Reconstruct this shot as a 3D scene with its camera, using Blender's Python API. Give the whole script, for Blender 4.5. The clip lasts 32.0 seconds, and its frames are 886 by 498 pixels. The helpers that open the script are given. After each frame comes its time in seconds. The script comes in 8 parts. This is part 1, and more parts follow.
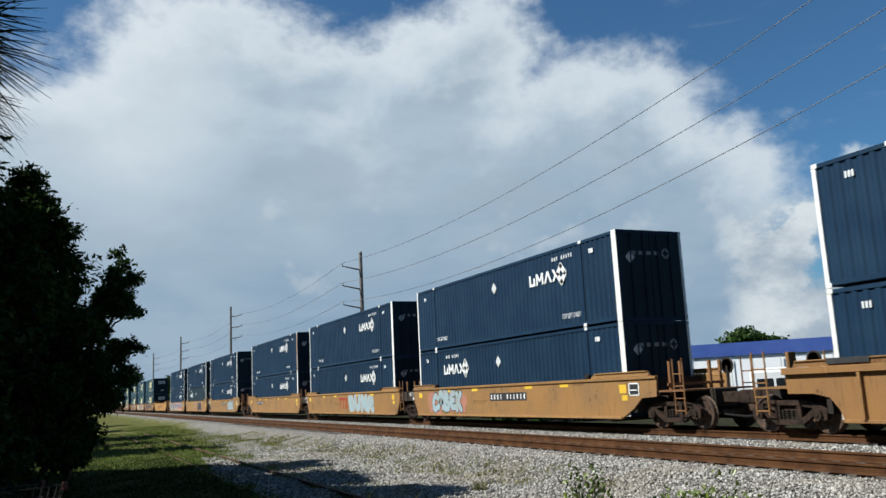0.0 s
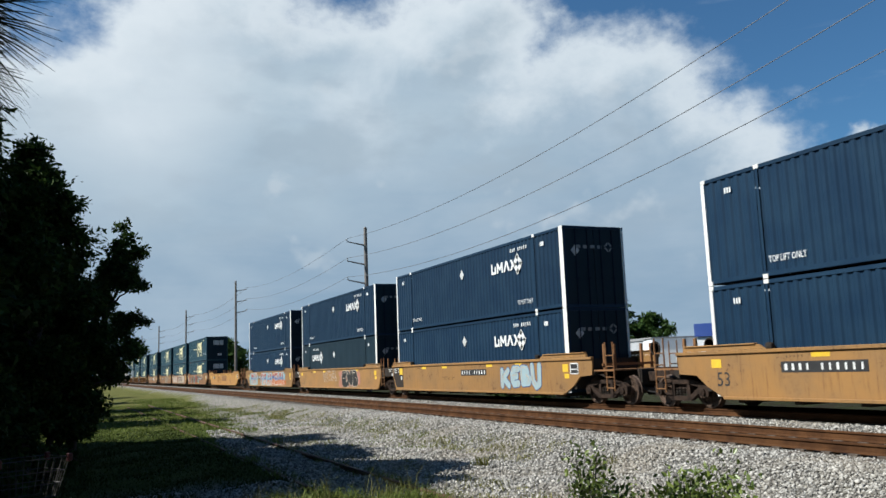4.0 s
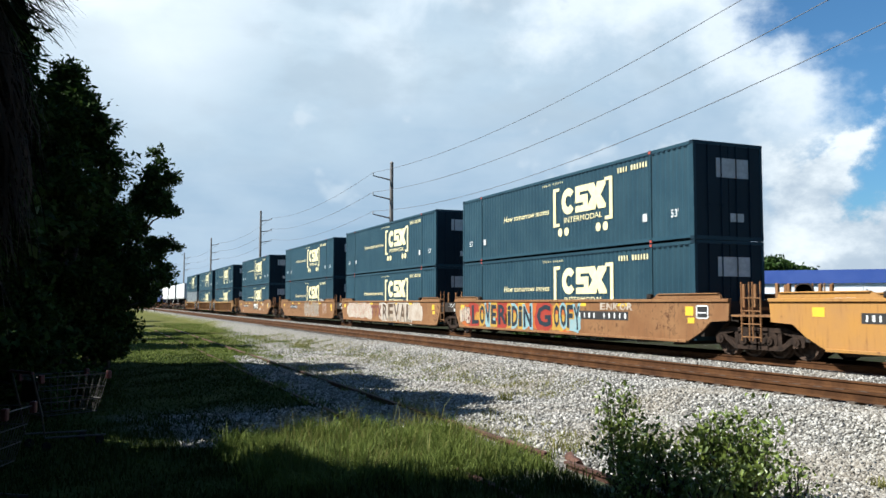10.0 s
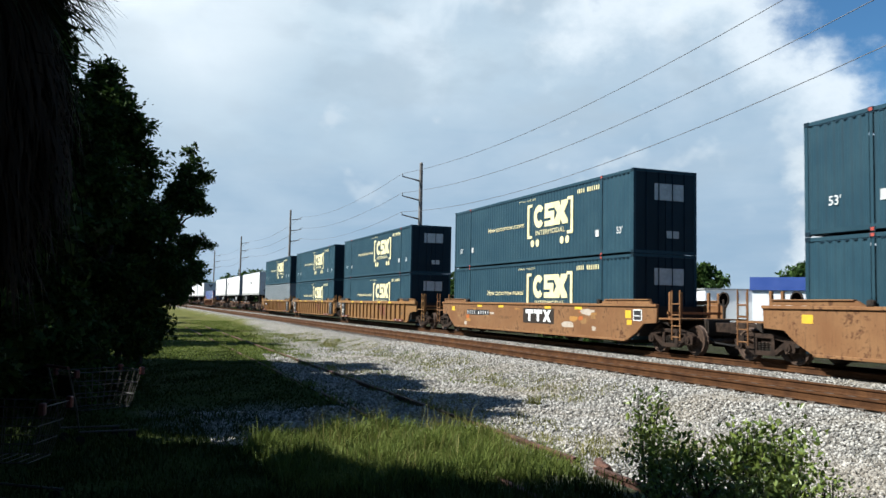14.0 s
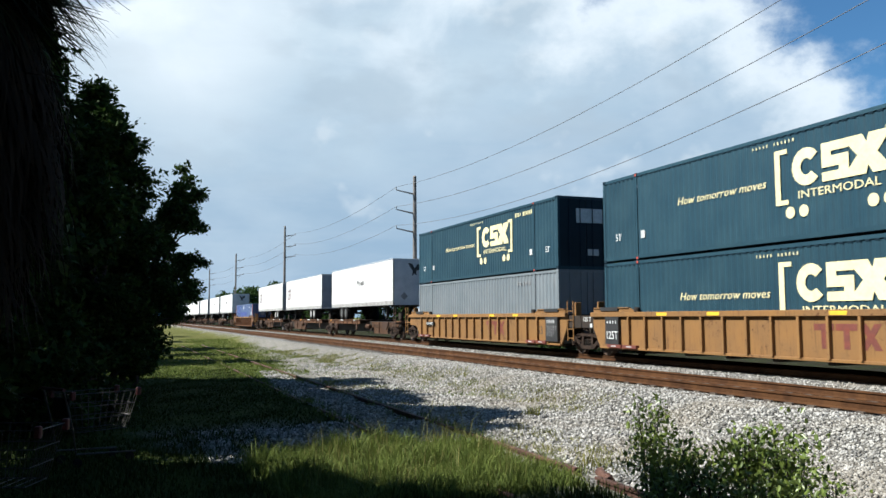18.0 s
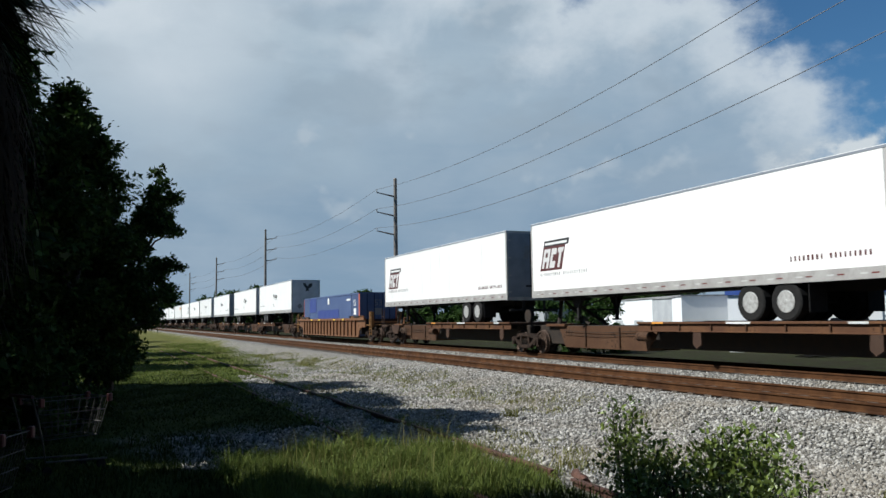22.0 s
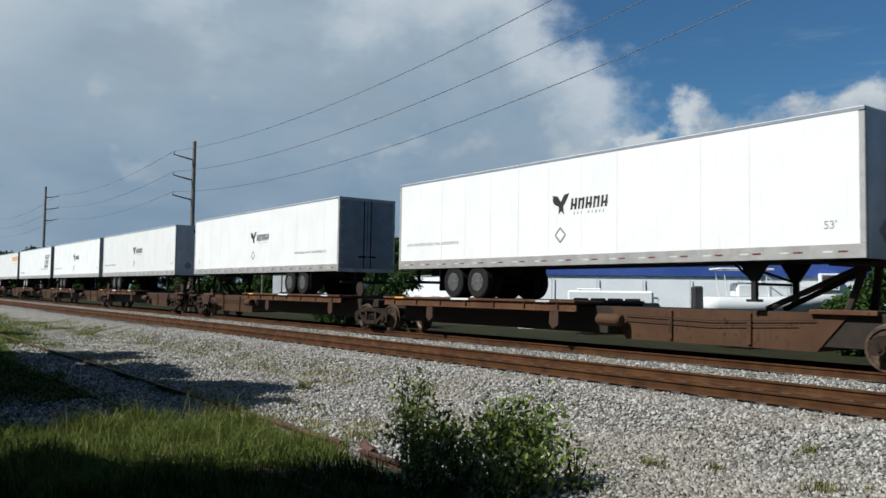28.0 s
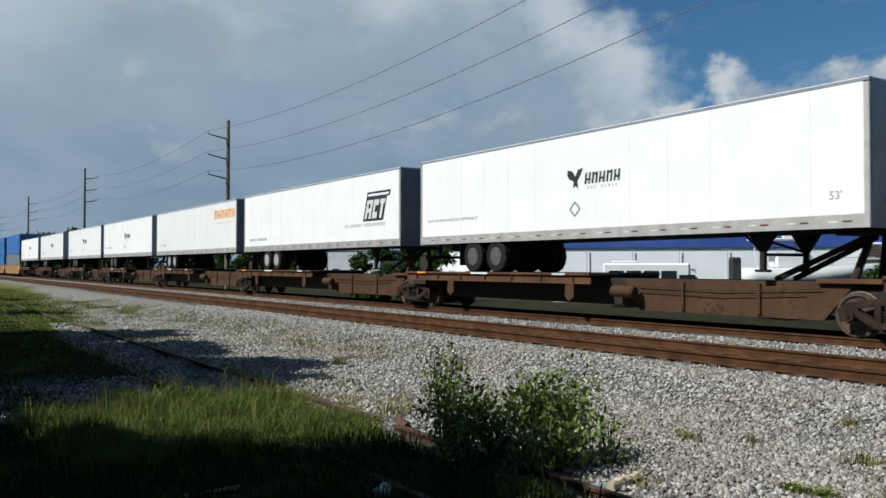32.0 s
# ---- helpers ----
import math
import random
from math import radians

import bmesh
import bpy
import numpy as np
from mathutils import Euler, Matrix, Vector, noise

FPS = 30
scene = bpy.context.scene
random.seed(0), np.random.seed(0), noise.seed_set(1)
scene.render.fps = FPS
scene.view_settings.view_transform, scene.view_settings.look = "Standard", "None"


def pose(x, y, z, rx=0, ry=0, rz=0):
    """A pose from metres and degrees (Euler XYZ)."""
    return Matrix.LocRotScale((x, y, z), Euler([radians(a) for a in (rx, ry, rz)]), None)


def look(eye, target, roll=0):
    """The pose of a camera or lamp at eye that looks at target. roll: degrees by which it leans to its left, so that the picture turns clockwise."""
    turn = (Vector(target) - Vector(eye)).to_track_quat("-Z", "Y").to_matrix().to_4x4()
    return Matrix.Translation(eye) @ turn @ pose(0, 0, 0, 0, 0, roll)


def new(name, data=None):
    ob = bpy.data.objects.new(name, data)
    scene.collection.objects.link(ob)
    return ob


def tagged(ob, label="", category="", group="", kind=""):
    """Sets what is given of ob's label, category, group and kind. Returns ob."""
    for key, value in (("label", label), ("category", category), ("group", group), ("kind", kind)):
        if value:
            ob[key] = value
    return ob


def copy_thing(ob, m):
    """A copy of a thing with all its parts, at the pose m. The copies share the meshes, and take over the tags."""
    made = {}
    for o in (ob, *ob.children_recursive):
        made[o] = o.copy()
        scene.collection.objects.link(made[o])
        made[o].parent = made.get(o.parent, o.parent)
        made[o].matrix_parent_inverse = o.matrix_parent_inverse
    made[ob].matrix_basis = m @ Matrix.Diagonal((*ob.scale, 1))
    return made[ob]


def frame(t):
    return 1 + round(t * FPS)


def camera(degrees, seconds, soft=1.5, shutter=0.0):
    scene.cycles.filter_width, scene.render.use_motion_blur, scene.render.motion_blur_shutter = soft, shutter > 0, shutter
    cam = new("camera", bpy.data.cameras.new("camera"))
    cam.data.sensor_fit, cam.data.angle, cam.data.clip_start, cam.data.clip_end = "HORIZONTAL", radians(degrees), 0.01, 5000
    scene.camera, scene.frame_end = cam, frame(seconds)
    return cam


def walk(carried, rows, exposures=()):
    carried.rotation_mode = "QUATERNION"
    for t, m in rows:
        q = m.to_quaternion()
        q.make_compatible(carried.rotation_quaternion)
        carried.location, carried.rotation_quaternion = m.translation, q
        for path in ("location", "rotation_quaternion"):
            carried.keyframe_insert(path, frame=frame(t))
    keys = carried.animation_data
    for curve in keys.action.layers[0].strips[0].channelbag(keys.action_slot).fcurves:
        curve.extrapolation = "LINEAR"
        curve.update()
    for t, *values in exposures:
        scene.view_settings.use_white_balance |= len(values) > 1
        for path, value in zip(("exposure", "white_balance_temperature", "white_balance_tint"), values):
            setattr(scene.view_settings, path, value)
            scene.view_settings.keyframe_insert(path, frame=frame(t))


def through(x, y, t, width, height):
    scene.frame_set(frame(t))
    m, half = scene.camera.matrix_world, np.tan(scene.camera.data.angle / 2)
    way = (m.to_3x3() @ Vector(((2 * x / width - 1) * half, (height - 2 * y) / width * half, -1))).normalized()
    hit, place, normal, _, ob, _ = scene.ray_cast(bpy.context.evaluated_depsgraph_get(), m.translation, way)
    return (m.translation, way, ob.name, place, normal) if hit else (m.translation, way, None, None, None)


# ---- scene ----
cam = camera(56.63, 32.0, soft=1.5, shutter=0.08)
PATH = [
    (0, pose(0.003, -0.068, 1.438, 99.74, 2.75, -24.56)),
    (0.5, pose(0.013, -0.062, 1.454, 99.60, 2.30, -24.06)),
    (1, pose(0.028, -0.061, 1.459, 99.21, 2.39, -23.73)),
    (1.5, pose(0.030, -0.064, 1.456, 99.19, 2.58, -23.50)),
    (2, pose(0.035, -0.066, 1.451, 99.34, 2.72, -23.14)),
    (2.5, pose(0.039, -0.064, 1.453, 99.34, 2.64, -22.94)),
    (3, pose(0.024, -0.049, 1.458, 99.20, 2.61, -23.26)),
    (3.5, pose(0.024, -0.047, 1.450, 98.81, 2.37, -23.27)),
    (5.5, pose(0.039, -0.038, 1.430, 95.51, 2.06, -28.88)),
    (6, pose(0.025, -0.031, 1.414, 95.08, 1.06, -26.59)),
    (6.5, pose(-0.000, -0.000, 1.431, 94.23, 0.96, -22.81)),
    (7, pose(0.017, -0.025, 1.433, 94.15, 0.92, -20.93)),
    (7.5, pose(-0.001, -0.030, 1.434, 93.08, 1.44, -18.06)),
    (8, pose(-0.042, -0.005, 1.438, 92.48, 1.97, -16.34)),
    (8.5, pose(-0.106, 0.030, 1.442, 92.14, 2.89, -15.07)),
    (9, pose(-0.150, 0.039, 1.425, 93.84, 1.63, -16.70)),
    (9.5, pose(-0.143, 0.030, 1.415, 94.28, 0.05, -19.55)),
    (10, pose(-0.133, 0.023, 1.418, 93.77, -0.14, -22.95)),
    (10.5, pose(-0.142, 0.010, 1.416, 93.10, -0.24, -23.37)),
    (11, pose(-0.156, 0.016, 1.417, 92.00, -0.41, -23.51)),
    (11.5, pose(-0.161, 0.016, 1.422, 92.17, -0.02, -23.45)),
    (12, pose(-0.168, 0.007, 1.420, 92.75, 0.58, -22.75)),
    (12.5, pose(-0.163, -0.000, 1.422, 92.76, 1.10, -22.36)),
    (13, pose(-0.185, 0.019, 1.414, 93.89, 0.13, -21.44)),
    (13.5, pose(-0.181, 0.026, 1.430, 93.91, -0.52, -20.80)),
    (14, pose(-0.174, 0.039, 1.434, 93.83, -1.08, -21.07)),
    (14.5, pose(-0.167, 0.042, 1.439, 93.69, -1.66, -20.71)),
    (16.5, pose(-0.172, 0.081, 1.426, 94.84, 0.20, -20.73)),
    (17, pose(-0.168, 0.073, 1.425, 94.51, 0.59, -20.56)),
    (17.5, pose(-0.168, 0.066, 1.421, 93.95, 0.17, -20.79)),
    (18, pose(-0.169, 0.065, 1.431, 94.71, 0.28, -21.31)),
    (18.5, pose(-0.161, 0.068, 1.437, 94.88, 0.29, -21.49)),
    (19, pose(-0.157, 0.079, 1.436, 94.57, 0.26, -21.80)),
    (19.5, pose(-0.155, 0.079, 1.437, 94.73, 0.18, -22.74)),
    (20, pose(-0.124, 0.066, 1.444, 95.28, -0.11, -22.28)),
    (20.5, pose(-0.078, 0.041, 1.429, 94.08, -0.54, -22.44)),
    (21, pose(-0.068, 0.051, 1.420, 94.12, 1.04, -21.99)),
    (21.5, pose(-0.060, 0.067, 1.419, 94.61, 1.21, -22.78)),
    (22, pose(-0.053, 0.088, 1.430, 94.86, 0.77, -22.52)),
    (22.5, pose(-0.033, 0.102, 1.432, 94.32, 1.18, -22.99)),
    (23, pose(-0.012, 0.115, 1.432, 94.13, 1.27, -23.83)),
    (23.5, pose(-0.017, 0.122, 1.428, 93.96, 1.24, -24.22)),
    (24, pose(-0.016, 0.121, 1.429, 94.34, 1.12, -25.80)),
    (24.5, pose(-0.006, 0.120, 1.428, 93.65, 1.12, -26.73)),
    (26.5, pose(0.029, 0.125, 1.417, 93.33, 1.12, -27.78)),
    (27, pose(0.025, 0.122, 1.420, 93.36, 0.88, -27.92)),
    (27.5, pose(0.023, 0.103, 1.423, 93.32, -1.66, -30.68)),
    (28, pose(0.027, 0.103, 1.420, 93.01, -0.85, -36.31)),
    (28.5, pose(0.045, 0.103, 1.421, 90.92, -0.03, -38.07)),
    (29, pose(0.053, 0.103, 1.416, 91.44, -0.24, -37.49)),
    (29.5, pose(0.065, 0.103, 1.421, 91.75, -0.70, -36.02)),
    (30, pose(0.068, 0.112, 1.427, 91.58, -0.61, -34.63)),
    (30.5, pose(0.069, 0.114, 1.422, 91.68, -0.84, -35.07)),
    (31, pose(0.077, 0.108, 1.417, 91.61, -0.03, -35.04)),
    (31.5, pose(0.085, 0.128, 1.416, 91.41, -0.47, -34.10)),
    (32, pose(0.092, 0.124, 1.420, 91.24, -0.08, -33.89)),
]
EXPOSURES = [(0.0, 0.78, 6120, 6), (3.5, 0.83, 6120, 6), (6.0, 1.03, 6120, 6), (9.0, 1.32, 6120, 6), (13.0, 1.19, 6120, 6), (17.0, 1.25, 6120, 6), (20.0, 0.86, 6020, 6), (21.0, 0.62, 6020, 6), (22.0, 0.62, 6020, 6), (23.0, 0.37, 6020, 6), (27.0, 0.49, 6020, 6), (32.0, 0.43, 6020, 6)]
walk(cam, PATH, EXPOSURES)

# ---------------------------------------------------------------- light
SUN_AZ, SUN_EL = radians(-78), radians(45)      # azimuth from the track's line, to the left
TO_SUN = Vector((math.sin(SUN_AZ) * math.cos(SUN_EL), math.cos(SUN_AZ) * math.cos(SUN_EL), math.sin(SUN_EL)))
sun_data = bpy.data.lights.new("sun", "SUN")
sun_data.energy, sun_data.angle, sun_data.color = 5.0, radians(0.5), (1.0, 0.95, 0.88)
sun = new("sun", sun_data)
sun.matrix_basis = look((-40, 40, 60), Vector((-40, 40, 60)) - TO_SUN)


class Nodes:
    """A short way to write a node tree."""

    def __init__(self, tree):
        self.t = tree

    def add(self, kind, operation="", use_clamp=False, interpolation_type="", data_type=""):
        n = self.t.nodes.new(kind)
        if operation:
            n.operation = operation
        if use_clamp:
            n.use_clamp = True
        if interpolation_type:
            n.interpolation_type = interpolation_type
        if data_type:
            n.data_type = data_type
        return n

    def put(self, socket, value):
        if isinstance(value, bpy.types.NodeSocket):
            self.t.links.new(value, socket)
        elif isinstance(value, (tuple, list)) and len(value) == 3 and socket.type == "RGBA":
            socket.default_value = (*value, 1)
        else:
            socket.default_value = value

    def math(self, op, a, b=0.0, c=0.0, clamp=False):
        n = self.add("ShaderNodeMath", operation=op, use_clamp=clamp)
        for s, v in zip(n.inputs, (a, b, c)):
            self.put(s, v)
        return n.outputs[0]

    def step(self, v, lo, hi, a=0.0, b=1.0, smooth=True):
        n = self.add("ShaderNodeMapRange", interpolation_type="SMOOTHSTEP" if smooth else "LINEAR")
        for k, x in (("Value", v), ("From Min", lo), ("From Max", hi), ("To Min", a), ("To Max", b)):
            self.put(n.inputs[k], x)
        return n.outputs[0]

    def mix(self, f, a, b):
        n = self.add("ShaderNodeMix", data_type="RGBA")
        for s, v in zip((n.inputs[0], n.inputs[6], n.inputs[7]), (f, a, b)):
            self.put(s, v)
        return n.outputs[2]

    def noise(self, vec, scale, detail=4.0, rough=0.55, distort=0.0):
        n = self.add("ShaderNodeTexNoise")
        for k, x in (("Vector", vec), ("Scale", scale), ("Detail", detail), ("Roughness", rough), ("Distortion", distort)):
            self.put(n.inputs[k], x)
        return n.outputs["Fac"]

    def scaled(self, vec, s):
        n = self.add("ShaderNodeMapping")
        self.put(n.inputs["Vector"], vec)
        n.inputs["Scale"].default_value = s
        return n.outputs[0]


world = bpy.data.worlds.new("sky")
scene.world = world
world.use_nodes = True
wt = world.node_tree
wt.nodes.clear()
N = Nodes(wt)
w_out = N.add("ShaderNodeOutputWorld")
w_bg = N.add("ShaderNodeBackground")
wt.links.new(w_bg.outputs[0], w_out.inputs[0])
sky = N.add("ShaderNodeTexSky")
sky.sky_type, sky.sun_disc, sky.sun_elevation, sky.sun_rotation = "NISHITA", False, SUN_EL, SUN_AZ
ray_dir = N.add("ShaderNodeTexCoord").outputs["Generated"]
xyz = N.add("ShaderNodeSeparateXYZ")
N.put(xyz.inputs[0], ray_dir)
dx, dy, dz = xyz.outputs
az = N.math("MULTIPLY", N.math("ARCTAN2", dx, dy), 57.2958)
el = N.math("MULTIPLY", N.math("ARCSINE", dz), 57.2958)
billow = N.noise(N.scaled(ray_dir, (1, 1, 1.6)), 9.0, 7.0, 0.6)
puff = N.noise(ray_dir, 26.0, 5.0, 0.6)
wisp = N.noise(N.scaled(ray_dir, (1, 1, 5.0)), 6.0, 6.0, 0.6, 0.4)
fray = N.math("ADD", N.math("MULTIPLY", N.math("SUBTRACT", billow, 0.5), 9.0), N.math("MULTIPLY", N.math("SUBTRACT", puff, 0.5), 3.0))
# the great bank of cloud, whose edge falls from the upper left to the right
edge_top = N.math("MAXIMUM", N.math("SUBTRACT", 22.3, el), N.math("MINIMUM", N.math("SUBTRACT", 28.0, el), N.math("SUBTRACT", 33.0, az)))
edge_fall = N.math("MULTIPLY", N.math("SUBTRACT", N.math("SUBTRACT", 69.2, N.math("MULTIPLY", az, 1.13)), el), 0.68)
edge_right = N.math("MINIMUM", N.math("SUBTRACT", 49.0, az), N.math("ADD", az, 42.0))
bank = N.math("MINIMUM", N.math("MINIMUM", edge_top, edge_fall), edge_right)


def gap(a0, e0, ra, re_, deep):
    """Degrees outside an oval of clear sky."""
    u = N.math("DIVIDE", N.math("SUBTRACT", az, a0), ra)
    v = N.math("DIVIDE", N.math("SUBTRACT", el, e0), re_)
    r = N.math("SQRT", N.math("ADD", N.math("MULTIPLY", u, u), N.math("MULTIPLY", v, v)))
    return N.math("MULTIPLY", N.math("SUBTRACT", r, 1.0), deep)


bank = N.math("MINIMUM", bank, N.math("MINIMUM", gap(-3.5, 27.0, 5.5, 5.0, 5.0), gap(19.0, 29.5, 8.0, 4.0, 5.0)))
inside = N.math("ADD", bank, fray)
bank = N.step(inside, -1.2, 2.6)
rim = N.math("MULTIPLY", N.step(inside, 1.5, 6.5, 1.0, 0.0), N.step(el, 8.0, 13.0))
# heaps of cloud low on the right, and broken cloud elsewhere
heap_a = N.math("MINIMUM", N.math("SUBTRACT", 10.5, el), N.math("SUBTRACT", az, 43.5))
heap_a = N.math("MINIMUM", heap_a, N.math("MAXIMUM", N.math("SUBTRACT", 50.5, az), N.math("SUBTRACT", 7.0, el)))
heap_b = N.math("MINIMUM", N.math("MINIMUM", N.math("SUBTRACT", 13.2, el), N.math("SUBTRACT", az, 52.8)), N.math("SUBTRACT", 75.0, az))
heap = N.math("MAXIMUM", heap_a, heap_b)
heap = N.step(N.math("ADD", heap, fray), -0.3, 1.5)
rest = N.math("MULTIPLY", N.step(wisp, 0.55, 0.78), 0.16)
cover = N.math("MAXIMUM", N.math("MAXIMUM", bank, heap), rest)
glow = N.step(N.math("ADD", N.math("ADD", el, N.math("MULTIPLY", N.noise(N.scaled(ray_dir, (1, 1, 2.2)), 5.0, 6.0, 0.55), 20.0)), N.math("MULTIPLY", az, -0.16)), 8.0, 32.0)
body = N.mix(glow, (0.28, 0.385, 0.50), (0.52, 0.60, 0.665))
body = N.mix(N.step(wisp, 0.35, 0.75, 0.0, 0.5), body, (0.41, 0.49, 0.58))
lump = N.noise(N.scaled(ray_dir, (1, 1, 1.3)), 5.5, 7.0, 0.52, 0.3)
shade = N.noise(N.scaled(ray_dir, (1, 1, 2.0)), 8.0, 6.0, 0.5)
body = N.mix(N.math("MULTIPLY", N.step(lump, 0.46, 0.66), N.step(el, 11.0, 20.0, 0.10, 0.58)), body, (0.75, 0.79, 0.83))
body = N.mix(N.math("MULTIPLY", N.step(shade, 0.50, 0.68), N.step(el, 7.0, 15.0, 0.2, 0.55)), body, (0.38, 0.45, 0.52))
body = N.mix(N.math("MULTIPLY", N.step(gap(3.5, 21.0, 7.0, 8.0, 1.0), 0.5, -0.6), 0.55), body, (0.78, 0.81, 0.84))
puffs = N.math("MULTIPLY", N.step(N.noise(N.scaled(ray_dir, (1, 1, 1.2)), 17.0, 4.0, 0.45), 0.60, 0.74), N.step(el, 4.0, 9.0))
body = N.mix(N.math("MULTIPLY", puffs, 0.45), body, (0.62, 0.66, 0.70))
body = N.mix(N.math("MULTIPLY", rim, 0.72), body, (0.80, 0.825, 0.85))
heap_col = N.mix(N.step(billow, 0.35, 0.65), (0.40, 0.46, 0.53), (0.76, 0.78, 0.79))
cloud = N.mix(N.math("MULTIPLY", heap, N.step(az, 42.0, 46.0)), body, heap_col)
blue = N.add("ShaderNodeVectorMath", operation="MULTIPLY")
wt.links.new(sky.outputs[0], blue.inputs[0])
blue.inputs[1].default_value = (0.046, 0.074, 0.094)
N.put(w_bg.inputs[0], N.mix(cover, blue.outputs[0], cloud))
w_bg.inputs[1].default_value = 0.55


# ---------------------------------------------------------------- materials
def material(name):
    m = bpy.data.materials.new(name)
    m.use_nodes = True
    m.node_tree.nodes.clear()
    n = Nodes(m.node_tree)
    out = n.add("ShaderNodeOutputMaterial")
    bsdf = n.add("ShaderNodeBsdfPrincipled")
    m.node_tree.links.new(bsdf.outputs[0], out.inputs[0])
    return m, n, bsdf


def bumped(n, bsdf, height, strength, distance):
    b = n.add("ShaderNodeBump")
    n.put(b.inputs["Height"], height)
    b.inputs["Strength"].default_value, b.inputs["Distance"].default_value = strength, distance
    n.put(bsdf.inputs["Normal"], b.outputs[0])


def surface(name, light, dark, scale=3.0, rough=0.5, metal=0.0, bump=0.15, grain=60.0, distance=0.01, vary=0.15, spec=0.5):
    """Two tones in blotches, fine relief, and a slight change from object to object."""
    m, n, bsdf = material(name)
    pos = n.add("ShaderNodeTexCoord").outputs["Object"]
    rnd = n.add("ShaderNodeObjectInfo").outputs["Random"]
    blot = n.step(n.noise(pos, scale, 6.0, 0.65), 0.3, 0.7)
    fine = n.noise(pos, grain, 3.0)
    col = n.mix(blot, light, dark)
    hsv = n.add("ShaderNodeHueSaturation")
    n.put(hsv.inputs["Color"], col)
    n.put(hsv.inputs["Value"], n.math("ADD", n.math("MULTIPLY_ADD", rnd, vary, 1 - vary / 2), n.math("MULTIPLY", n.math("SUBTRACT", fine, 0.5), 0.35)))
    n.put(bsdf.inputs["Base Color"], hsv.outputs[0])
    n.put(bsdf.inputs["Roughness"], n.math("ADD", rough - 0.08, n.math("MULTIPLY", blot, 0.16)))
    bsdf.inputs["Metallic"].default_value, bsdf.inputs["Specular IOR Level"].default_value = metal, spec
    bumped(n, bsdf, fine, bump, distance)
    return m


def painted_steel(name, paint, faded, rust, wear=0.5, rough=0.45, streak=0.5, spec=0.5):
    """Paint that fades, runs in streaks and lets rust through."""
    m, n, bsdf = material(name)
    pos = n.add("ShaderNodeTexCoord").outputs["Object"]
    rnd = n.add("ShaderNodeObjectInfo").outputs["Random"]
    off = n.add("ShaderNodeVectorMath", operation="ADD")
    n.put(off.inputs[0], pos)
    comb = n.add("ShaderNodeCombineXYZ")
    n.put(comb.inputs[1], n.math("MULTIPLY", rnd, 90.0))
    n.put(off.inputs[1], comb.outputs[0])
    p = off.outputs[0]
    big = n.noise(p, 0.9, 5.0, 0.6)
    runs = n.noise(n.scaled(p, (1.0, 9.0, 0.7)), 1.6, 5.0, 0.65)
    spots = n.noise(p, 7.0, 6.0, 0.7)
    fine = n.noise(p, 45.0, 3.0)
    col = n.mix(n.math("MULTIPLY", n.step(big, 0.3, 0.75), 0.8), paint, faded)
    col = n.mix(n.math("MULTIPLY", n.step(runs, 0.52, 0.8), streak), col, rust)
    where = n.math("ADD", n.math("MULTIPLY", spots, 0.6), n.math("MULTIPLY", big, 0.4))
    chips = n.step(where, 0.72 - 0.22 * wear, 0.80 - 0.2 * wear)
    col = n.mix(n.math("MULTIPLY", chips, 0.85), col, rust)
    hsv = n.add("ShaderNodeHueSaturation")
    n.put(hsv.inputs["Color"], col)
    n.put(hsv.inputs["Value"], n.math("ADD", n.math("MULTIPLY_ADD", rnd, 0.2, 0.88), n.math("MULTIPLY", n.math("SUBTRACT", fine, 0.5), 0.3)))
    n.put(bsdf.inputs["Base Color"], hsv.outputs[0])
    n.put(bsdf.inputs["Roughness"], n.math("ADD", rough, n.math("MULTIPLY", chips, 0.35)))
    bsdf.inputs["Specular IOR Level"].default_value = spec
    bumped(n, bsdf, n.math("ADD", fine, n.math("MULTIPLY", spots, 0.6)), 0.12, 0.008)
    return m


def leaf_material(name, light, dark, rough=0.5, through=0.25, gloss=0.08):
    m, n, bsdf = material(name)
    isl = n.add("ShaderNodeNewGeometry").outputs["Random Per Island"]
    pos = n.add("ShaderNodeTexCoord").outputs["Object"]
    f = n.math("ADD", n.math("MULTIPLY", isl, 0.7), n.math("MULTIPLY", n.noise(pos, 1.3, 3.0), 0.45), clamp=True)
    col = n.mix(f, dark, light)
    n.put(bsdf.inputs["Base Color"], col)
    bsdf.inputs["Roughness"].default_value = rough
    bsdf.inputs["Specular IOR Level"].default_value = gloss
    tr = n.add("ShaderNodeBsdfTranslucent")
    n.put(tr.inputs[0], col)
    mixs = n.add("ShaderNodeMixShader")
    mixs.inputs[0].default_value = through
    out = [x for x in m.node_tree.nodes if x.type == "OUTPUT_MATERIAL"][0]
    m.node_tree.links.new(bsdf.outputs[0], mixs.inputs[1])
    m.node_tree.links.new(tr.outputs[0], mixs.inputs[2])
    m.node_tree.links.new(mixs.outputs[0], out.inputs[0])
    return m


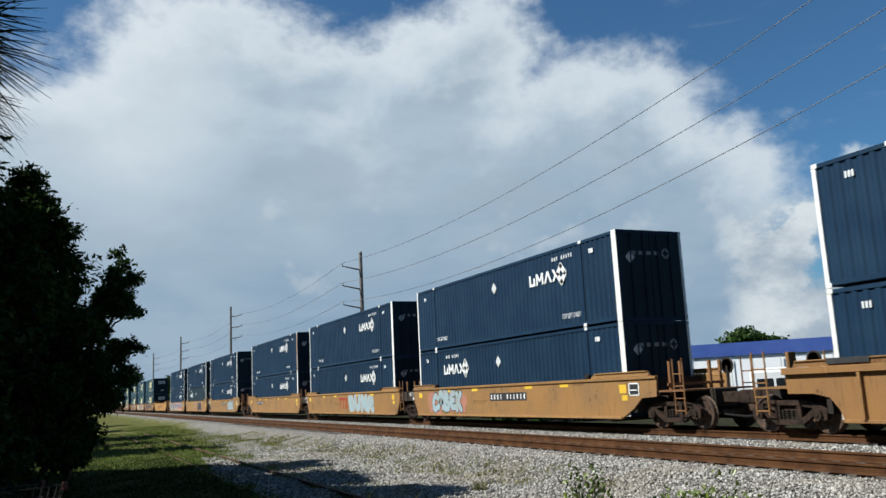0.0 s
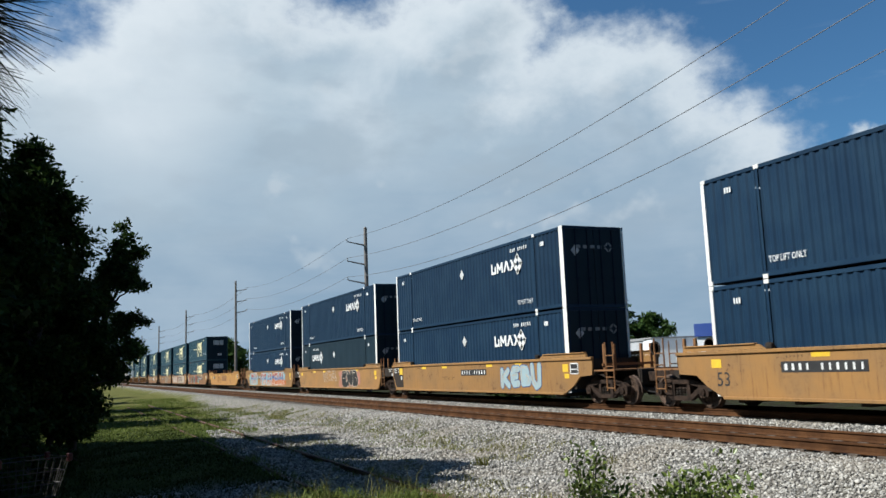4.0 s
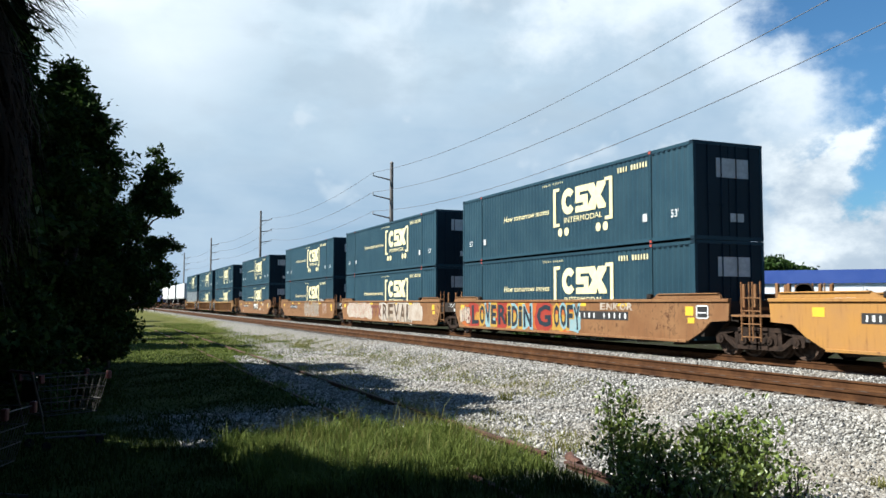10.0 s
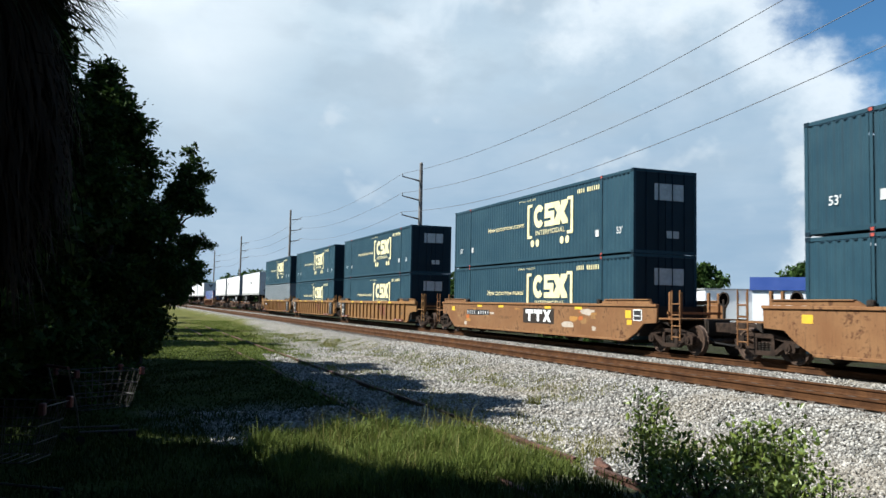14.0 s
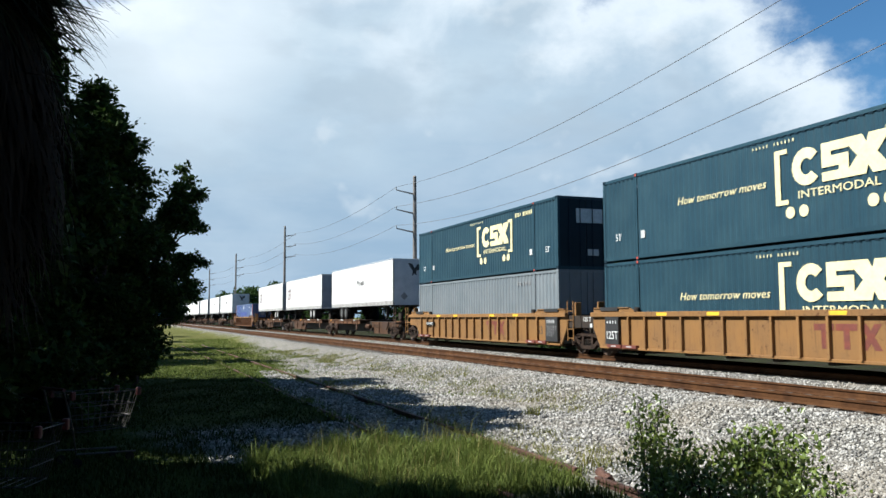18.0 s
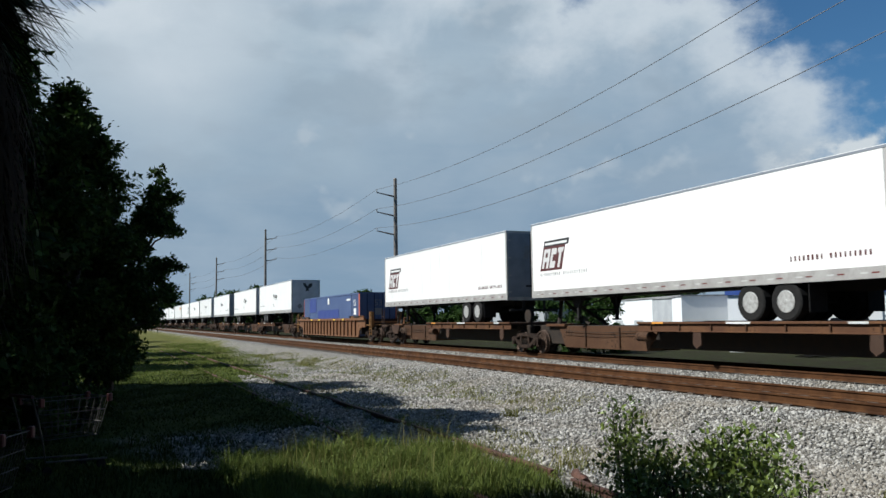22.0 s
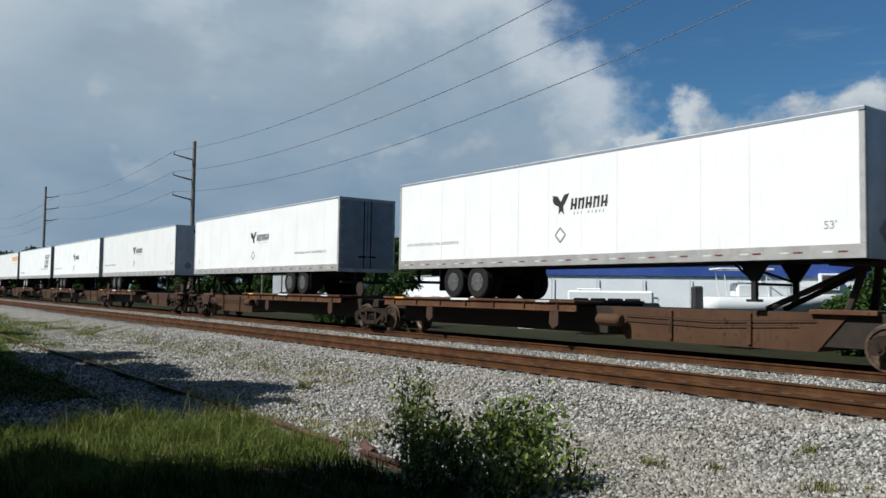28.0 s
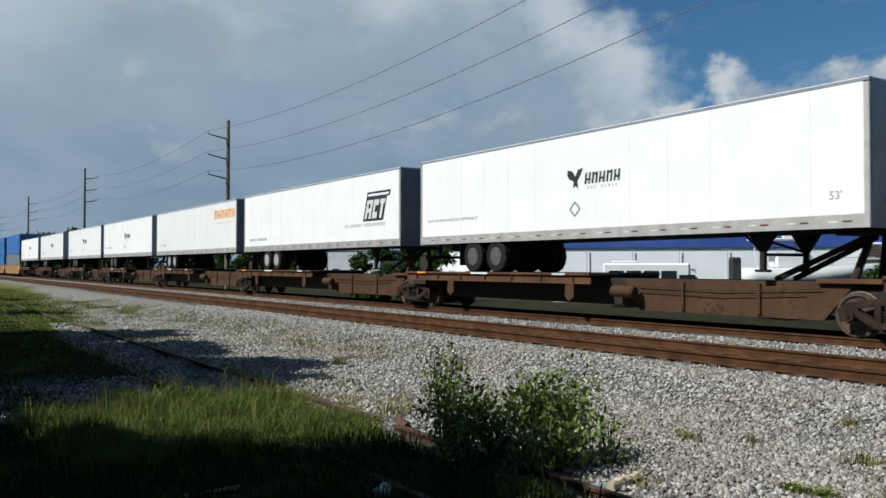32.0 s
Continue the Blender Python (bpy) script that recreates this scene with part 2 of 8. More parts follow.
NAVY = painted_steel("navy_paint", (0.0066, 0.0203, 0.0429), (0.0121, 0.0304, 0.0546), (0.0086, 0.0156, 0.0265), 0.15, 0.5, 0.4, 0.12)
# Own paint of the smooth box; also shade put into navy and teal doors.
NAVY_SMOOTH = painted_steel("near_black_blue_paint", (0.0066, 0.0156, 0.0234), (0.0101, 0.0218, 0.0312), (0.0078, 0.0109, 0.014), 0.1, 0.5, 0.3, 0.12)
RUSTY_POST = painted_steel("rusted_white_post", (0.234, 0.1326, 0.0858), (0.429, 0.39, 0.3432), (0.078, 0.0296, 0.0156), 0.9, 0.7, 0.9, 0.1)
RED_LABEL = surface("dull_red_label", (0.1326, 0.0312, 0.0187), (0.0936, 0.0234, 0.0156), 5.0, 0.6)
NAVY_DARK = surface("navy_shadow_gap", (0.0062, 0.014, 0.0312), (0.0047, 0.0094, 0.0195), 2.0, 0.7, spec=0.1)
TEAL = painted_steel("teal_paint", (0.0148, 0.039, 0.0554), (0.0234, 0.053, 0.0686), (0.0125, 0.0234, 0.0296), 0.15, 0.5, 0.45, 0.13)
TEAL_DARK = surface("teal_recess", (0.0078, 0.0218, 0.0351), (0.0062, 0.0156, 0.0234), 2.0, 0.7, spec=0.1)
GREY_PAINT = painted_steel("grey_paint", (0.117, 0.1365, 0.1482), (0.156, 0.1716, 0.1794), (0.1248, 0.0936, 0.0702), 0.2, 0.5, 0.35)
ROYAL = painted_steel("royal_blue_paint", (0.050, 0.078, 0.17), (0.070, 0.10, 0.19), (0.0546, 0.0624, 0.1248), 0.1, 0.5, 0.3)
ROYAL_DEEP = surface("deep_blue_patch", (0.024, 0.040, 0.17), (0.030, 0.048, 0.19), 1.0, 0.45)
BRIGHT_BLUE = painted_steel("bright_blue_paint", (0.0234, 0.1014, 0.2964), (0.039, 0.1326, 0.3276), (0.039, 0.0624, 0.117), 0.1, 0.5, 0.3)
ORANGE_POST = surface("orange_post_paint", (0.429, 0.0936, 0.0312), (0.3276, 0.0624, 0.0234), 3.0, 0.5)
WHITE_POST = painted_steel("white_post_paint", (0.624, 0.6084, 0.5772), (0.546, 0.5304, 0.4914), (0.234, 0.1248, 0.0702), 0.35, 0.45, 0.25)
MARK_WHITE = surface("white_marking", (0.624, 0.624, 0.6084), (0.5148, 0.5148, 0.4992), 6.0, 0.6, vary=0.1)
MARK_CREAM = surface("cream_marking", (0.6474, 0.5772, 0.3276), (0.5616, 0.4836, 0.2574), 5.0, 0.6, vary=0.1)
MARK_BLACK = surface("black_marking", (0.0094, 0.0094, 0.0101), (0.0195, 0.0187, 0.0187), 6.0, 0.6)
# Grey print, and white end marks with their shade put in.
MARK_GREY = surface("grey_marking", (0.156, 0.156, 0.156), (0.2184, 0.2184, 0.2184), 6.0, 0.6)
MARK_RED = surface("dull_red_marking", (0.312, 0.039, 0.0234), (0.2496, 0.039, 0.0234), 5.0, 0.6)
MARK_MAROON = surface("dark_maroon_marking", (0.078, 0.0172, 0.0156), (0.0546, 0.014, 0.014), 5.0, 0.6)
MARK_ORANGE = surface("orange_marking", (0.585, 0.2496, 0.0312), (0.507, 0.2028, 0.0312), 5.0, 0.6)
MARK_YELLOW = surface("yellow_label", (0.585, 0.3744, 0.0234), (0.507, 0.312, 0.0234), 5.0, 0.5)
PLACARD = surface("white_placard", (0.4836, 0.4836, 0.468), (0.351, 0.351, 0.3354), 9.0, 0.5)
OCHRE = painted_steel("ochre_paint", (0.2496, 0.131, 0.0437), (0.1755, 0.1053, 0.0499), (0.0663, 0.0296, 0.014), 0.68, 0.6, 0.75, 0.2)
OCHRE_BRIGHT = painted_steel("bright_ochre_paint", (0.2964, 0.1482, 0.0359), (0.2418, 0.1287, 0.0515), (0.1014, 0.0429, 0.0179), 0.65, 0.6, 0.7, 0.2)
OCHRE_AGED = painted_steel("aged_ochre_paint", (0.2028, 0.103, 0.0343), (0.1482, 0.0819, 0.0359), (0.0585, 0.0234, 0.0109), 0.7, 0.65, 0.8, 0.2)
WELL_RUST = painted_steel("rusted_well_paint", (0.115, 0.048, 0.020), (0.145, 0.070, 0.030), (0.045, 0.019, 0.010), 0.75, 0.7, 0.8, 0.3)
RUST_BROWN = painted_steel("brown_rust", (0.0468, 0.0218, 0.0109), (0.0764, 0.039, 0.0195), (0.0156, 0.0086, 0.0062), 0.8, 0.7, 0.8, 0.2)
# White end wall with its shade put in as a dimmer white.
TRAILER_END_SHADE = surface("white_end_panel", (0.4524, 0.4602, 0.468), (0.3588, 0.3666, 0.3822), 1.5, 0.5)
OCHRE_RUST = painted_steel("rusted_ochre_paint", (0.1482, 0.0686, 0.0281), (0.2106, 0.1131, 0.0499), (0.0546, 0.0226, 0.0117), 0.85, 0.65, 0.7, 0.2)
CAR_DARK = surface("oily_black_steel", (0.0172, 0.014, 0.0117), (0.0312, 0.0218, 0.0156), 4.0, 0.75, 0.0, 0.3, 50.0, spec=0.2)
BROWN_STEEL = painted_steel("brown_primer", (0.039, 0.0211, 0.014), (0.0608, 0.0359, 0.0234), (0.0172, 0.0101, 0.0078), 0.6, 0.7, 0.5, 0.2)
RED_OXIDE = painted_steel("red_oxide_paint", (0.0608, 0.0265, 0.014), (0.117, 0.0562, 0.0234), (0.0187, 0.0094, 0.0062), 0.75, 0.7, 0.7, 0.2)
TRUCK_STEEL = surface("dusty_cast_steel", (0.0359, 0.0218, 0.0148), (0.0094, 0.0062, 0.0047), 6.0, 0.8, 0.0, 0.4, 40.0, spec=0.15)
WHEEL_STEEL = surface("worn_wheel_steel", (0.1014, 0.0663, 0.0468), (0.039, 0.025, 0.0187), 8.0, 0.55, 0.3, 0.2, 60.0, spec=0.3)
TRAILER_WHITE = painted_steel("trailer_white", (0.6864, 0.6708, 0.6474), (0.624, 0.6123, 0.5928), (0.4524, 0.429, 0.39), 0.05, 0.45, 0.35, 0.3)
TRAILER_RAIL = surface("brushed_aluminium", (0.39, 0.3744, 0.351), (0.2808, 0.2652, 0.2496), 2.5, 0.5, 0.25, 0.15, 70.0)
# Grey of the top rail; on the ends, shade put into white panels.
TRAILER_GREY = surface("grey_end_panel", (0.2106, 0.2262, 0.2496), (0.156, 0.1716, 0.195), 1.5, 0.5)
TAPE_WHITE = surface("white_tape", (0.585, 0.5772, 0.5538), (0.4524, 0.4446, 0.429), 8.0, 0.3)
TAPE_RED = surface("red_tape", (0.1326, 0.0312, 0.0265), (0.0936, 0.0273, 0.0234), 8.0, 0.3)
RUBBER = surface("tyre_rubber", (0.0094, 0.0094, 0.0094), (0.0187, 0.0172, 0.0164), 12.0, 0.85, 0.0, 0.3, 60.0, spec=0.12)
RIM_DARK = surface("dull_steel_rim", (0.117, 0.1131, 0.1092), (0.039, 0.0374, 0.0351), 9.0, 0.5, 0.2)
RIM_STEEL = surface("pale_painted_rim", (0.4056, 0.3978, 0.3822), (0.234, 0.2262, 0.2106), 9.0, 0.45, 0.2)
UNDERFRAME = surface("black_underframe", (0.0125, 0.0125, 0.0125), (0.0218, 0.0195, 0.0179), 4.0, 0.75, spec=0.15)
RAIL_RUST = surface("rusted_rail", (0.0741, 0.0328, 0.0125), (0.0359, 0.0156, 0.007), 2.5, 0.85, 0.0, 0.4, 90.0, 0.006, spec=0.12)
SPUR_RUST = surface("old_rusted_rail", (0.0858, 0.0343, 0.0187), (0.0429, 0.0187, 0.0117), 5.0, 0.85, 0.0, 0.6, 40.0, 0.01)
TIE_WOOD = surface("weathered_tie", (0.078, 0.0585, 0.0429), (0.0429, 0.0328, 0.0257), 5.0, 0.9, 0.0, 0.6, 30.0, 0.02)


def stone_material():
    """Broken stone, each piece of its own grey, warmed with dust and sand in patches."""
    m, n, bsdf = material("ballast_stone")
    isl = n.add("ShaderNodeNewGeometry").outputs["Random Per Island"]
    pos = n.add("ShaderNodeTexCoord").outputs["Object"]
    grey = n.mix(n.math("POWER", isl, 1.4), (0.0741, 0.0694, 0.0624), (0.429, 0.4095, 0.3744))
    sand = n.math("MULTIPLY", n.step(n.noise(pos, 0.45, 5.0, 0.6), 0.42, 0.68), 0.40)
    dull = n.math("MULTIPLY", n.step(n.noise(pos, 0.9, 5.0, 0.6), 0.52, 0.75), 0.35)
    col = n.mix(sand, grey, (0.2574, 0.2145, 0.1599))
    n.put(bsdf.inputs["Base Color"], n.mix(dull, col, (0.1248, 0.1209, 0.117)))
    bsdf.inputs["Roughness"].default_value, bsdf.inputs["Specular IOR Level"].default_value = 0.9, 0.1
    bumped(n, bsdf, n.noise(pos, 140.0, 2.0), 0.4, 0.006)
    return m


STONE = stone_material()
POLE_STEEL = surface("weathered_pole", (0.1716, 0.1482, 0.1326), (0.117, 0.1014, 0.0897), 2.0, 0.7, 0.2)
WIRE = surface("dark_cable", (0.078, 0.078, 0.0819), (0.1014, 0.1014, 0.1053), 3.0, 0.6)
WALL_WHITE = surface("white_wall_paint", (0.6708, 0.6747, 0.6786), (0.6084, 0.6162, 0.624), 0.6, 0.7)
WALL_BLUE = surface("blue_fascia_paint", (0.0234, 0.0546, 0.2184), (0.0312, 0.0663, 0.2418), 0.8, 0.5)
WALL_GREY = surface("grey_wall_paint", (0.351, 0.3588, 0.3666), (0.2808, 0.2886, 0.2964), 0.7, 0.8)
ROOF_GREY = surface("grey_roofing", (0.234, 0.234, 0.234), (0.1716, 0.1716, 0.1716), 0.8, 0.8)
GLASS_DARK = surface("dark_window_glass", (0.0117, 0.014, 0.0156), (0.0156, 0.0172, 0.0195), 1.0, 0.12, spec=0.8)
VEHICLE_WHITE = surface("white_vehicle_paint", (0.6396, 0.6396, 0.624), (0.5772, 0.5772, 0.5616), 1.0, 0.3)
BARK = surface("rough_bark", (0.0429, 0.0335, 0.0265), (0.0187, 0.0148, 0.0117), 7.0, 0.9, 0.0, 0.8, 25.0, 0.03)
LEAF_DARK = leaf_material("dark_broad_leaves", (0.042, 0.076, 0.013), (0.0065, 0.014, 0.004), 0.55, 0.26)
LEAF_FAR = leaf_material("mid_green_leaves", (0.0484, 0.0842, 0.0187), (0.0125, 0.0296, 0.0078))
LEAF_BUSH = leaf_material("shrub_leaves", (0.195, 0.2418, 0.0484), (0.0265, 0.0562, 0.0117), 0.36, 0.28, 0.5)
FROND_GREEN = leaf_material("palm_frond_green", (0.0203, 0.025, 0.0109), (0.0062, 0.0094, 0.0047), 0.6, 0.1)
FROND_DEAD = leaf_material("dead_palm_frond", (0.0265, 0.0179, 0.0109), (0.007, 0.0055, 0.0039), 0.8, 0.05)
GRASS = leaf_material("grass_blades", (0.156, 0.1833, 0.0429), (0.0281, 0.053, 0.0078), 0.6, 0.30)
# A darker copy of the grass: the trees' shade is in its colour.
SHADED_GRASS = leaf_material("lawn_blades", (0.0437, 0.0608, 0.0101), (0.0078, 0.0164, 0.0031), 0.65, 0.12)
DRY_GRASS = leaf_material("dry_grass_blades", (0.2106, 0.1872, 0.0624), (0.0702, 0.0858, 0.0218), 0.6, 0.25)
CART_RED = surface("faded_red_plastic", (0.0936, 0.0125, 0.0109), (0.0546, 0.0094, 0.0094), 5.0, 0.6)
CART_WIRE = surface("tarnished_wire", (0.0702, 0.0663, 0.0624), (0.039, 0.0328, 0.0281), 5.0, 0.55, 0.5)


def sprayed(name, paint, under=(0.1716, 0.0897, 0.039), age=0.5):
    """Spray paint that has thinned in patches over dirty steel, with fine overspray specks."""
    m, n, bsdf = material(name)
    pos = n.add("ShaderNodeTexCoord").outputs["Object"]
    worn = n.step(n.noise(n.scaled(pos, (1.0, 1.0, 0.6)), 2.6, 7.0, 0.7), 0.40, 0.74)
    speck = n.noise(pos, 38.0, 3.0, 0.6)
    runs = n.step(n.noise(n.scaled(pos, (1.0, 7.0, 0.6)), 2.2, 5.0, 0.65), 0.50, 0.78)
    col = n.mix(n.math("MULTIPLY", worn, age), paint, under)
    col = n.mix(n.math("MULTIPLY", runs, 0.35), col, tuple(0.45 * (a + b) / 2 for a, b in zip(paint, under)))
    hsv = n.add("ShaderNodeHueSaturation")
    n.put(hsv.inputs["Color"], col)
    n.put(hsv.inputs["Value"], n.math("MULTIPLY_ADD", speck, 0.5, 0.72))
    n.put(bsdf.inputs["Base Color"], hsv.outputs[0])
    bsdf.inputs["Roughness"].default_value, bsdf.inputs["Specular IOR Level"].default_value = 0.65, 0.2
    return m


PAINT_AQUA = sprayed("aqua_spray_paint", (0.234, 0.312, 0.3354), (0.234, 0.2106, 0.1716), 0.5)
PAINT_PINK = sprayed("pink_spray_paint", (0.312, 0.1404, 0.1014), age=0.6)
PAINT_WHITE = sprayed("white_spray_paint", (0.3588, 0.312, 0.2574), age=0.65)
PAINT_BLACK = sprayed("black_spray_paint", (0.0172, 0.0187, 0.0187), (0.0468, 0.0312, 0.0195), 0.4)
PAINT_RED = sprayed("red_spray_paint", (0.234, 0.0273, 0.0187), age=0.3)
PAINT_BLUE = sprayed("blue_spray_paint", (0.0351, 0.0663, 0.1716), age=0.25)
PAINT_ORANGE = sprayed("orange_spray_paint", (0.3276, 0.0897, 0.0218), age=0.35)
PAINT_SKY = sprayed("sky_blue_spray_paint", (0.156, 0.2808, 0.312), (0.2808, 0.2574, 0.2184), 0.6)
PAINT_INK = sprayed("dark_blue_spray_paint", (0.0109, 0.0203, 0.0296), (0.0468, 0.039, 0.0312), 0.35)
PAINT_BROWN = sprayed("dark_brown_spray_paint", (0.0585, 0.0374, 0.0234), age=0.4)
PAINT_GREY = sprayed("grey_spray_paint", (0.1716, 0.1482, 0.117), age=0.5)
PAINT_YELLOW = sprayed("yellow_spray_paint", (0.351, 0.2106, 0.0351), age=0.4)
LETTER_WHITE = sprayed("white_letter_edge", (0.468, 0.4446, 0.4056), age=0.35)


def ground_material():
    """Turf, worn gravel and bare sand, each in its own stretch of the plan."""
    m, n, bsdf = material("ground_turf_and_gravel")
    pos = n.add("ShaderNodeTexCoord").outputs["Object"]
    s = n.add("ShaderNodeSeparateXYZ")
    n.put(s.inputs[0], pos)
    px, py, _ = s.outputs
    wob = n.math("MULTIPLY", n.math("SUBTRACT", n.noise(pos, 0.5, 5.0, 0.65), 0.5), 4.5)
    x_edge = n.math("ADD", n.math("ADD", px, wob), n.step(py, 22.0, 72.0, 0.0, -5.2, False))
    stony = n.math("MULTIPLY", n.step(x_edge, 3.9, 5.3), n.step(px, 19.5, 21.0, 1.0, 0.0))
    patch = n.math("MULTIPLY", n.step(n.math("ADD", px, wob), 0.2, 1.2), n.math("MULTIPLY", n.step(py, 11.0, 12.2), n.step(py, 15.0, 16.5, 1.0, 0.0)))
    stony = n.math("MAXIMUM", stony, n.math("MULTIPLY", patch, 0.55))
    blot = n.noise(pos, 1.3, 6.0, 0.7)
    tiny = n.noise(pos, 26.0, 4.0, 0.7)
    turf = n.mix(n.step(blot, 0.3, 0.7), (0.0218, 0.0343, 0.0062), (0.0515, 0.0624, 0.014))
    turf = n.mix(n.math("MULTIPLY", n.step(tiny, 0.35, 0.7), 0.5), turf, (0.039, 0.0585, 0.014))
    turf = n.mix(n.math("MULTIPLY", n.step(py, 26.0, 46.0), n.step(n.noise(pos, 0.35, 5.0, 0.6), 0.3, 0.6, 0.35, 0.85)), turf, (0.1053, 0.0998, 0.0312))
    vor = n.add("ShaderNodeTexVoronoi")
    n.put(vor.inputs["Vector"], pos)
    vor.inputs["Scale"].default_value = 17.0
    stone = n.mix(n.step(vor.outputs["Color"], 0.1, 0.9), (0.117, 0.1076, 0.0936), (0.312, 0.2925, 0.2535))
    stone = n.mix(n.step(vor.outputs["Distance"], 0.45, 0.75), stone, (0.0936, 0.0858, 0.078))
    weedy = n.math("MULTIPLY", n.step(n.noise(pos, 0.8, 6.0, 0.7), 0.60, 0.75), 0.6)
    stone = n.mix(weedy, stone, (0.156, 0.156, 0.078))
    # Ground past the tracks, darkened: shade behind the train is in its colour.
    shaded_soil = n.mix(n.step(blot, 0.35, 0.65), (0.0203, 0.0164, 0.0117), (0.0234, 0.0281, 0.0109))
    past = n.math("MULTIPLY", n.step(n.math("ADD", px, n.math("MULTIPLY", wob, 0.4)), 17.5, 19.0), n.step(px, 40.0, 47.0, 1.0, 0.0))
    n.put(bsdf.inputs["Base Color"], n.mix(past, n.mix(stony, turf, stone), shaded_soil))
    bsdf.inputs["Roughness"].default_value = 0.95
    bsdf.inputs["Specular IOR Level"].default_value = 0.05
    h = n.math("ADD", n.math("MULTIPLY", vor.outputs["Distance"], -1.0), n.math("MULTIPLY", tiny, 0.8))
    bumped(n, bsdf, h, 0.8, 0.04)
    return m


def ballast_material():
    m, n, bsdf = material("crushed_stone_ballast")
    pos = n.add("ShaderNodeTexCoord").outputs["Object"]
    vor = n.add("ShaderNodeTexVoronoi")
    n.put(vor.inputs["Vector"], pos)
    vor.inputs["Scale"].default_value = 18.0
    grey = n.mix(n.step(vor.outputs["Color"], 0.1, 0.9), (0.117, 0.1108, 0.0998), (0.3276, 0.312, 0.2847))
    grey = n.mix(n.step(vor.outputs["Distance"], 0.4, 0.72), grey, (0.078, 0.0741, 0.0702))
    stain = n.math("MULTIPLY", n.step(n.noise(pos, 0.7, 5.0), 0.5, 0.75), 0.35)
    n.put(bsdf.inputs["Base Color"], n.mix(stain, grey, (0.2028, 0.1482, 0.1014)))
    bsdf.inputs["Roughness"].default_value = 0.95
    bsdf.inputs["Specular IOR Level"].default_value = 0.2
    bumped(n, bsdf, n.math("MULTIPLY", vor.outputs["Distance"], -1.0), 1.0, 0.05)
    return m


GROUND = ground_material()
BALLAST = ballast_material()


# ---------------------------------------------------------------- building blocks
def box(bm, x0, x1, y0, y1, z0, z1, bevel=0.0):
    made = bmesh.ops.create_cube(bm, size=1.0)
    vs = made["verts"]
    for v in vs:
        v.co = Vector(((x0 + x1) / 2 + v.co.x * (x1 - x0), (y0 + y1) / 2 + v.co.y * (y1 - y0), (z0 + z1) / 2 + v.co.z * (z1 - z0)))
    if bevel:
        es = list({e for v in vs for e in v.link_edges})
        bmesh.ops.bevel(bm, geom=es, offset=bevel, segments=1, affect="EDGES")
    return bm


def rod(bm, a, b, r0, r1=None, seg=8, caps=True):
    a, b = Vector(a), Vector(b)
    r1 = r0 if r1 is None else r1
    m = Matrix.Translation((a + b) / 2) @ (b - a).to_track_quat("Z", "Y").to_matrix().to_4x4()
    bmesh.ops.create_cone(bm, cap_ends=caps, segments=seg, radius1=r0, radius2=r1, depth=(b - a).length, matrix=m)
    return bm


def prism(bm, outline, x0, x1):
    """An outline of (y, z) drawn out from x0 to x1."""
    lo = [bm.verts.new((x0, y, z)) for y, z in outline]
    hi = [bm.verts.new((x1, y, z)) for y, z in outline]
    bm.faces.new(lo)
    bm.faces.new(list(reversed(hi)))
    k = len(lo)
    for i in range(k):
        bm.faces.new((lo[i], hi[i], hi[(i + 1) % k], lo[(i + 1) % k]))
    bmesh.ops.recalc_face_normals(bm, faces=bm.faces)
    return bm


def lathe(bm, profile, axis="x", seg=20, centre=(0, 0, 0)):
    """A ring of (offset along the axis, radius) turned about x or z."""
    rows = []
    for a, r in profile:
        row = []
        for i in range(seg):
            t = 2 * math.pi * i / seg
            p = (a, r * math.cos(t), r * math.sin(t)) if axis == "x" else (r * math.cos(t), r * math.sin(t), a)
            row.append(bm.verts.new(Vector(p) + Vector(centre)))
        rows.append(row)
    for a, b in zip(rows, rows[1:]):
        for i in range(seg):
            bm.faces.new((a[i], a[(i + 1) % seg], b[(i + 1) % seg], b[i]))
    bm.faces.new(rows[0])
    bm.faces.new(list(reversed(rows[-1])))
    bmesh.ops.recalc_face_normals(bm, faces=bm.faces)
    return bm


def mesh_of(name, bm, mat, smooth=False):
    me = bpy.data.meshes.new(name)
    bm.to_mesh(me)
    bm.free()
    me.materials.append(mat)
    if smooth:
        me.shade_smooth()
    return me


def part(name, bm, mat, parent=None, label="", smooth=False):
    me = bm if isinstance(bm, bpy.types.Mesh) else mesh_of(name, bm, mat, smooth)
    ob = new(name, me)
    if parent is not None:
        ob.parent = parent
    return tagged(ob, label) if label else ob


def thing(name, label, category, group="", kind="", at=(0, 0, 0)):
    ob = new(name)
    ob.empty_display_size = 0.3
    ob.location = at
    return tagged(ob, label, category, group, kind)


def raw_mesh(name, verts, faces, mat, smooth=False):
    """From numpy arrays of vertices and of triangles or quads."""
    verts, faces = np.asarray(verts, np.float32), np.asarray(faces, np.int32)
    me = bpy.data.meshes.new(name)
    me.vertices.add(len(verts))
    me.vertices.foreach_set("co", verts.ravel())
    k = faces.shape[1]
    me.loops.add(faces.size)
    me.loops.foreach_set("vertex_index", faces.ravel())
    me.polygons.add(len(faces))
    me.polygons.foreach_set("loop_start", np.arange(0, faces.size, k, dtype=np.int32))
    me.update(calc_edges=True)
    me.materials.append(mat)
    if smooth:
        me.shade_smooth()
    return me


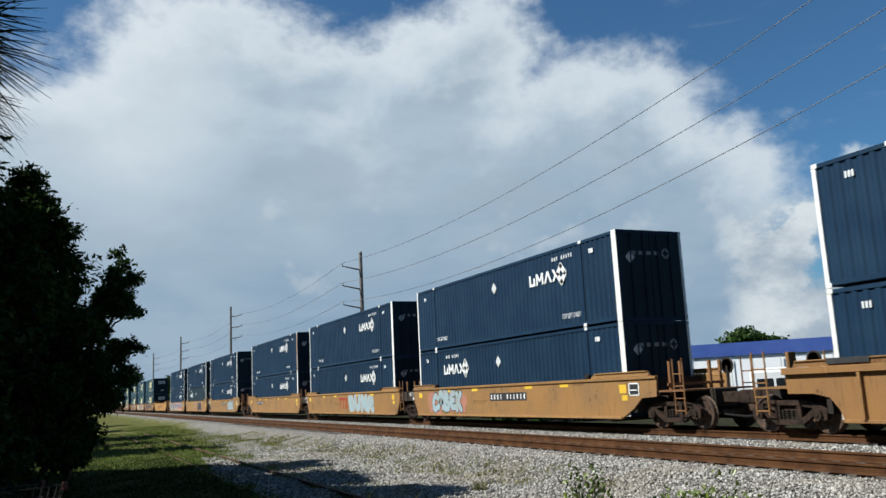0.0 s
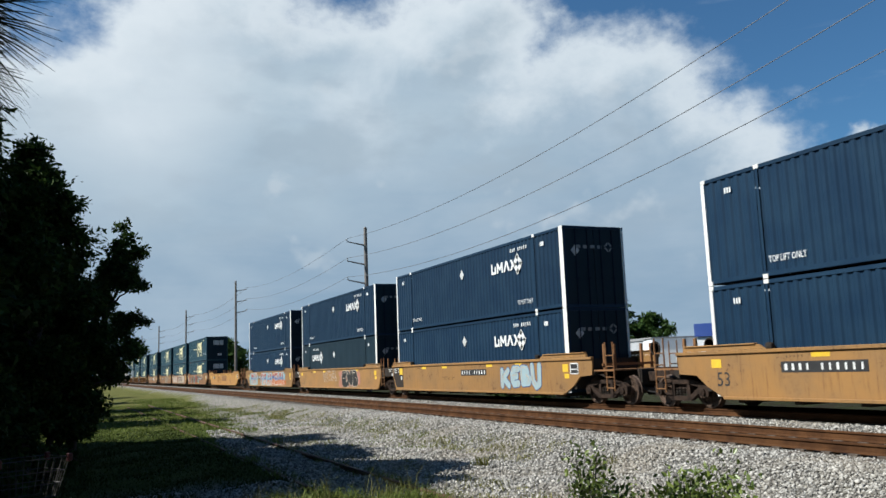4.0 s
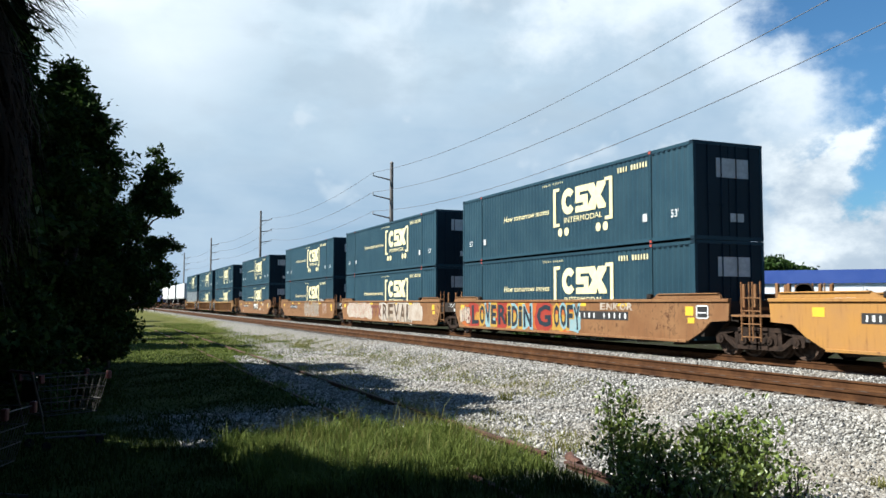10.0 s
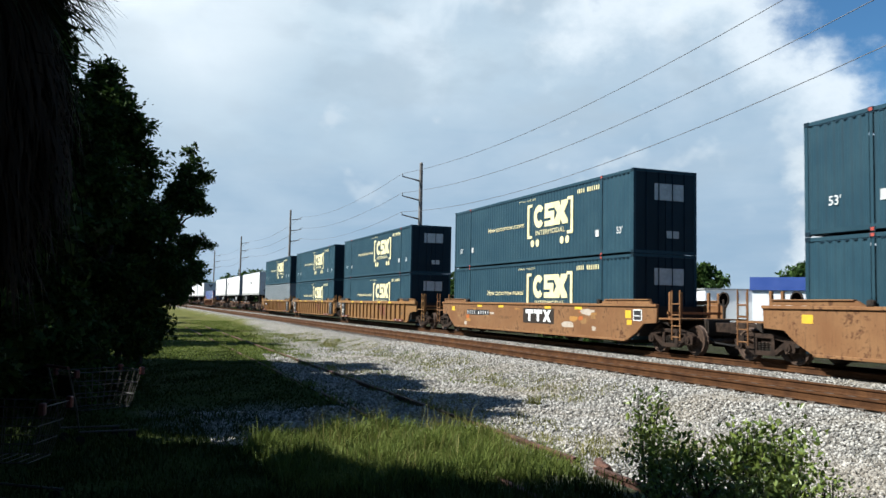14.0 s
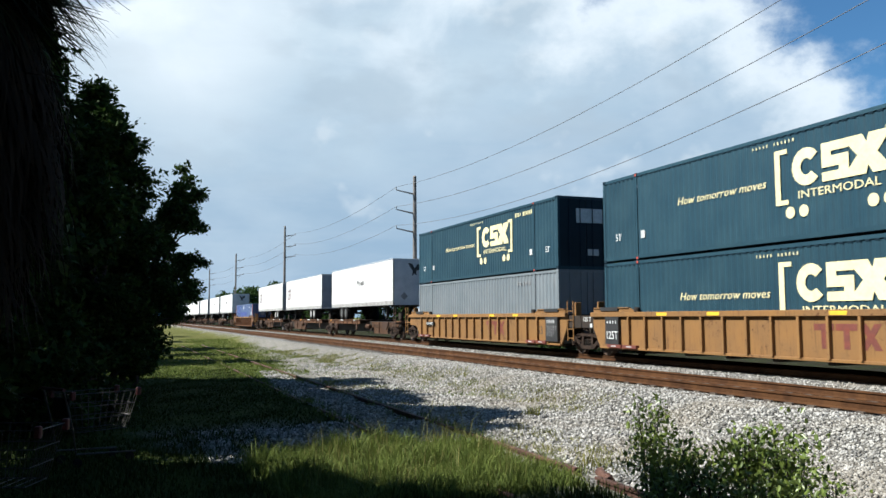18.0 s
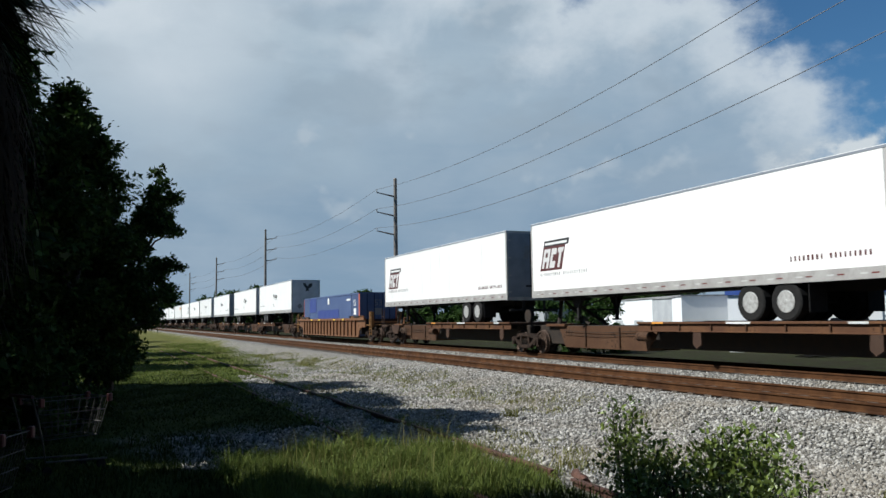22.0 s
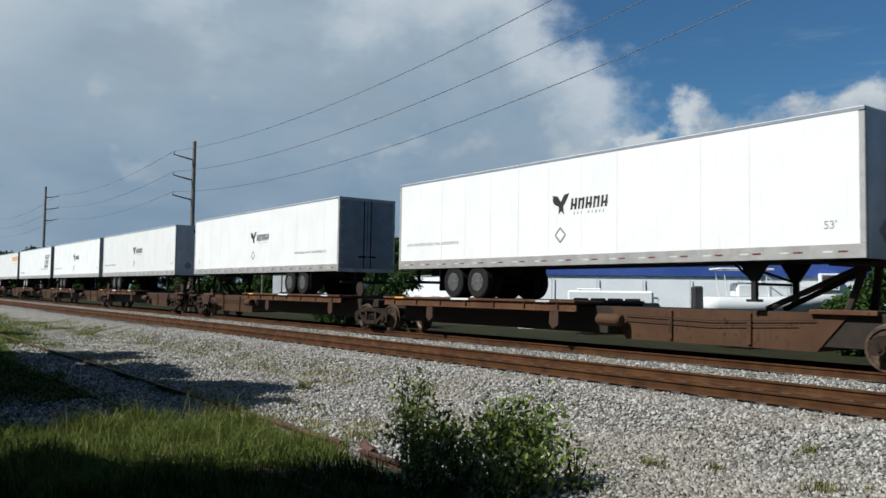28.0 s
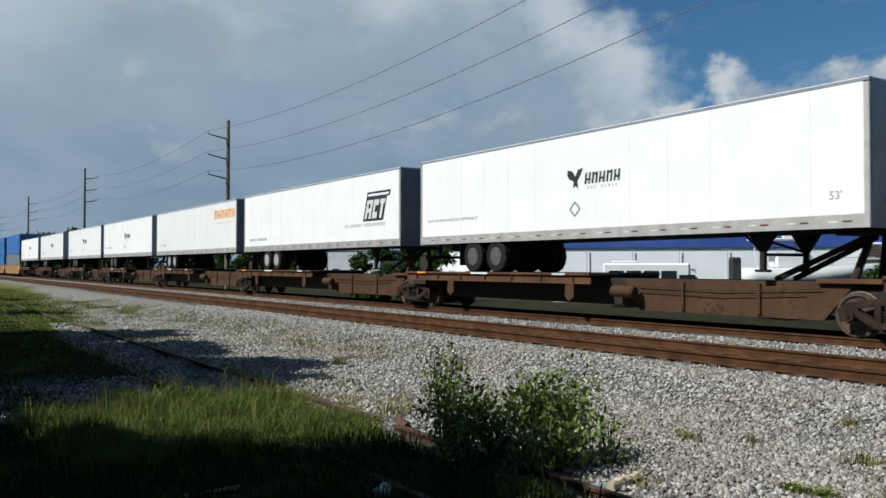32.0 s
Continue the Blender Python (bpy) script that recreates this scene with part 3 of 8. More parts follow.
def lettering(name, words, height, mat, parent, at, facing="side", shear=0.0, width=None, label=""):
    """Flat words in the built-in font on a side that looks to -x, or on an end that looks to -y."""
    cu = bpy.data.curves.new(name, "FONT")
    cu.body, cu.size, cu.extrude, cu.shear = words, height * 1.38, 0.001, shear
    cu.align_x, cu.align_y = "CENTER", "CENTER"
    cu.resolution_u = 2
    tmp = bpy.data.objects.new(name, cu)
    me = bpy.data.meshes.new_from_object(tmp)
    bpy.data.objects.remove(tmp)
    bpy.data.curves.remove(cu)
    co = np.empty(len(me.vertices) * 3, np.float32)
    me.vertices.foreach_get("co", co)
    co = co.reshape(-1, 3)
    if width:
        co[:, 0] *= width / max(1e-3, co[:, 0].max() - co[:, 0].min())
    turned = np.stack([-co[:, 2], -co[:, 0], co[:, 1]], 1) if facing == "side" else np.stack([co[:, 0], -co[:, 2], co[:, 1]], 1)
    me.vertices.foreach_set("co", turned.astype(np.float32).ravel())
    me.update()
    me.materials.clear()
    me.materials.append(mat)
    ob = part(name, me, mat, parent, label)
    ob.location = at
    return ob


def plate(outline, depth=0.003):
    """A thin flat shape on a side that looks to -x: outline of (y, z)."""
    return prism(bmesh.new(), outline, -depth, depth)


rng = np.random.default_rng(7)


def ground_height(x, y):
    """The lie of the land: level turf, a low bed of stone that rises to the tracks, level ground past them."""
    x, y = np.asarray(x, float), np.asarray(y, float)
    rise = np.clip((x - 8.6) / 1.6, 0, 1)
    fall = np.clip((19.6 - x) / 1.6, 0, 1)
    bed = np.minimum(rise * rise * (3 - 2 * rise), fall * fall * (3 - 2 * fall))
    bumps = 0.03 * np.sin(x * 1.7 + 0.6 * y) * np.sin(y * 1.3) + 0.02 * np.sin(3.1 * x - 2.3 * y)
    past = np.clip((x - 20.5) / 7.0, 0, 1)
    return -0.52 + 0.30 * bed + bumps * (1 - bed) - 0.68 * past * past * (3 - 2 * past)


def make_ground():
    def axis(parts):
        return np.unique(np.concatenate([np.arange(a, b, s) for a, b, s in parts] + [[parts[-1][1]]]))

    xs = axis([(-2500, -300, 550), (-300, -40, 52), (-40, -8, 2), (-8, 22, 0.25), (22, 60, 2), (60, 300, 40), (300, 2500, 550)])
    ys = axis([(-1500, -200, 325), (-200, -20, 20), (-20, 0, 1), (0, 40, 0.3), (40, 120, 2), (120, 400, 20), (400, 4000, 600)])
    gx, gy = np.meshgrid(xs, ys, indexing="ij")
    gz = ground_height(gx, gy)
    nx, ny = gx.shape
    idx = np.arange(nx * ny).reshape(nx, ny)
    faces = np.stack([idx[:-1, :-1], idx[1:, :-1], idx[1:, 1:], idx[:-1, 1:]], -1).reshape(-1, 4)
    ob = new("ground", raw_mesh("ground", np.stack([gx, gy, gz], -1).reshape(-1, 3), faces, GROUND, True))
    tagged(ob, "turf and worn gravel beside the railway tracks", "ground", kind="structure")


make_ground()

# ---------------------------------------------------------------- the tracks
NEAR_RAIL, TRAIN_RAIL, TRAIN_X = 11.37, 16.25, 17.0
RAIL_OUT = [(-0.070, -0.17), (0.070, -0.17), (0.070, -0.155), (0.012, -0.135), (0.012, -0.045), (0.036, -0.035), (0.036, -0.006), (0.028, 0.0), (-0.028, 0.0), (-0.036, -0.006), (-0.036, -0.035), (-0.012, -0.045), (-0.012, -0.135), (-0.070, -0.155)]


def long_rail(x, z, y0, y1, mat, parent, label=""):
    bm = bmesh.new()
    a = [bm.verts.new((x + u, y0, z + v)) for u, v in RAIL_OUT]
    b = [bm.verts.new((x + u, y1, z + v)) for u, v in RAIL_OUT]
    for i in range(len(a)):
        bm.faces.new((a[i], a[(i + 1) % len(a)], b[(i + 1) % len(a)], b[i]))
    bm.faces.new(a)
    bm.faces.new(b)
    bmesh.ops.recalc_face_normals(bm, faces=bm.faces)
    return part("rail", bm, mat, parent, label)


def bed_of_stone():
    """The ballast bed under both tracks, with shoulders and filled cribs."""
    prof = [(9.2, -0.55), (9.9, -0.33), (10.45, -0.215), (11.2, -0.205), (12.1, -0.215), (13.1, -0.205), (13.7, -0.215), (14.45, -0.27), (15.3, -0.215), (16.1, -0.205), (17.0, -0.215), (17.9, -0.205), (18.3, -0.215), (19.2, -0.55)]
    ys = np.concatenate([np.arange(-60, 60, 0.6), np.arange(60, 200, 5), np.arange(200, 1400, 50)])
    xs = np.interp(np.linspace(0, len(prof) - 1, 66), range(len(prof)), [p[0] for p in prof])
    zs = np.interp(xs, [p[0] for p in prof], [p[1] for p in prof])
    gx, gy = np.meshgrid(xs, ys, indexing="ij")
    gz = zs[:, None] + 0.012 * np.sin(gx * 9 + gy * 5) * np.sin(gy * 7 - gx * 3)
    n0, n1 = gx.shape
    idx = np.arange(n0 * n1).reshape(n0, n1)
    faces = np.stack([idx[:-1, :-1], idx[1:, :-1], idx[1:, 1:], idx[:-1, 1:]], -1).reshape(-1, 4)
    ob = new("ballast_bed", raw_mesh("ballast_bed", np.stack([gx, gy, gz], -1).reshape(-1, 3), faces, BALLAST, True))
    tagged(ob, "pale crushed stone ballast under two railway tracks", "ballast", kind="structure")


bed_of_stone()
near_track = thing("railway_track", "rusty empty railway track on pale ballast", "railway track", "parallel tracks", "structure")
train_track = thing("railway_track", "railway track under the passing freight train", "railway track", "parallel tracks", "structure")
spur_track = thing("spur_track", "abandoned rusted spur track half hidden in grass", "railway track", kind="structure")
for track, x in ((near_track, NEAR_RAIL), (train_track, TRAIN_RAIL)):
    for dx_ in (0.0, 1.505):
        long_rail(x + dx_, 0.0, -80, 1400, RAIL_RUST, track)
tie_bm = bmesh.new()
box(tie_bm, -0.56, 2.07, -0.115, 0.115, -0.36, -0.196, 0.012)
TIE = mesh_of("tie", tie_bm, TIE_WOOD)
clip_bm = bmesh.new()
box(clip_bm, -0.13, 0.13, -0.09, 0.09, -0.20, -0.163, 0.006)
CLIP = mesh_of("tie_plate", clip_bm, TIE_WOOD)
for k in range(112):
    y = 2.6 + 0.52 * k
    part("tie", TIE, TIE_WOOD, near_track).location = (NEAR_RAIL, y, 0)
    for dx_ in (0.0, 1.505):
        part("tie_plate", CLIP, TIE_WOOD, near_track).location = (NEAR_RAIL + dx_, y, 0)
long_rail(5.12, -0.435, 9.1, 60, SPUR_RUST, spur_track, "rusted rail with a broken end")
long_rail(5.10, -0.45, 3.0, 8.6, SPUR_RUST, spur_track)
long_rail(3.78, -0.475, 3.0, 60, SPUR_RUST, spur_track)


# ---------------------------------------------------------------- poles and wires
def utility_pole(y, top, side, far=False):
    """A steel pole with three arms to one side of it."""
    pole = thing("utility_pole", "tall weathered utility pole with three crossarms", "utility pole", "poles along the railway", at=(24.2, y, 0))
    bm = bmesh.new()
    rod(bm, (0, 0, -1.2), (0, 0, top), 0.24, 0.15, 10)
    part("shaft", bm, POLE_STEEL, pole, smooth=False)
    bm = bmesh.new()
    rod(bm, (0, 0, top), (0, 0, top + 0.12), 0.17, 0.10, 10)
    part("cap", bm, POLE_STEEL, pole)
    tips = []
    for z in (top - 1.55, top - 3.3, top - 5.0):
        bm = bmesh.new()
        rod(bm, (0.1 * side, 0, z), (1.75 * side, 0, z + 0.30), 0.075, 0.045, 8)
        arm = part("crossarm", bm, POLE_STEEL, pole)
        bm = bmesh.new()
        for k in range(5):
            rod(bm, (1.75 * side, 0, z + 0.32 + 0.05 * k), (1.75 * side, 0, z + 0.35 + 0.05 * k), 0.06, 0.06, 8)
        part("insulator", bm, WALL_GREY, arm)
        tips.append(Vector((24.2 + 1.75 * side, y, z + 0.57)))
    bm = bmesh.new()
    for k in range(6):
        rod(bm, (-0.1, 0.22, 2.2 + 0.45 * k), (0.1, 0.22, 2.2 + 0.45 * k), 0.012, seg=5)
    tagged(part("step_bolts", bm, POLE_STEEL, pole), kind="stuff")
    return tips


pole_spots = [(6.0, 16.3, -1), (69.4, 14.0, -1), (132.8, 16.1, 1), (193.8, 16.1, 1), (255.0, 16.1, 1), (316.0, 16.2, 1), (378.0, 16.2, 1)]
all_tips = [utility_pole(*p) for p in pole_spots]


def tube(bm, pts, r, seg=5):
    """One unbroken round tube along points."""
    rows = []
    for i, p in enumerate(pts):
        d = (pts[min(i + 1, len(pts) - 1)] - pts[max(i - 1, 0)]).normalized()
        a = d.cross(Vector((0, 0, 1)))
        a = a.normalized() if a.length > 0.01 else Vector((1, 0, 0))
        c = d.cross(a)
        rows.append([bm.verts.new(p + (a * math.cos(t) + c * math.sin(t)) * r) for t in np.linspace(0, 2 * math.pi, seg, endpoint=False)])
    for u, v in zip(rows, rows[1:]):
        for i in range(seg):
            bm.faces.new((u[i], u[(i + 1) % seg], v[(i + 1) % seg], v[i]))
    return bm


def cable(a, b, sag, r=0.012):
    pts = [a.lerp(b, k / 24) - Vector((0, 0, 4 * sag * (k / 24) * (1 - k / 24))) for k in range(25)]
    ob = part("power_line", tube(bmesh.new(), pts, r), WIRE)
    tagged(ob, "thin dark power line strung between poles", "power line", "power lines")


for i, (ta, tb) in enumerate(zip(all_tips, all_tips[1:])):
    for a, b, sag in zip(ta, tb, (1.95, 2.0, 2.0)):
        cable(a, b, sag if i == 0 else 1.0, 0.017 if i < 2 else 0.022)


# ---------------------------------------------------------------- leaves
def leaf_cloud(centres, radii, count, size, flat=0.8, seed=1):
    """Leaves as small bent quads, gathered in twigs inside each clump, with stray sprays past its edge."""
    g = np.random.default_rng(seed)
    centres, radii = np.asarray(centres, float), np.asarray(radii, float)
    twigs = max(8, count // 9)
    pick = g.choice(len(centres), twigs, p=radii ** 2 / (radii ** 2).sum())
    d = g.normal(size=(twigs, 3))
    d /= np.linalg.norm(d, axis=1)[:, None]
    r = radii[pick] * np.sqrt(g.random(twigs)) * (0.75 + 0.55 * g.random(twigs) ** 3)
    d[:, 2] *= flat
    knot = centres[pick] + d * r[:, None]
    own = g.integers(0, twigs, count)
    p = knot[own] + g.normal(size=(count, 3)) * size * np.array([1.0, 1.0, 0.6])
    a = d[own] + g.normal(size=(count, 3)) * 0.7 + np.array([0, 0, -0.25])
    a /= np.linalg.norm(a, axis=1)[:, None]
    b = np.cross(a, g.normal(size=(count, 3)))
    b /= np.linalg.norm(b, axis=1)[:, None]
    s = size * (0.5 + 0.8 * g.random(count))[:, None]
    nrm = np.cross(a, b)
    v = np.stack([p - a * s, p + b * s * 0.42 + nrm * s * 0.15, p + a * s, p - b * s * 0.42 + nrm * s * 0.15], 1).reshape(-1, 3)
    f = np.arange(count * 4).reshape(-1, 4)
    return v, f


def clumps(g, base, spread, height, n, r0, r1):
    """Clump centres of a crown about a spine."""
    c, r = [], []
    for _ in range(n):
        t = 2 * math.pi * g.random()
        h = g.random()
        wide = math.sin(math.pi * (0.18 + 0.78 * h)) * spread * (0.35 + 0.65 * math.sqrt(g.random()))
        c.append((base[0] + wide * math.cos(t), base[1] + wide * math.sin(t), base[2] + height * h))
        r.append(r0 + (r1 - r0) * g.random())
    return c, r


def tree(x, y, low, top, spread, leaves, size, mat, label, seed, n=16, name="tree", category="tree", group="", clump=(0.5, 1.1), stem=0.2, lean=(0.0, 0.0)):
    g = np.random.default_rng(seed)
    z0 = float(ground_height(x, y))
    ob = thing(name, label, category, group, at=(x, y, z0))
    low, top = low - z0, top - z0
    bm = bmesh.new()
    p, r = Vector((0, 0, -0.1)), stem
    knots = [p]
    for k in range(5):
        q = Vector((0.15 * stem * 8 * g.normal() * 0.3, 0.15 * stem * 8 * g.normal() * 0.3, (low + 0.55 * (top - low)) * (k + 1) / 5)) + Vector((*lean, 0)) * ((k + 1) / 5) ** 1.5
        rod(bm, p, q, r, r * 0.82, 8, False)
        p, r = q, r * 0.82
        knots.append(q)
    part("trunk", bm, BARK, ob)
    c, rr = clumps(g, (*lean, low), spread, top - low - 0.4, n, *clump)
    for k in range(min(7, n)):
        bm = bmesh.new()
        a = knots[2 + k % 3]
        b = Vector(c[k])
        mid = a.lerp(b, 0.5) + Vector((0, 0, 0.15 * (b - a).length))
        rod(bm, a, mid, stem * 0.4, stem * 0.25, 6, False)
        rod(bm, mid, b, stem * 0.25, stem * 0.06, 6, False)
        part("limb", bm, BARK, ob)
    v, f = leaf_cloud(c, rr, leaves, size, seed=seed + 50)
    crown = part("crown", raw_mesh("crown", v, f, mat), mat, ob)
    tagged(crown, kind="stuff")
    return ob


BROAD = "dark broadleaf tree with dense backlit foliage"
UNDER = "low dark undergrowth beneath the trees"
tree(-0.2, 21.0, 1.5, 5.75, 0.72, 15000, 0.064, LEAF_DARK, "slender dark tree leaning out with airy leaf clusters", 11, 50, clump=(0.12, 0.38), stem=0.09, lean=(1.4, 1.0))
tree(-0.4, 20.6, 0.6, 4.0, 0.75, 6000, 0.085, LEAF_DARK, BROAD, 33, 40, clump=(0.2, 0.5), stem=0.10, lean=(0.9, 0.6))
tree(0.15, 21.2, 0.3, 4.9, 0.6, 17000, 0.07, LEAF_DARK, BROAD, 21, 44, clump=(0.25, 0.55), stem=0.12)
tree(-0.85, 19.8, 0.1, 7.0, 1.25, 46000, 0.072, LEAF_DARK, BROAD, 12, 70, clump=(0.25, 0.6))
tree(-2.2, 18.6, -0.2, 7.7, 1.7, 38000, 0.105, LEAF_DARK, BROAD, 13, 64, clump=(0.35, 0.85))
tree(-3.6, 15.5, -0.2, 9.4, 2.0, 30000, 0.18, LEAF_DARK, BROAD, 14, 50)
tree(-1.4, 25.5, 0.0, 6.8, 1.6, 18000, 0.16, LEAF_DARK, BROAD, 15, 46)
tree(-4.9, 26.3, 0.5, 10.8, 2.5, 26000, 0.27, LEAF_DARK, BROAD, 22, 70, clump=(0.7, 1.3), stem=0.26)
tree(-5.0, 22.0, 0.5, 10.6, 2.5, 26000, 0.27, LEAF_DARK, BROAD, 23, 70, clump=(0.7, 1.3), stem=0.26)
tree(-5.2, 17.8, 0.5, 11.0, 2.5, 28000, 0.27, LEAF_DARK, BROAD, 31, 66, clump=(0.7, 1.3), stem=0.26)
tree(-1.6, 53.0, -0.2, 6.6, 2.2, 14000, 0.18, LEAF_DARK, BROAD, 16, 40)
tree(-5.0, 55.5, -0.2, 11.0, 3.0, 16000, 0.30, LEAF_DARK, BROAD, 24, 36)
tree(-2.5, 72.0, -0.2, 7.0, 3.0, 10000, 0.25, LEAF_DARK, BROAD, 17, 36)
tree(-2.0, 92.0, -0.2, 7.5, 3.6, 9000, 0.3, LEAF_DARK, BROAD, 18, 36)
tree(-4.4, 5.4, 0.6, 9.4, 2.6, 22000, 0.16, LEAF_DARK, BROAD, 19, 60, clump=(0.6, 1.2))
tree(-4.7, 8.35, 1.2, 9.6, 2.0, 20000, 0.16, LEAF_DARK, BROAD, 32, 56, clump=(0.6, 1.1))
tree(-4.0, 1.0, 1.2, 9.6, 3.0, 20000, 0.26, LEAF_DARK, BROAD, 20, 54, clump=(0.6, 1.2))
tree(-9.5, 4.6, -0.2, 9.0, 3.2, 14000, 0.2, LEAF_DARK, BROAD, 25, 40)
# Unseen canopy over the camera, added only to cut the sky light.
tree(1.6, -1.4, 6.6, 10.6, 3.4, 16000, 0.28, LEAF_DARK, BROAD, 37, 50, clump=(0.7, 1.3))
# Unseen tree, added to stop sun leaking onto the near lawn.
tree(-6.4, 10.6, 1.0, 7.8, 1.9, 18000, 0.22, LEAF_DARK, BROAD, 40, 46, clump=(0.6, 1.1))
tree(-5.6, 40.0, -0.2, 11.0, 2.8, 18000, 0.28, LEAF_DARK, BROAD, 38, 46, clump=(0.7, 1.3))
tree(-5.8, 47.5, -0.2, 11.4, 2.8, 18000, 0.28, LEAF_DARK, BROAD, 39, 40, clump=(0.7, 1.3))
# Unseen crown above and behind the camera, added to block sky light.
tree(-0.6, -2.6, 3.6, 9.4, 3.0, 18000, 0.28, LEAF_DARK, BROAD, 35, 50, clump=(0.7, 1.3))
# Unseen row at the far left, added to shut out low sky light.
for i, (x, y) in enumerate([(-13.0, 6.0), (-14.0, 14.0), (-13.5, 24.0), (-15.0, 33.0), (-14.0, 42.0), (-13.0, 50.0), (-12.0, -3.0)]):
    tree(x, y, -0.3, 9.0, 3.6, 9000, 0.3, LEAF_DARK, BROAD, 140 + i, 36, group="trees behind the lawn", clump=(1.0, 1.9), stem=0.25)
# Unseen crown behind the camera, its leaves enlarged to hold back sky light.
tree(-2.2, -4.5, 2.2, 9.5, 3.4, 16000, 0.30, LEAF_DARK, BROAD, 26, 44)
tree(-9.8, 20.0, -0.2, 9.0, 3.8, 14000, 0.2, LEAF_DARK, BROAD, 27, 40)
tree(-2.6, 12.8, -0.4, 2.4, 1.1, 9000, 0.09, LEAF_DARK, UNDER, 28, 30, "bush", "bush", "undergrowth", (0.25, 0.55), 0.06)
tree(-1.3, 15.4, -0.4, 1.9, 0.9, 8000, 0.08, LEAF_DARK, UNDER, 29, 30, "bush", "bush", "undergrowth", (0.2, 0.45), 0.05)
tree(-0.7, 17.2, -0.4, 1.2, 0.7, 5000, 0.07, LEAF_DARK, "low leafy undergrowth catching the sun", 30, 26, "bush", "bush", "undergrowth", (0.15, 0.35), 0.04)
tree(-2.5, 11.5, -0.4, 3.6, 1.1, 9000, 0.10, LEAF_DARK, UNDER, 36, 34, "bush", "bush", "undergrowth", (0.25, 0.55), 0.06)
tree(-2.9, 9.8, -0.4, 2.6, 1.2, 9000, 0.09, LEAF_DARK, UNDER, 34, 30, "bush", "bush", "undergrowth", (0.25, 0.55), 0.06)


def fan_frond(spread, length, leaflets, droop, seed, wide=0.016):
    """A fan palm frond: a stalk along +x, then strips fanned about its end."""
    g = np.random.default_rng(seed)
    vs, fs = [], []

    def strip(a, d, ln, w, sag):
        k0 = len(vs)
        side = Vector((0, 0, 1)).cross(d)
        side = side.normalized() if side.length > 0.01 else Vector((0, 1, 0))
        for k in range(4):
            t = k / 3
            p = a + d * ln * t + Vector((0, 0, -sag * ln * t * t))
            ww = w * (1 - t) + 0.002
            vs.append(tuple(p + side * ww))
            vs.append(tuple(p - side * ww))
        for k in range(3):
            fs.append((k0 + 2 * k, k0 + 2 * k + 1, k0 + 2 * k + 3, k0 + 2 * k + 2))

    strip(Vector((0, 0, 0)), Vector((1, 0, 0)), length * 0.5, 0.022, 0.02)
    hub = Vector((length * 0.45, 0, -0.01))
    for k in range(leaflets):
        a = (k / (leaflets - 1) - 0.5) * spread
        d = Vector((math.cos(a), math.sin(a), 0.12 * g.normal()))
        strip(hub, d.normalized(), length * (0.62 - 0.16 * abs(a) / spread + 0.06 * g.random()), wide, droop * (0.6 + 0.8 * g.random()))
    return np.array(vs), np.array(fs)


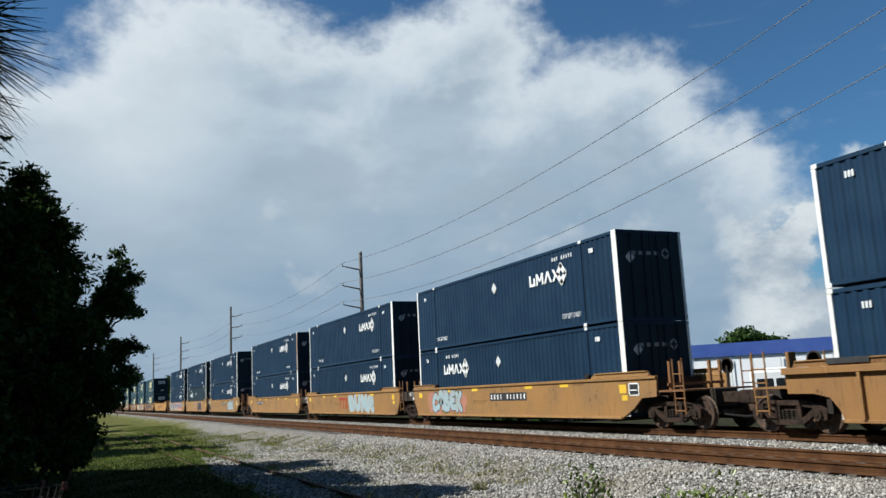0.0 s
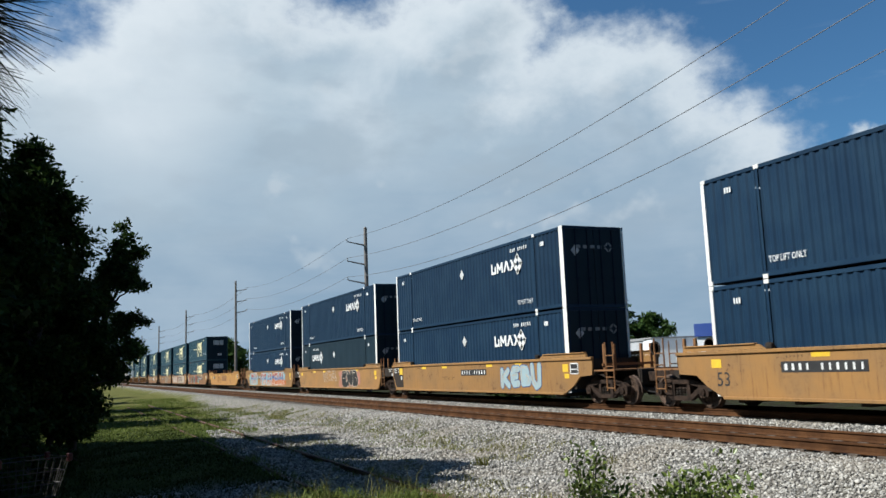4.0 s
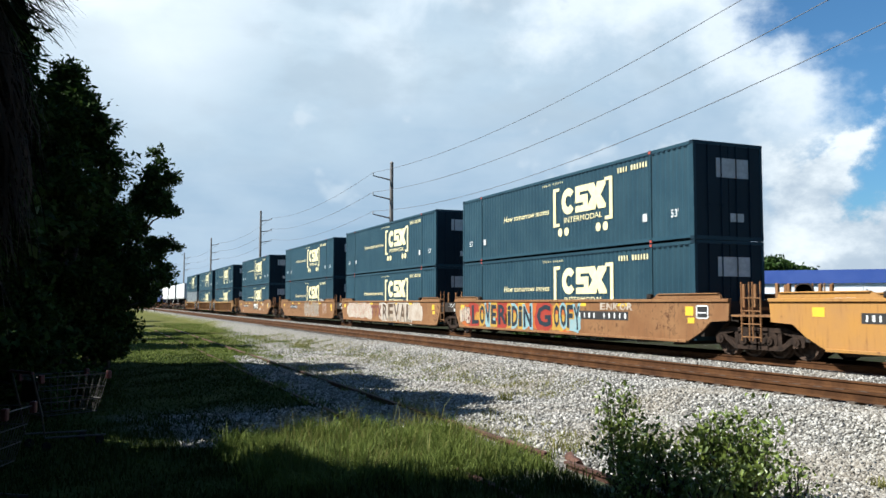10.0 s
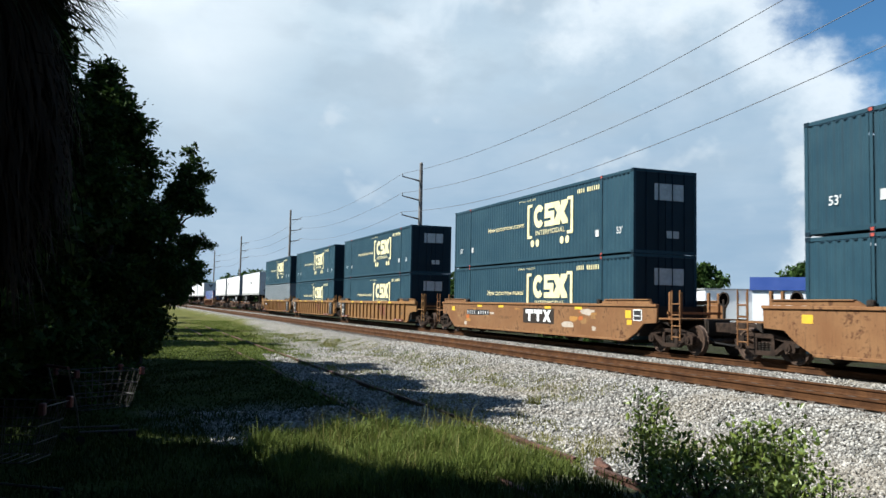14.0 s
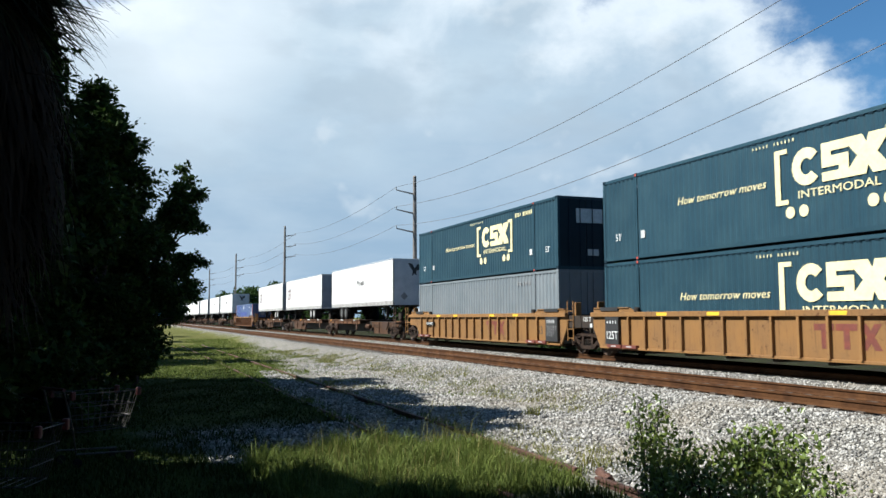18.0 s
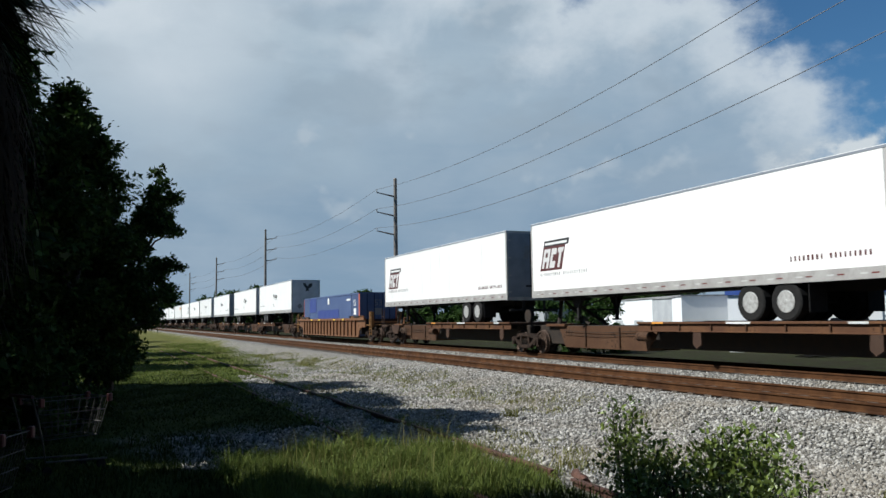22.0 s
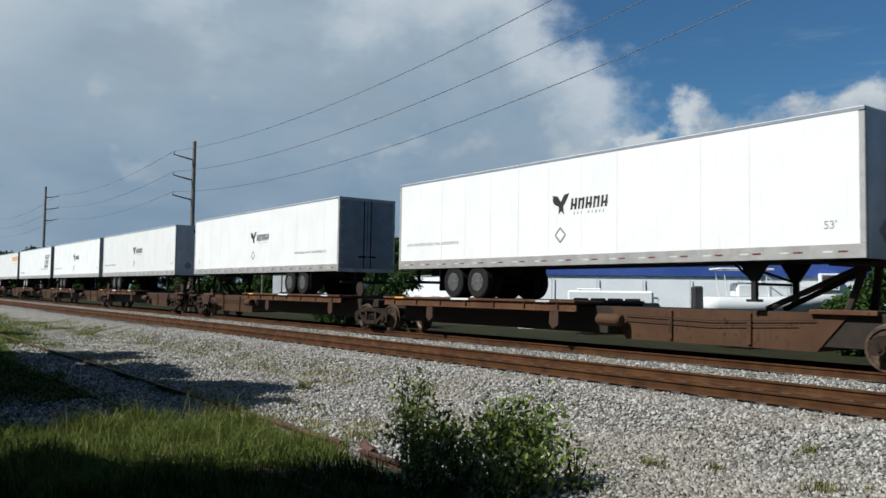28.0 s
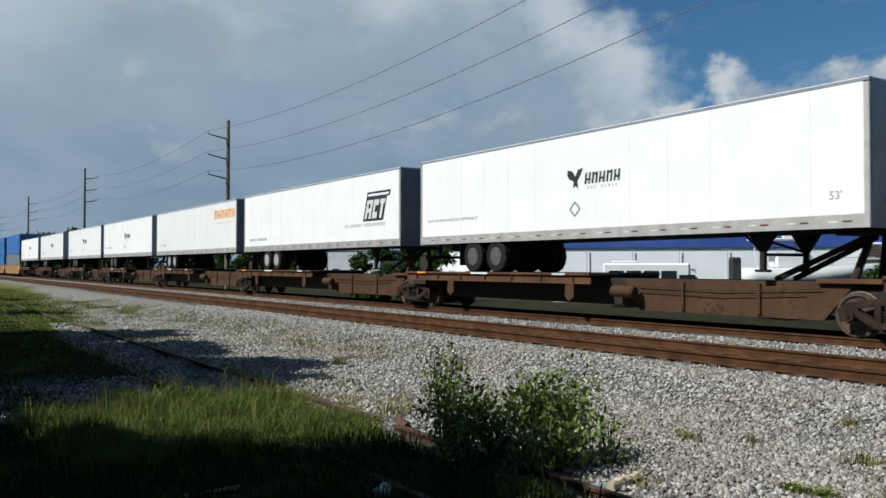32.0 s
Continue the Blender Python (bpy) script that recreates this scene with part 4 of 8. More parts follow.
def palm(x, y, crown_z, name_label, reach, fronds, skirt, seed, group="", wide=0.016):
    g = np.random.default_rng(seed)
    z0 = float(ground_height(x, y))
    ob = thing("palm_tree", name_label, "palm tree", group, at=(x, y, z0))
    h = crown_z - z0
    bm = bmesh.new()
    for k in range(12):
        rod(bm, (0, 0, -0.1 + (h + 0.1) * k / 12), (0, 0, -0.1 + (h + 0.1) * (k + 1) / 12), 0.17, 0.155, 10, False)
    part("trunk", bm, BARK, ob)
    if skirt > 60:
        bm = bmesh.new()
        rings = [(h - 2.9 + 0.29 * k, (0.26, 0.46, 0.58, 0.64, 0.66, 0.66, 0.62, 0.56, 0.46, 0.34, 0.20)[k]) for k in range(11)]
        lathe(bm, rings, "z", 14)
        for v in bm.verts:
            v.co += Vector(g.normal(size=3) * 0.03)
        part("thatch", bm, FROND_DEAD, ob, "packed dead fronds round the trunk")
        n = 5200                # dry leaf strips that hang over the thatch
        up = g.random(n) ** 0.8
        turn = 2 * math.pi * g.random(n)
        wide_at = np.interp(up, np.linspace(0, 1, 11), [r for _, r in rings]) * (0.9 + 0.5 * g.random(n))
        out = np.stack([np.cos(turn), np.sin(turn)], 1)
        ln = 0.35 + 0.75 * g.random(n)
        root = np.column_stack([out * wide_at[:, None], h - 2.9 + 2.9 * up + 0.1])
        swing = out * (0.32 * g.random((n, 1)) - 0.02) + 0.10 * g.normal(size=(n, 2))
        tip = root + np.column_stack([swing * ln[:, None], -ln * (0.75 + 0.25 * g.random(n))])
        mid = (root + tip) / 2 + np.column_stack([out * 0.06, np.zeros(n)])
        edge = np.column_stack([-out[:, 1], out[:, 0], np.zeros(n)]) * (0.006 + 0.010 * g.random((n, 1)))
        v = np.stack([root - edge, root + edge, mid + edge, mid - edge, tip], 1).reshape(-1, 3)
        i = np.arange(n)[:, None] * 5
        f = np.concatenate([i + [0, 1, 2], i + [0, 2, 3], i + [3, 2, 4]])
        tagged(part("skirt", raw_mesh("skirt", v, f, FROND_DEAD), FROND_DEAD, ob, "shaggy hanging strips of dry leaf"), kind="stuff")
    green = [raw_mesh("frond", *fan_frond(3.6, reach, 30, 0.35, seed + k, wide), FROND_GREEN) for k in range(3)]
    dead = [raw_mesh("dead_frond", *fan_frond(2.2, reach * 0.9, 22, 0.9, seed + 9 + k, 2 * wide), FROND_DEAD) for k in range(3)]
    for k in range(fronds):
        f = part("frond", green[k % 3], FROND_GREEN, ob)
        up = radians(-42 + 115 * (k / fronds))
        f.matrix_basis = Matrix.Translation((0, 0, h + 0.1)) @ Euler((0, -up, 2.4 * k + 0.3 * g.random())).to_matrix().to_4x4() @ Euler((0.4 * g.normal(), 0, 0)).to_matrix().to_4x4()
    for k in range(skirt):
        f = part("dead_frond", dead[k % 3], FROND_DEAD, ob, "dry brown hanging frond")
        down = radians(58 + 30 * g.random())
        f.matrix_basis = Matrix.Translation((0, 0, h - 0.05 - 1.7 * g.random() * (k / skirt))) @ Euler((0, down, 2.4 * k + 0.4 * g.random())).to_matrix().to_4x4()
    return ob


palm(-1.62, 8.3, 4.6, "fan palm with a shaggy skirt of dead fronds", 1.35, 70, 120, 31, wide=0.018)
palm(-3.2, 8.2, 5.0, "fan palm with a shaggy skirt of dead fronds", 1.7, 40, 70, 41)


def shrub(x, y, height, spread, leaves, label, seed, stems=9, size=0.05, mat=LEAF_BUSH, category="shrub"):
    g = np.random.default_rng(seed)
    z0 = float(ground_height(x, y))
    ob = thing("shrub", label, category, at=(x, y, z0))
    vs, fs = [], []
    for k in range(stems):
        bm = bmesh.new()
        t = 2 * math.pi * (k + 0.5 * g.random()) / stems
        hh = height * (0.55 + 0.45 * g.random())
        base = Vector((0.12 * spread * math.cos(t), 0.12 * spread * math.sin(t), -0.05))
        tip = Vector((spread * (0.3 + 0.7 * g.random()) * math.cos(t), spread * (0.3 + 0.7 * g.random()) * math.sin(t), hh))
        mid = base.lerp(tip, 0.5) + Vector((0, 0, 0.12 * hh))
        rod(bm, base, mid, 0.012, 0.009, 6, False)
        rod(bm, mid, tip, 0.009, 0.003, 6, False)
        part("stem", bm, BARK, ob)
        for _ in range(leaves // stems):
            u = 0.08 + 0.94 * g.random() ** 0.8
            p = (base.lerp(mid, u * 2) if u < 0.5 else mid.lerp(tip, u * 2 - 1)) + Vector(g.normal(size=3) * (0.075 + 0.09 * spread))
            a = Vector(g.normal(size=3) + np.array([0, 0, 0.7])).normalized()
            b = a.cross(Vector(g.normal(size=3))).normalized()
            nn = a.cross(b)
            s = size * (0.6 + 0.8 * g.random())
            k0 = len(vs)
            for q in (p, p + a * s * 0.5 + b * s * 0.42 + nn * s * 0.14, p + a * s * 1.2 + b * s * 0.36, p + a * s * 1.8 - nn * s * 0.2, p + a * s * 1.2 - b * s * 0.36, p + a * s * 0.5 - b * s * 0.42 + nn * s * 0.14):
                vs.append(tuple(q))
            fs += [(k0, k0 + 1, k0 + 2, k0 + 3), (k0, k0 + 3, k0 + 4, k0 + 5)]
    fol = part("foliage", raw_mesh("foliage", np.array(vs), np.array(fs), mat), mat, ob)
    tagged(fol, kind="stuff")
    return ob


LEAFY = "sunlit leafy green shrub on gravel beside the spur track"
SPRIG = "low sparse shrub sprouting from the gravel"
shrub(4.95, 7.35, 1.12, 0.17, 435, "tall thin shrub stem with sparse leaf clusters", 61, 5, 0.033)
shrub(4.96, 7.02, 0.72, 0.34, 1232, LEAFY, 64, 13, 0.034)
shrub(5.12, 6.66, 0.60, 0.28, 696, LEAFY, 68, 11, 0.033)
shrub(5.42, 6.46, 0.82, 0.26, 1015, LEAFY, 62, 10, 0.034)
shrub(5.72, 6.22, 0.90, 0.24, 870, LEAFY, 63, 9, 0.034)
shrub(5.46, 6.06, 0.50, 0.30, 696, LEAFY, 65, 12, 0.033)
shrub(5.05, 6.10, 0.40, 0.28, 551, SPRIG, 69, 10, 0.030)
shrub(5.96, 5.92, 0.40, 0.20, 261, SPRIG, 66, 8, 0.028)
shrub(4.66, 6.62, 0.44, 0.20, 290, SPRIG, 67, 7, 0.030)


def tufts(name, spots, per, height, lean, mat, label, seed, width=0.006):
    """Blades of grass in uneven tufts, each leaning its own way, as one sheet of stuff."""
    g = np.random.default_rng(seed)
    spots = np.asarray(spots, float)
    n, k = len(spots), len(spots) * per
    vigour = np.repeat(np.exp(0.42 * g.normal(size=n)).clip(0.4, 1.9), per)
    bend = 2 * math.pi * g.random(n)
    sway = np.repeat(np.stack([np.cos(bend), np.sin(bend)], 1) * (0.2 + 0.5 * g.random((n, 1))), per, 0)
    base = np.repeat(spots[:, :2], per, 0) + g.normal(size=(k, 2)) * np.repeat(spots[:, 2:3], per, 0)
    z = ground_height(base[:, 0], base[:, 1])
    h = height * vigour * (0.3 + 0.9 * g.random(k))
    t = 2 * math.pi * g.random(k)
    out = (np.stack([np.cos(t), np.sin(t)], 1) + sway) * (lean * h * (0.3 + g.random(k)))[:, None]
    u = 2 * math.pi * g.random(k)
    side = np.stack([np.cos(u), np.sin(u)], 1) * width * (0.6 + 0.8 * g.random((k, 1)))
    b = np.column_stack([base, z - 0.01])
    m = np.column_stack([base + out * 0.35, z + h * 0.65])
    tip = np.column_stack([base + out, z + h * (0.7 + 0.3 * g.random(k))])
    s3 = np.column_stack([side, np.zeros(k)])
    v = np.stack([b - s3, b + s3, m + s3 * 0.7, m - s3 * 0.7, tip], 1).reshape(-1, 3)
    i = np.arange(k)[:, None] * 5
    f = np.concatenate([i + [0, 1, 2], i + [0, 2, 3], i + [3, 2, 4]])
    ob = part(name, raw_mesh(name, v, f, mat), mat)
    return tagged(ob, label, "grass", kind="stuff")


def patchy(spots, keep):
    """Leaves the scattered tufts only where a slow ripple over the plan lets them stand."""
    x, y = spots[:, 0], spots[:, 1]
    w = np.sin(2.3 * x + 1.1 * y) + np.sin(3.7 * y - 1.9 * x + 1.0) + 0.7 * np.sin(5.3 * x + 4.1 * y + 2.0)
    return spots[w > keep]


def scatter(n, x0, x1, y0, y1, seed, r=0.12):
    g = np.random.default_rng(seed)
    return np.column_stack([x0 + (x1 - x0) * g.random(n), y0 + (y1 - y0) * g.random(n), np.full(n, r)])


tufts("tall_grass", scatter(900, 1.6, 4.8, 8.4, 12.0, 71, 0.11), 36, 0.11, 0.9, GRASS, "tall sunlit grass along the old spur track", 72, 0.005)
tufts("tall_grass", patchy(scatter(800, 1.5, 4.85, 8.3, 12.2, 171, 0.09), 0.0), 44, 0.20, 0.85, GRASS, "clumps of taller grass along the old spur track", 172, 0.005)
tufts("lawn_grass", scatter(620, -2.2, 1.9, 8.2, 14.5, 98, 0.16), 26, 0.085, 0.8, SHADED_GRASS, "uneven grass beneath the trees", 99, 0.007)
tufts("tall_grass", scatter(900, -1.2, 4.8, 3.4, 8.6, 73, 0.12), 26, 0.15, 0.8, SHADED_GRASS, "tall grass in the shade near the spur track", 74)
tufts("lawn_grass", scatter(1700, -3.0, 3.9, 14.5, 32.0, 75, 0.25), 22, 0.045, 1.0, SHADED_GRASS, "short green lawn grass under the trees", 76, 0.011)
tufts("lawn_grass", np.concatenate([scatter(1100, -1.5, 6.2, 28.0, 62.0, 77, 0.35), scatter(500, 5.0, 8.6, 40.0, 80.0, 177, 0.4)]), 22, 0.07, 0.9, GRASS, "short yellowish grass beside the gravel", 78, 0.016)
weeds = [(8.8, 16.8, 0.20), (8.6, 17.0, 0.18), (9.4, 24.7, 0.30), (9.2, 25.3, 0.32), (9.6, 23.9, 0.25), (8.66, 19.2, 0.14), (6.1, 5.66, 0.12), (7.6, 6.33, 0.08), (8.18, 5.9, 0.07), (7.92, 4.5, 0.09), (6.88, 3.62, 0.12), (5.7, 5.3, 0.09), (9.1, 12.8, 0.12), (8.5, 37.0, 0.4), (8.0, 33.0, 0.4), (8.8, 29.0, 0.35), (6.8, 28.0, 0.3), (6.0, 24.0, 0.25), (8.3, 26.5, 0.3), (7.9, 40.0, 0.5), (7.2, 44.0, 0.6), (6.6, 12.5, 0.1), (7.4, 14.6, 0.08), (6.3, 10.6, 0.10), (8.46, 4.28, 0.07), (9.3, 5.4, 0.08), (5.6, 9.4, 0.15), (5.7, 11.0, 0.15), (9.6, 4.4, 0.1), (6.9, 31.0, 0.5), (6.6, 35.0, 0.6), (6.4, 39.0, 0.7), (6.2, 47.0, 0.8), (7.4, 52.0, 0.9), (6.9, 9.3, 0.12), (6.3, 8.0, 0.14)]
tufts("weed_tufts", weeds, 90, 0.12, 0.8, DRY_GRASS, "yellow-green weed tufts growing in the gravel", 79, 0.006)
tufts("edge_weeds", patchy(scatter(420, 6.2, 9.4, 18.0, 42.0, 196, 0.2), 0.5), 26, 0.055, 1.5, GRASS, "low green weeds spread over the gravel", 197, 0.012)
tufts("edge_weeds", scatter(260, 4.9, 6.6, 8.8, 26.0, 91, 0.09), 12, 0.09, 0.9, DRY_GRASS, "thin dry weeds scattered along the gravel's edge", 92, 0.006)
tufts("tall_grass", scatter(120, 1.8, 4.9, 9.0, 12.2, 94, 0.08), 10, 0.30, 0.45, DRY_GRASS, "pale seeding grass standing above the rest", 95, 0.004)
tufts("edge_weeds", scatter(210, 7.9, 9.6, 15.0, 48.0, 96, 0.17), 40, 0.085, 1.3, DRY_GRASS, "dry weeds along the foot of the ballast", 97, 0.007)
tufts("edge_weeds", np.concatenate([scatter(200, 3.6, 3.95, 8.0, 45.0, 61, 0.06), scatter(170, 4.95, 5.3, 9.0, 45.0, 62, 0.06)]), 14, 0.13, 0.8, GRASS, "grass grown over the spur rails", 63, 0.006)
tufts("creeping_weed", [(6.70, 4.46, 0.05), (6.73, 4.34, 0.05), (6.75, 4.22, 0.05), (6.80, 4.14, 0.04)], 90, 0.06, 1.4, LEAF_BUSH, "creeping green weed on the gravel", 93, 0.012)


def stones(name, count, x0, x1, y0, y1, size, label, seed, near=True):
    """Loose broken stones, each a rough eight-sided lump, as one heap of stuff."""
    g = np.random.default_rng(seed)
    y = y0 + (y1 - y0) * g.random(count) ** (1.6 if near else 1.0)
    x = np.maximum(x0, np.minimum(8.4, x0 + 0.1 * np.maximum(0, y - 22.0))) if x1 < 11.5 else np.full(count, x0)
    x = x + (x1 - x) * g.random(count)
    prof = np.array([(9.2, -0.52), (9.9, -0.33), (10.45, -0.215), (14.0, -0.25), (20, -0.25)])
    z = np.maximum(ground_height(x, y), np.where((x > 9.2) & (x < 19.5), np.interp(x, prof[:, 0], prof[:, 1]), -9))
    unit = np.array([(1, 0, 0), (0, 1, 0), (-1, 0, 0), (0, -1, 0), (0, 0, 1), (0, 0, -1)], float)
    tri = np.array([(0, 1, 4), (1, 2, 4), (2, 3, 4), (3, 0, 4), (1, 0, 5), (2, 1, 5), (3, 2, 5), (0, 3, 5)])
    s = size * (0.5 + 0.9 * g.random((count, 1, 1)))
    v = unit[None] * s * (0.6 + 0.7 * g.random((count, 6, 3)))
    v = v + g.normal(size=(count, 6, 3)) * s * 0.25
    t = 2 * math.pi * g.random(count)
    c, sn = np.cos(t)[:, None], np.sin(t)[:, None]
    v = np.stack([v[..., 0] * c - v[..., 1] * sn, v[..., 0] * sn + v[..., 1] * c, v[..., 2] * 0.8], -1)
    v += np.stack([x, y, z + 0.3 * size], -1)[:, None]
    f = (tri[None] + 6 * np.arange(count)[:, None, None]).reshape(-1, 3)
    ob = part(name, raw_mesh(name, v.reshape(-1, 3), f, STONE), STONE)
    return tagged(ob, label, "gravel", kind="stuff")


stones("loose_ballast", 92000, 5.4, 11.25, 3.0, 34.0, 0.030, "pale broken stone beside the near track", 81)
stones("loose_ballast", 15000, 12.95, 16.15, 6.0, 60.0, 0.034, "pale broken stone between the two tracks", 82)
stones("loose_gravel", 9000, 3.7, 5.5, 11.8, 30.0, 0.030, "grey stones between the spur rails", 84)
stones("loose_gravel", 2800, 1.0, 3.6, 11.4, 15.0, 0.030, "grey stones on shaded bare ground", 83, False)


# ---------------------------------------------------------------- what stands past the tracks
def at_bearing(deg, dist):
    return dist * math.sin(radians(deg)), dist * math.cos(radians(deg))


def block(name, label, a, b, deep, top, wall, fascia=None, band=0.9):
    """A low building whose front runs from a to b, with a parapet, and a coloured band when it has one."""
    a, b = Vector((*a, 0)), Vector((*b, 0))
    ob = thing(name, label, "building")
    along = (b - a).normalized()
    ob.matrix_basis = Matrix.Translation((a.x, a.y, -1.25)) @ Matrix.Rotation(math.atan2(along.y, along.x), 4, "Z")
    ln, h = (b - a).length, top + 1.25
    bm = bmesh.new()
    box(bm, 0, ln, 0, deep, 0, h)
    part("wall", bm, wall, ob)
    bm = bmesh.new()
    box(bm, -0.1, ln + 0.1, -0.1, deep + 0.1, h, h + 0.12)
    part("roof", bm, ROOF_GREY, ob)
    if fascia:
        bm = bmesh.new()
        box(bm, -0.15, ln + 0.15, -0.15, deep, h - band, h + 0.14)
        part("fascia", bm, fascia, ob, "bright blue band along the roof edge")
    return ob, ln, h


def opening(parent, x, z0, z1, w, mat, name="window", surround=WALL_GREY):
    bm = bmesh.new()
    box(bm, x - w / 2 - 0.08, x + w / 2 + 0.08, -0.05, 0.02, z0 - 0.08, z1 + 0.08)
    fr = part(name, bm, surround, parent)
    bm = bmesh.new()
    box(bm, x - w / 2, x + w / 2, -0.07, 0.0, z0, z1)
    part("pane" if name == "window" else "leaf", bm, mat, fr)


shop, ln, h = block("commercial_building", "long white commercial building with a blue roof band", at_bearing(41.5, 62.5), at_bearing(69, 66), 18, 3.62, WALL_WHITE, WALL_BLUE, 0.78)
for k in (9.5, 24.5):
    opening(shop, k, 1.2, 2.5, 1.2, GLASS_DARK)
opening(shop, 13.8, 0.05, 2.3, 1.1, WALL_GREY, "door")
bm = bmesh.new()
box(bm, 21.0, 22.25, -0.85, -0.16, 3.2, 4.35, 0.03)
cooler = part("air_conditioner", bm, WALL_WHITE, shop, "boxy white air conditioner with a dark grille")
bm = bmesh.new()
for k in range(9):
    box(bm, 21.12, 22.13, -0.87, -0.845, 3.32 + 0.105 * k, 3.39 + 0.105 * k)
tagged(part("grille", bm, RUST_BROWN, cooler), kind="stuff")
for x in (21.1, 22.1):
    bm = bmesh.new()
    rod(bm, (x, -0.75, 3.2), (x, -0.2, 2.5), 0.03, seg=6)
    part("support_arm", bm, WALL_GREY, cooler)
for k in range(9):
    bm = bmesh.new()
    box(bm, 2.5 + 3.3 * k, 2.56 + 3.3 * k, -0.20, -0.155, 0.0, h - 0.9)
    part("downpipe", bm, WALL_GREY, shop)

shed, ln, h = block("warehouse", "plain white warehouse with roll-up doors", at_bearing(33.5, 95), at_bearing(38.6, 72), 5.0, 3.05, WALL_WHITE)
for k in range(3):
    opening(shed, 6.0 + 6.5 * k, 0.0, 2.2, 2.4, WALL_GREY, "door")
# The white shed's shaded side as a grey block: shade is in the colour.
shade_side, ln, h = block("warehouse", "shaded side wall of the white warehouse, drawn as a grey block", at_bearing(38.7, 72.3), at_bearing(41.2, 74), 6.0, 2.95, WALL_GREY)
far_shed, ln, h = block("low_building", "low pale building among trees", at_bearing(24.6, 104), at_bearing(29.5, 98), 8.0, 3.3, WALL_GREY)
for k in range(3):
    opening(far_shed, 1.6 + 2.6 * k, 1.2, 2.4, 1.0, GLASS_DARK)

FAR = "mature green tree behind the tracks"
for i, (deg, dist, low, top, spread, n) in enumerate([(33.2, 112, -0.3, 8.6, 3.6, 40), (36.2, 108, -0.3, 8.6, 4.8, 48), (38.6, 110, -0.3, 7.0, 3.4, 36), (44.8, 100, 0.2, 6.4, 3.2, 30), (46.6, 105, 0.2, 5.4, 2.4, 24), (22.8, 118, -0.3, 6.8, 3.6, 22), (20.0, 135, -0.3, 5.8, 4.2, 20), (17.2, 140, -0.3, 6.0, 3.6, 20), (24.6, 112, -0.3, 4.0, 2.6, 16), (9.6, 210, 0.0, 9.4, 5.5, 22), (8.0, 240, 0.0, 9.0, 6.0, 22), (4.5, 300, 0, 12.0, 8.0, 22), (6.2, 280, 0, 8.5, 7.0, 22), (13.0, 230, 0, 7.0, 7.0, 22)]):
    tx, ty = at_bearing(deg, dist)
    tree(tx, ty, low, top, spread, 10000, 0.34 if dist < 160 else 0.55, LEAF_FAR, FAR, 100 + i, n, group="trees past the tracks", clump=(0.8, 1.6) if dist < 160 else (1.6, 3.2), stem=0.28)
for i, (deg, dist, top, spread) in enumerate([(29.6, 62, 3.5, 2.4), (31.6, 60, 3.6, 2.7), (33.4, 62, 3.0, 2.2), (64.0, 44, 3.2, 1.8), (67.0, 40, 3.6, 2.0), (62.8, 43, 2.2, 1.0)]):
    tx, ty = at_bearing(deg, dist)
    tree(tx, ty, -1.0, top, spread, 5200, 0.16, LEAF_FAR, "rounded green bush behind the tracks", 130 + i, 16, "bush", "bush", "bushes past the tracks", (0.45, 0.95), 0.08)
for deg, dist, z in ((27.2, 108, 4.6), (28.2, 110, 4.9)):
    tx, ty = at_bearing(deg, dist)
    palm(tx, ty, z, "slender palm standing behind the low building", 2.7, 17, 4, int(deg * 10), "palms past the tracks", 0.055)


def minibus(deg, dist):
    """A white shuttle bus, nose to +x of its own space."""
    x, y = at_bearing(deg, dist)
    ob = thing("minibus", "white shuttle bus with dark side windows parked outside", "bus", at=(x, y, float(ground_height(x, y))))
    ob.rotation_euler = (0, 0, radians(-48))
    bm = bmesh.new()
    box(bm, -3.6, 1.9, -1.1, 1.1, 0.45, 2.85, 0.12)
    prism_pts = [(1.88, 0.45), (3.1, 0.45), (3.1, 1.35), (2.7, 1.5), (2.1, 2.35), (1.88, 2.4)]
    lo = [bm.verts.new((a, -1.0, b)) for a, b in prism_pts]
    hi = [bm.verts.new((a, 1.0, b)) for a, b in prism_pts]
    bm.faces.new(lo)
    bm.faces.new(list(reversed(hi)))
    for i in range(6):
        bm.faces.new((lo[i], hi[i], hi[(i + 1) % 6], lo[(i + 1) % 6]))
    bmesh.ops.recalc_face_normals(bm, faces=bm.faces)
    part("body", bm, VEHICLE_WHITE, ob)
    for k in range(4):
        bm = bmesh.new()
        box(bm, -3.2 + 1.1 * k, -2.25 + 1.1 * k, -1.13, -1.09, 1.45, 2.35, 0.03)
        part("side_window", bm, GLASS_DARK, ob)
    bm = bmesh.new()
    box(bm, 1.2, 2.2, -1.13, -0.99, 1.4, 2.1, 0.03)
    part("cab_window", bm, GLASS_DARK, ob)
    bm = bmesh.new()
    box(bm, -3.0, -1.4, -0.7, 0.7, 2.85, 3.0, 0.05)
    part("roof_unit", bm, VEHICLE_WHITE, ob)
    for wx in (-2.3, 2.3):
        for wy in (-0.95, 0.95):
            bm = bmesh.new()
            lathe(bm, [(-0.12, 0.25), (-0.12, 0.4), (0.12, 0.4), (0.12, 0.25)], "x", 16)
            for v in bm.verts:
                v.co = Vector((v.co.y + wx, v.co.x + wy, v.co.z + 0.4))
            part("wheel", bm, RUBBER, ob)


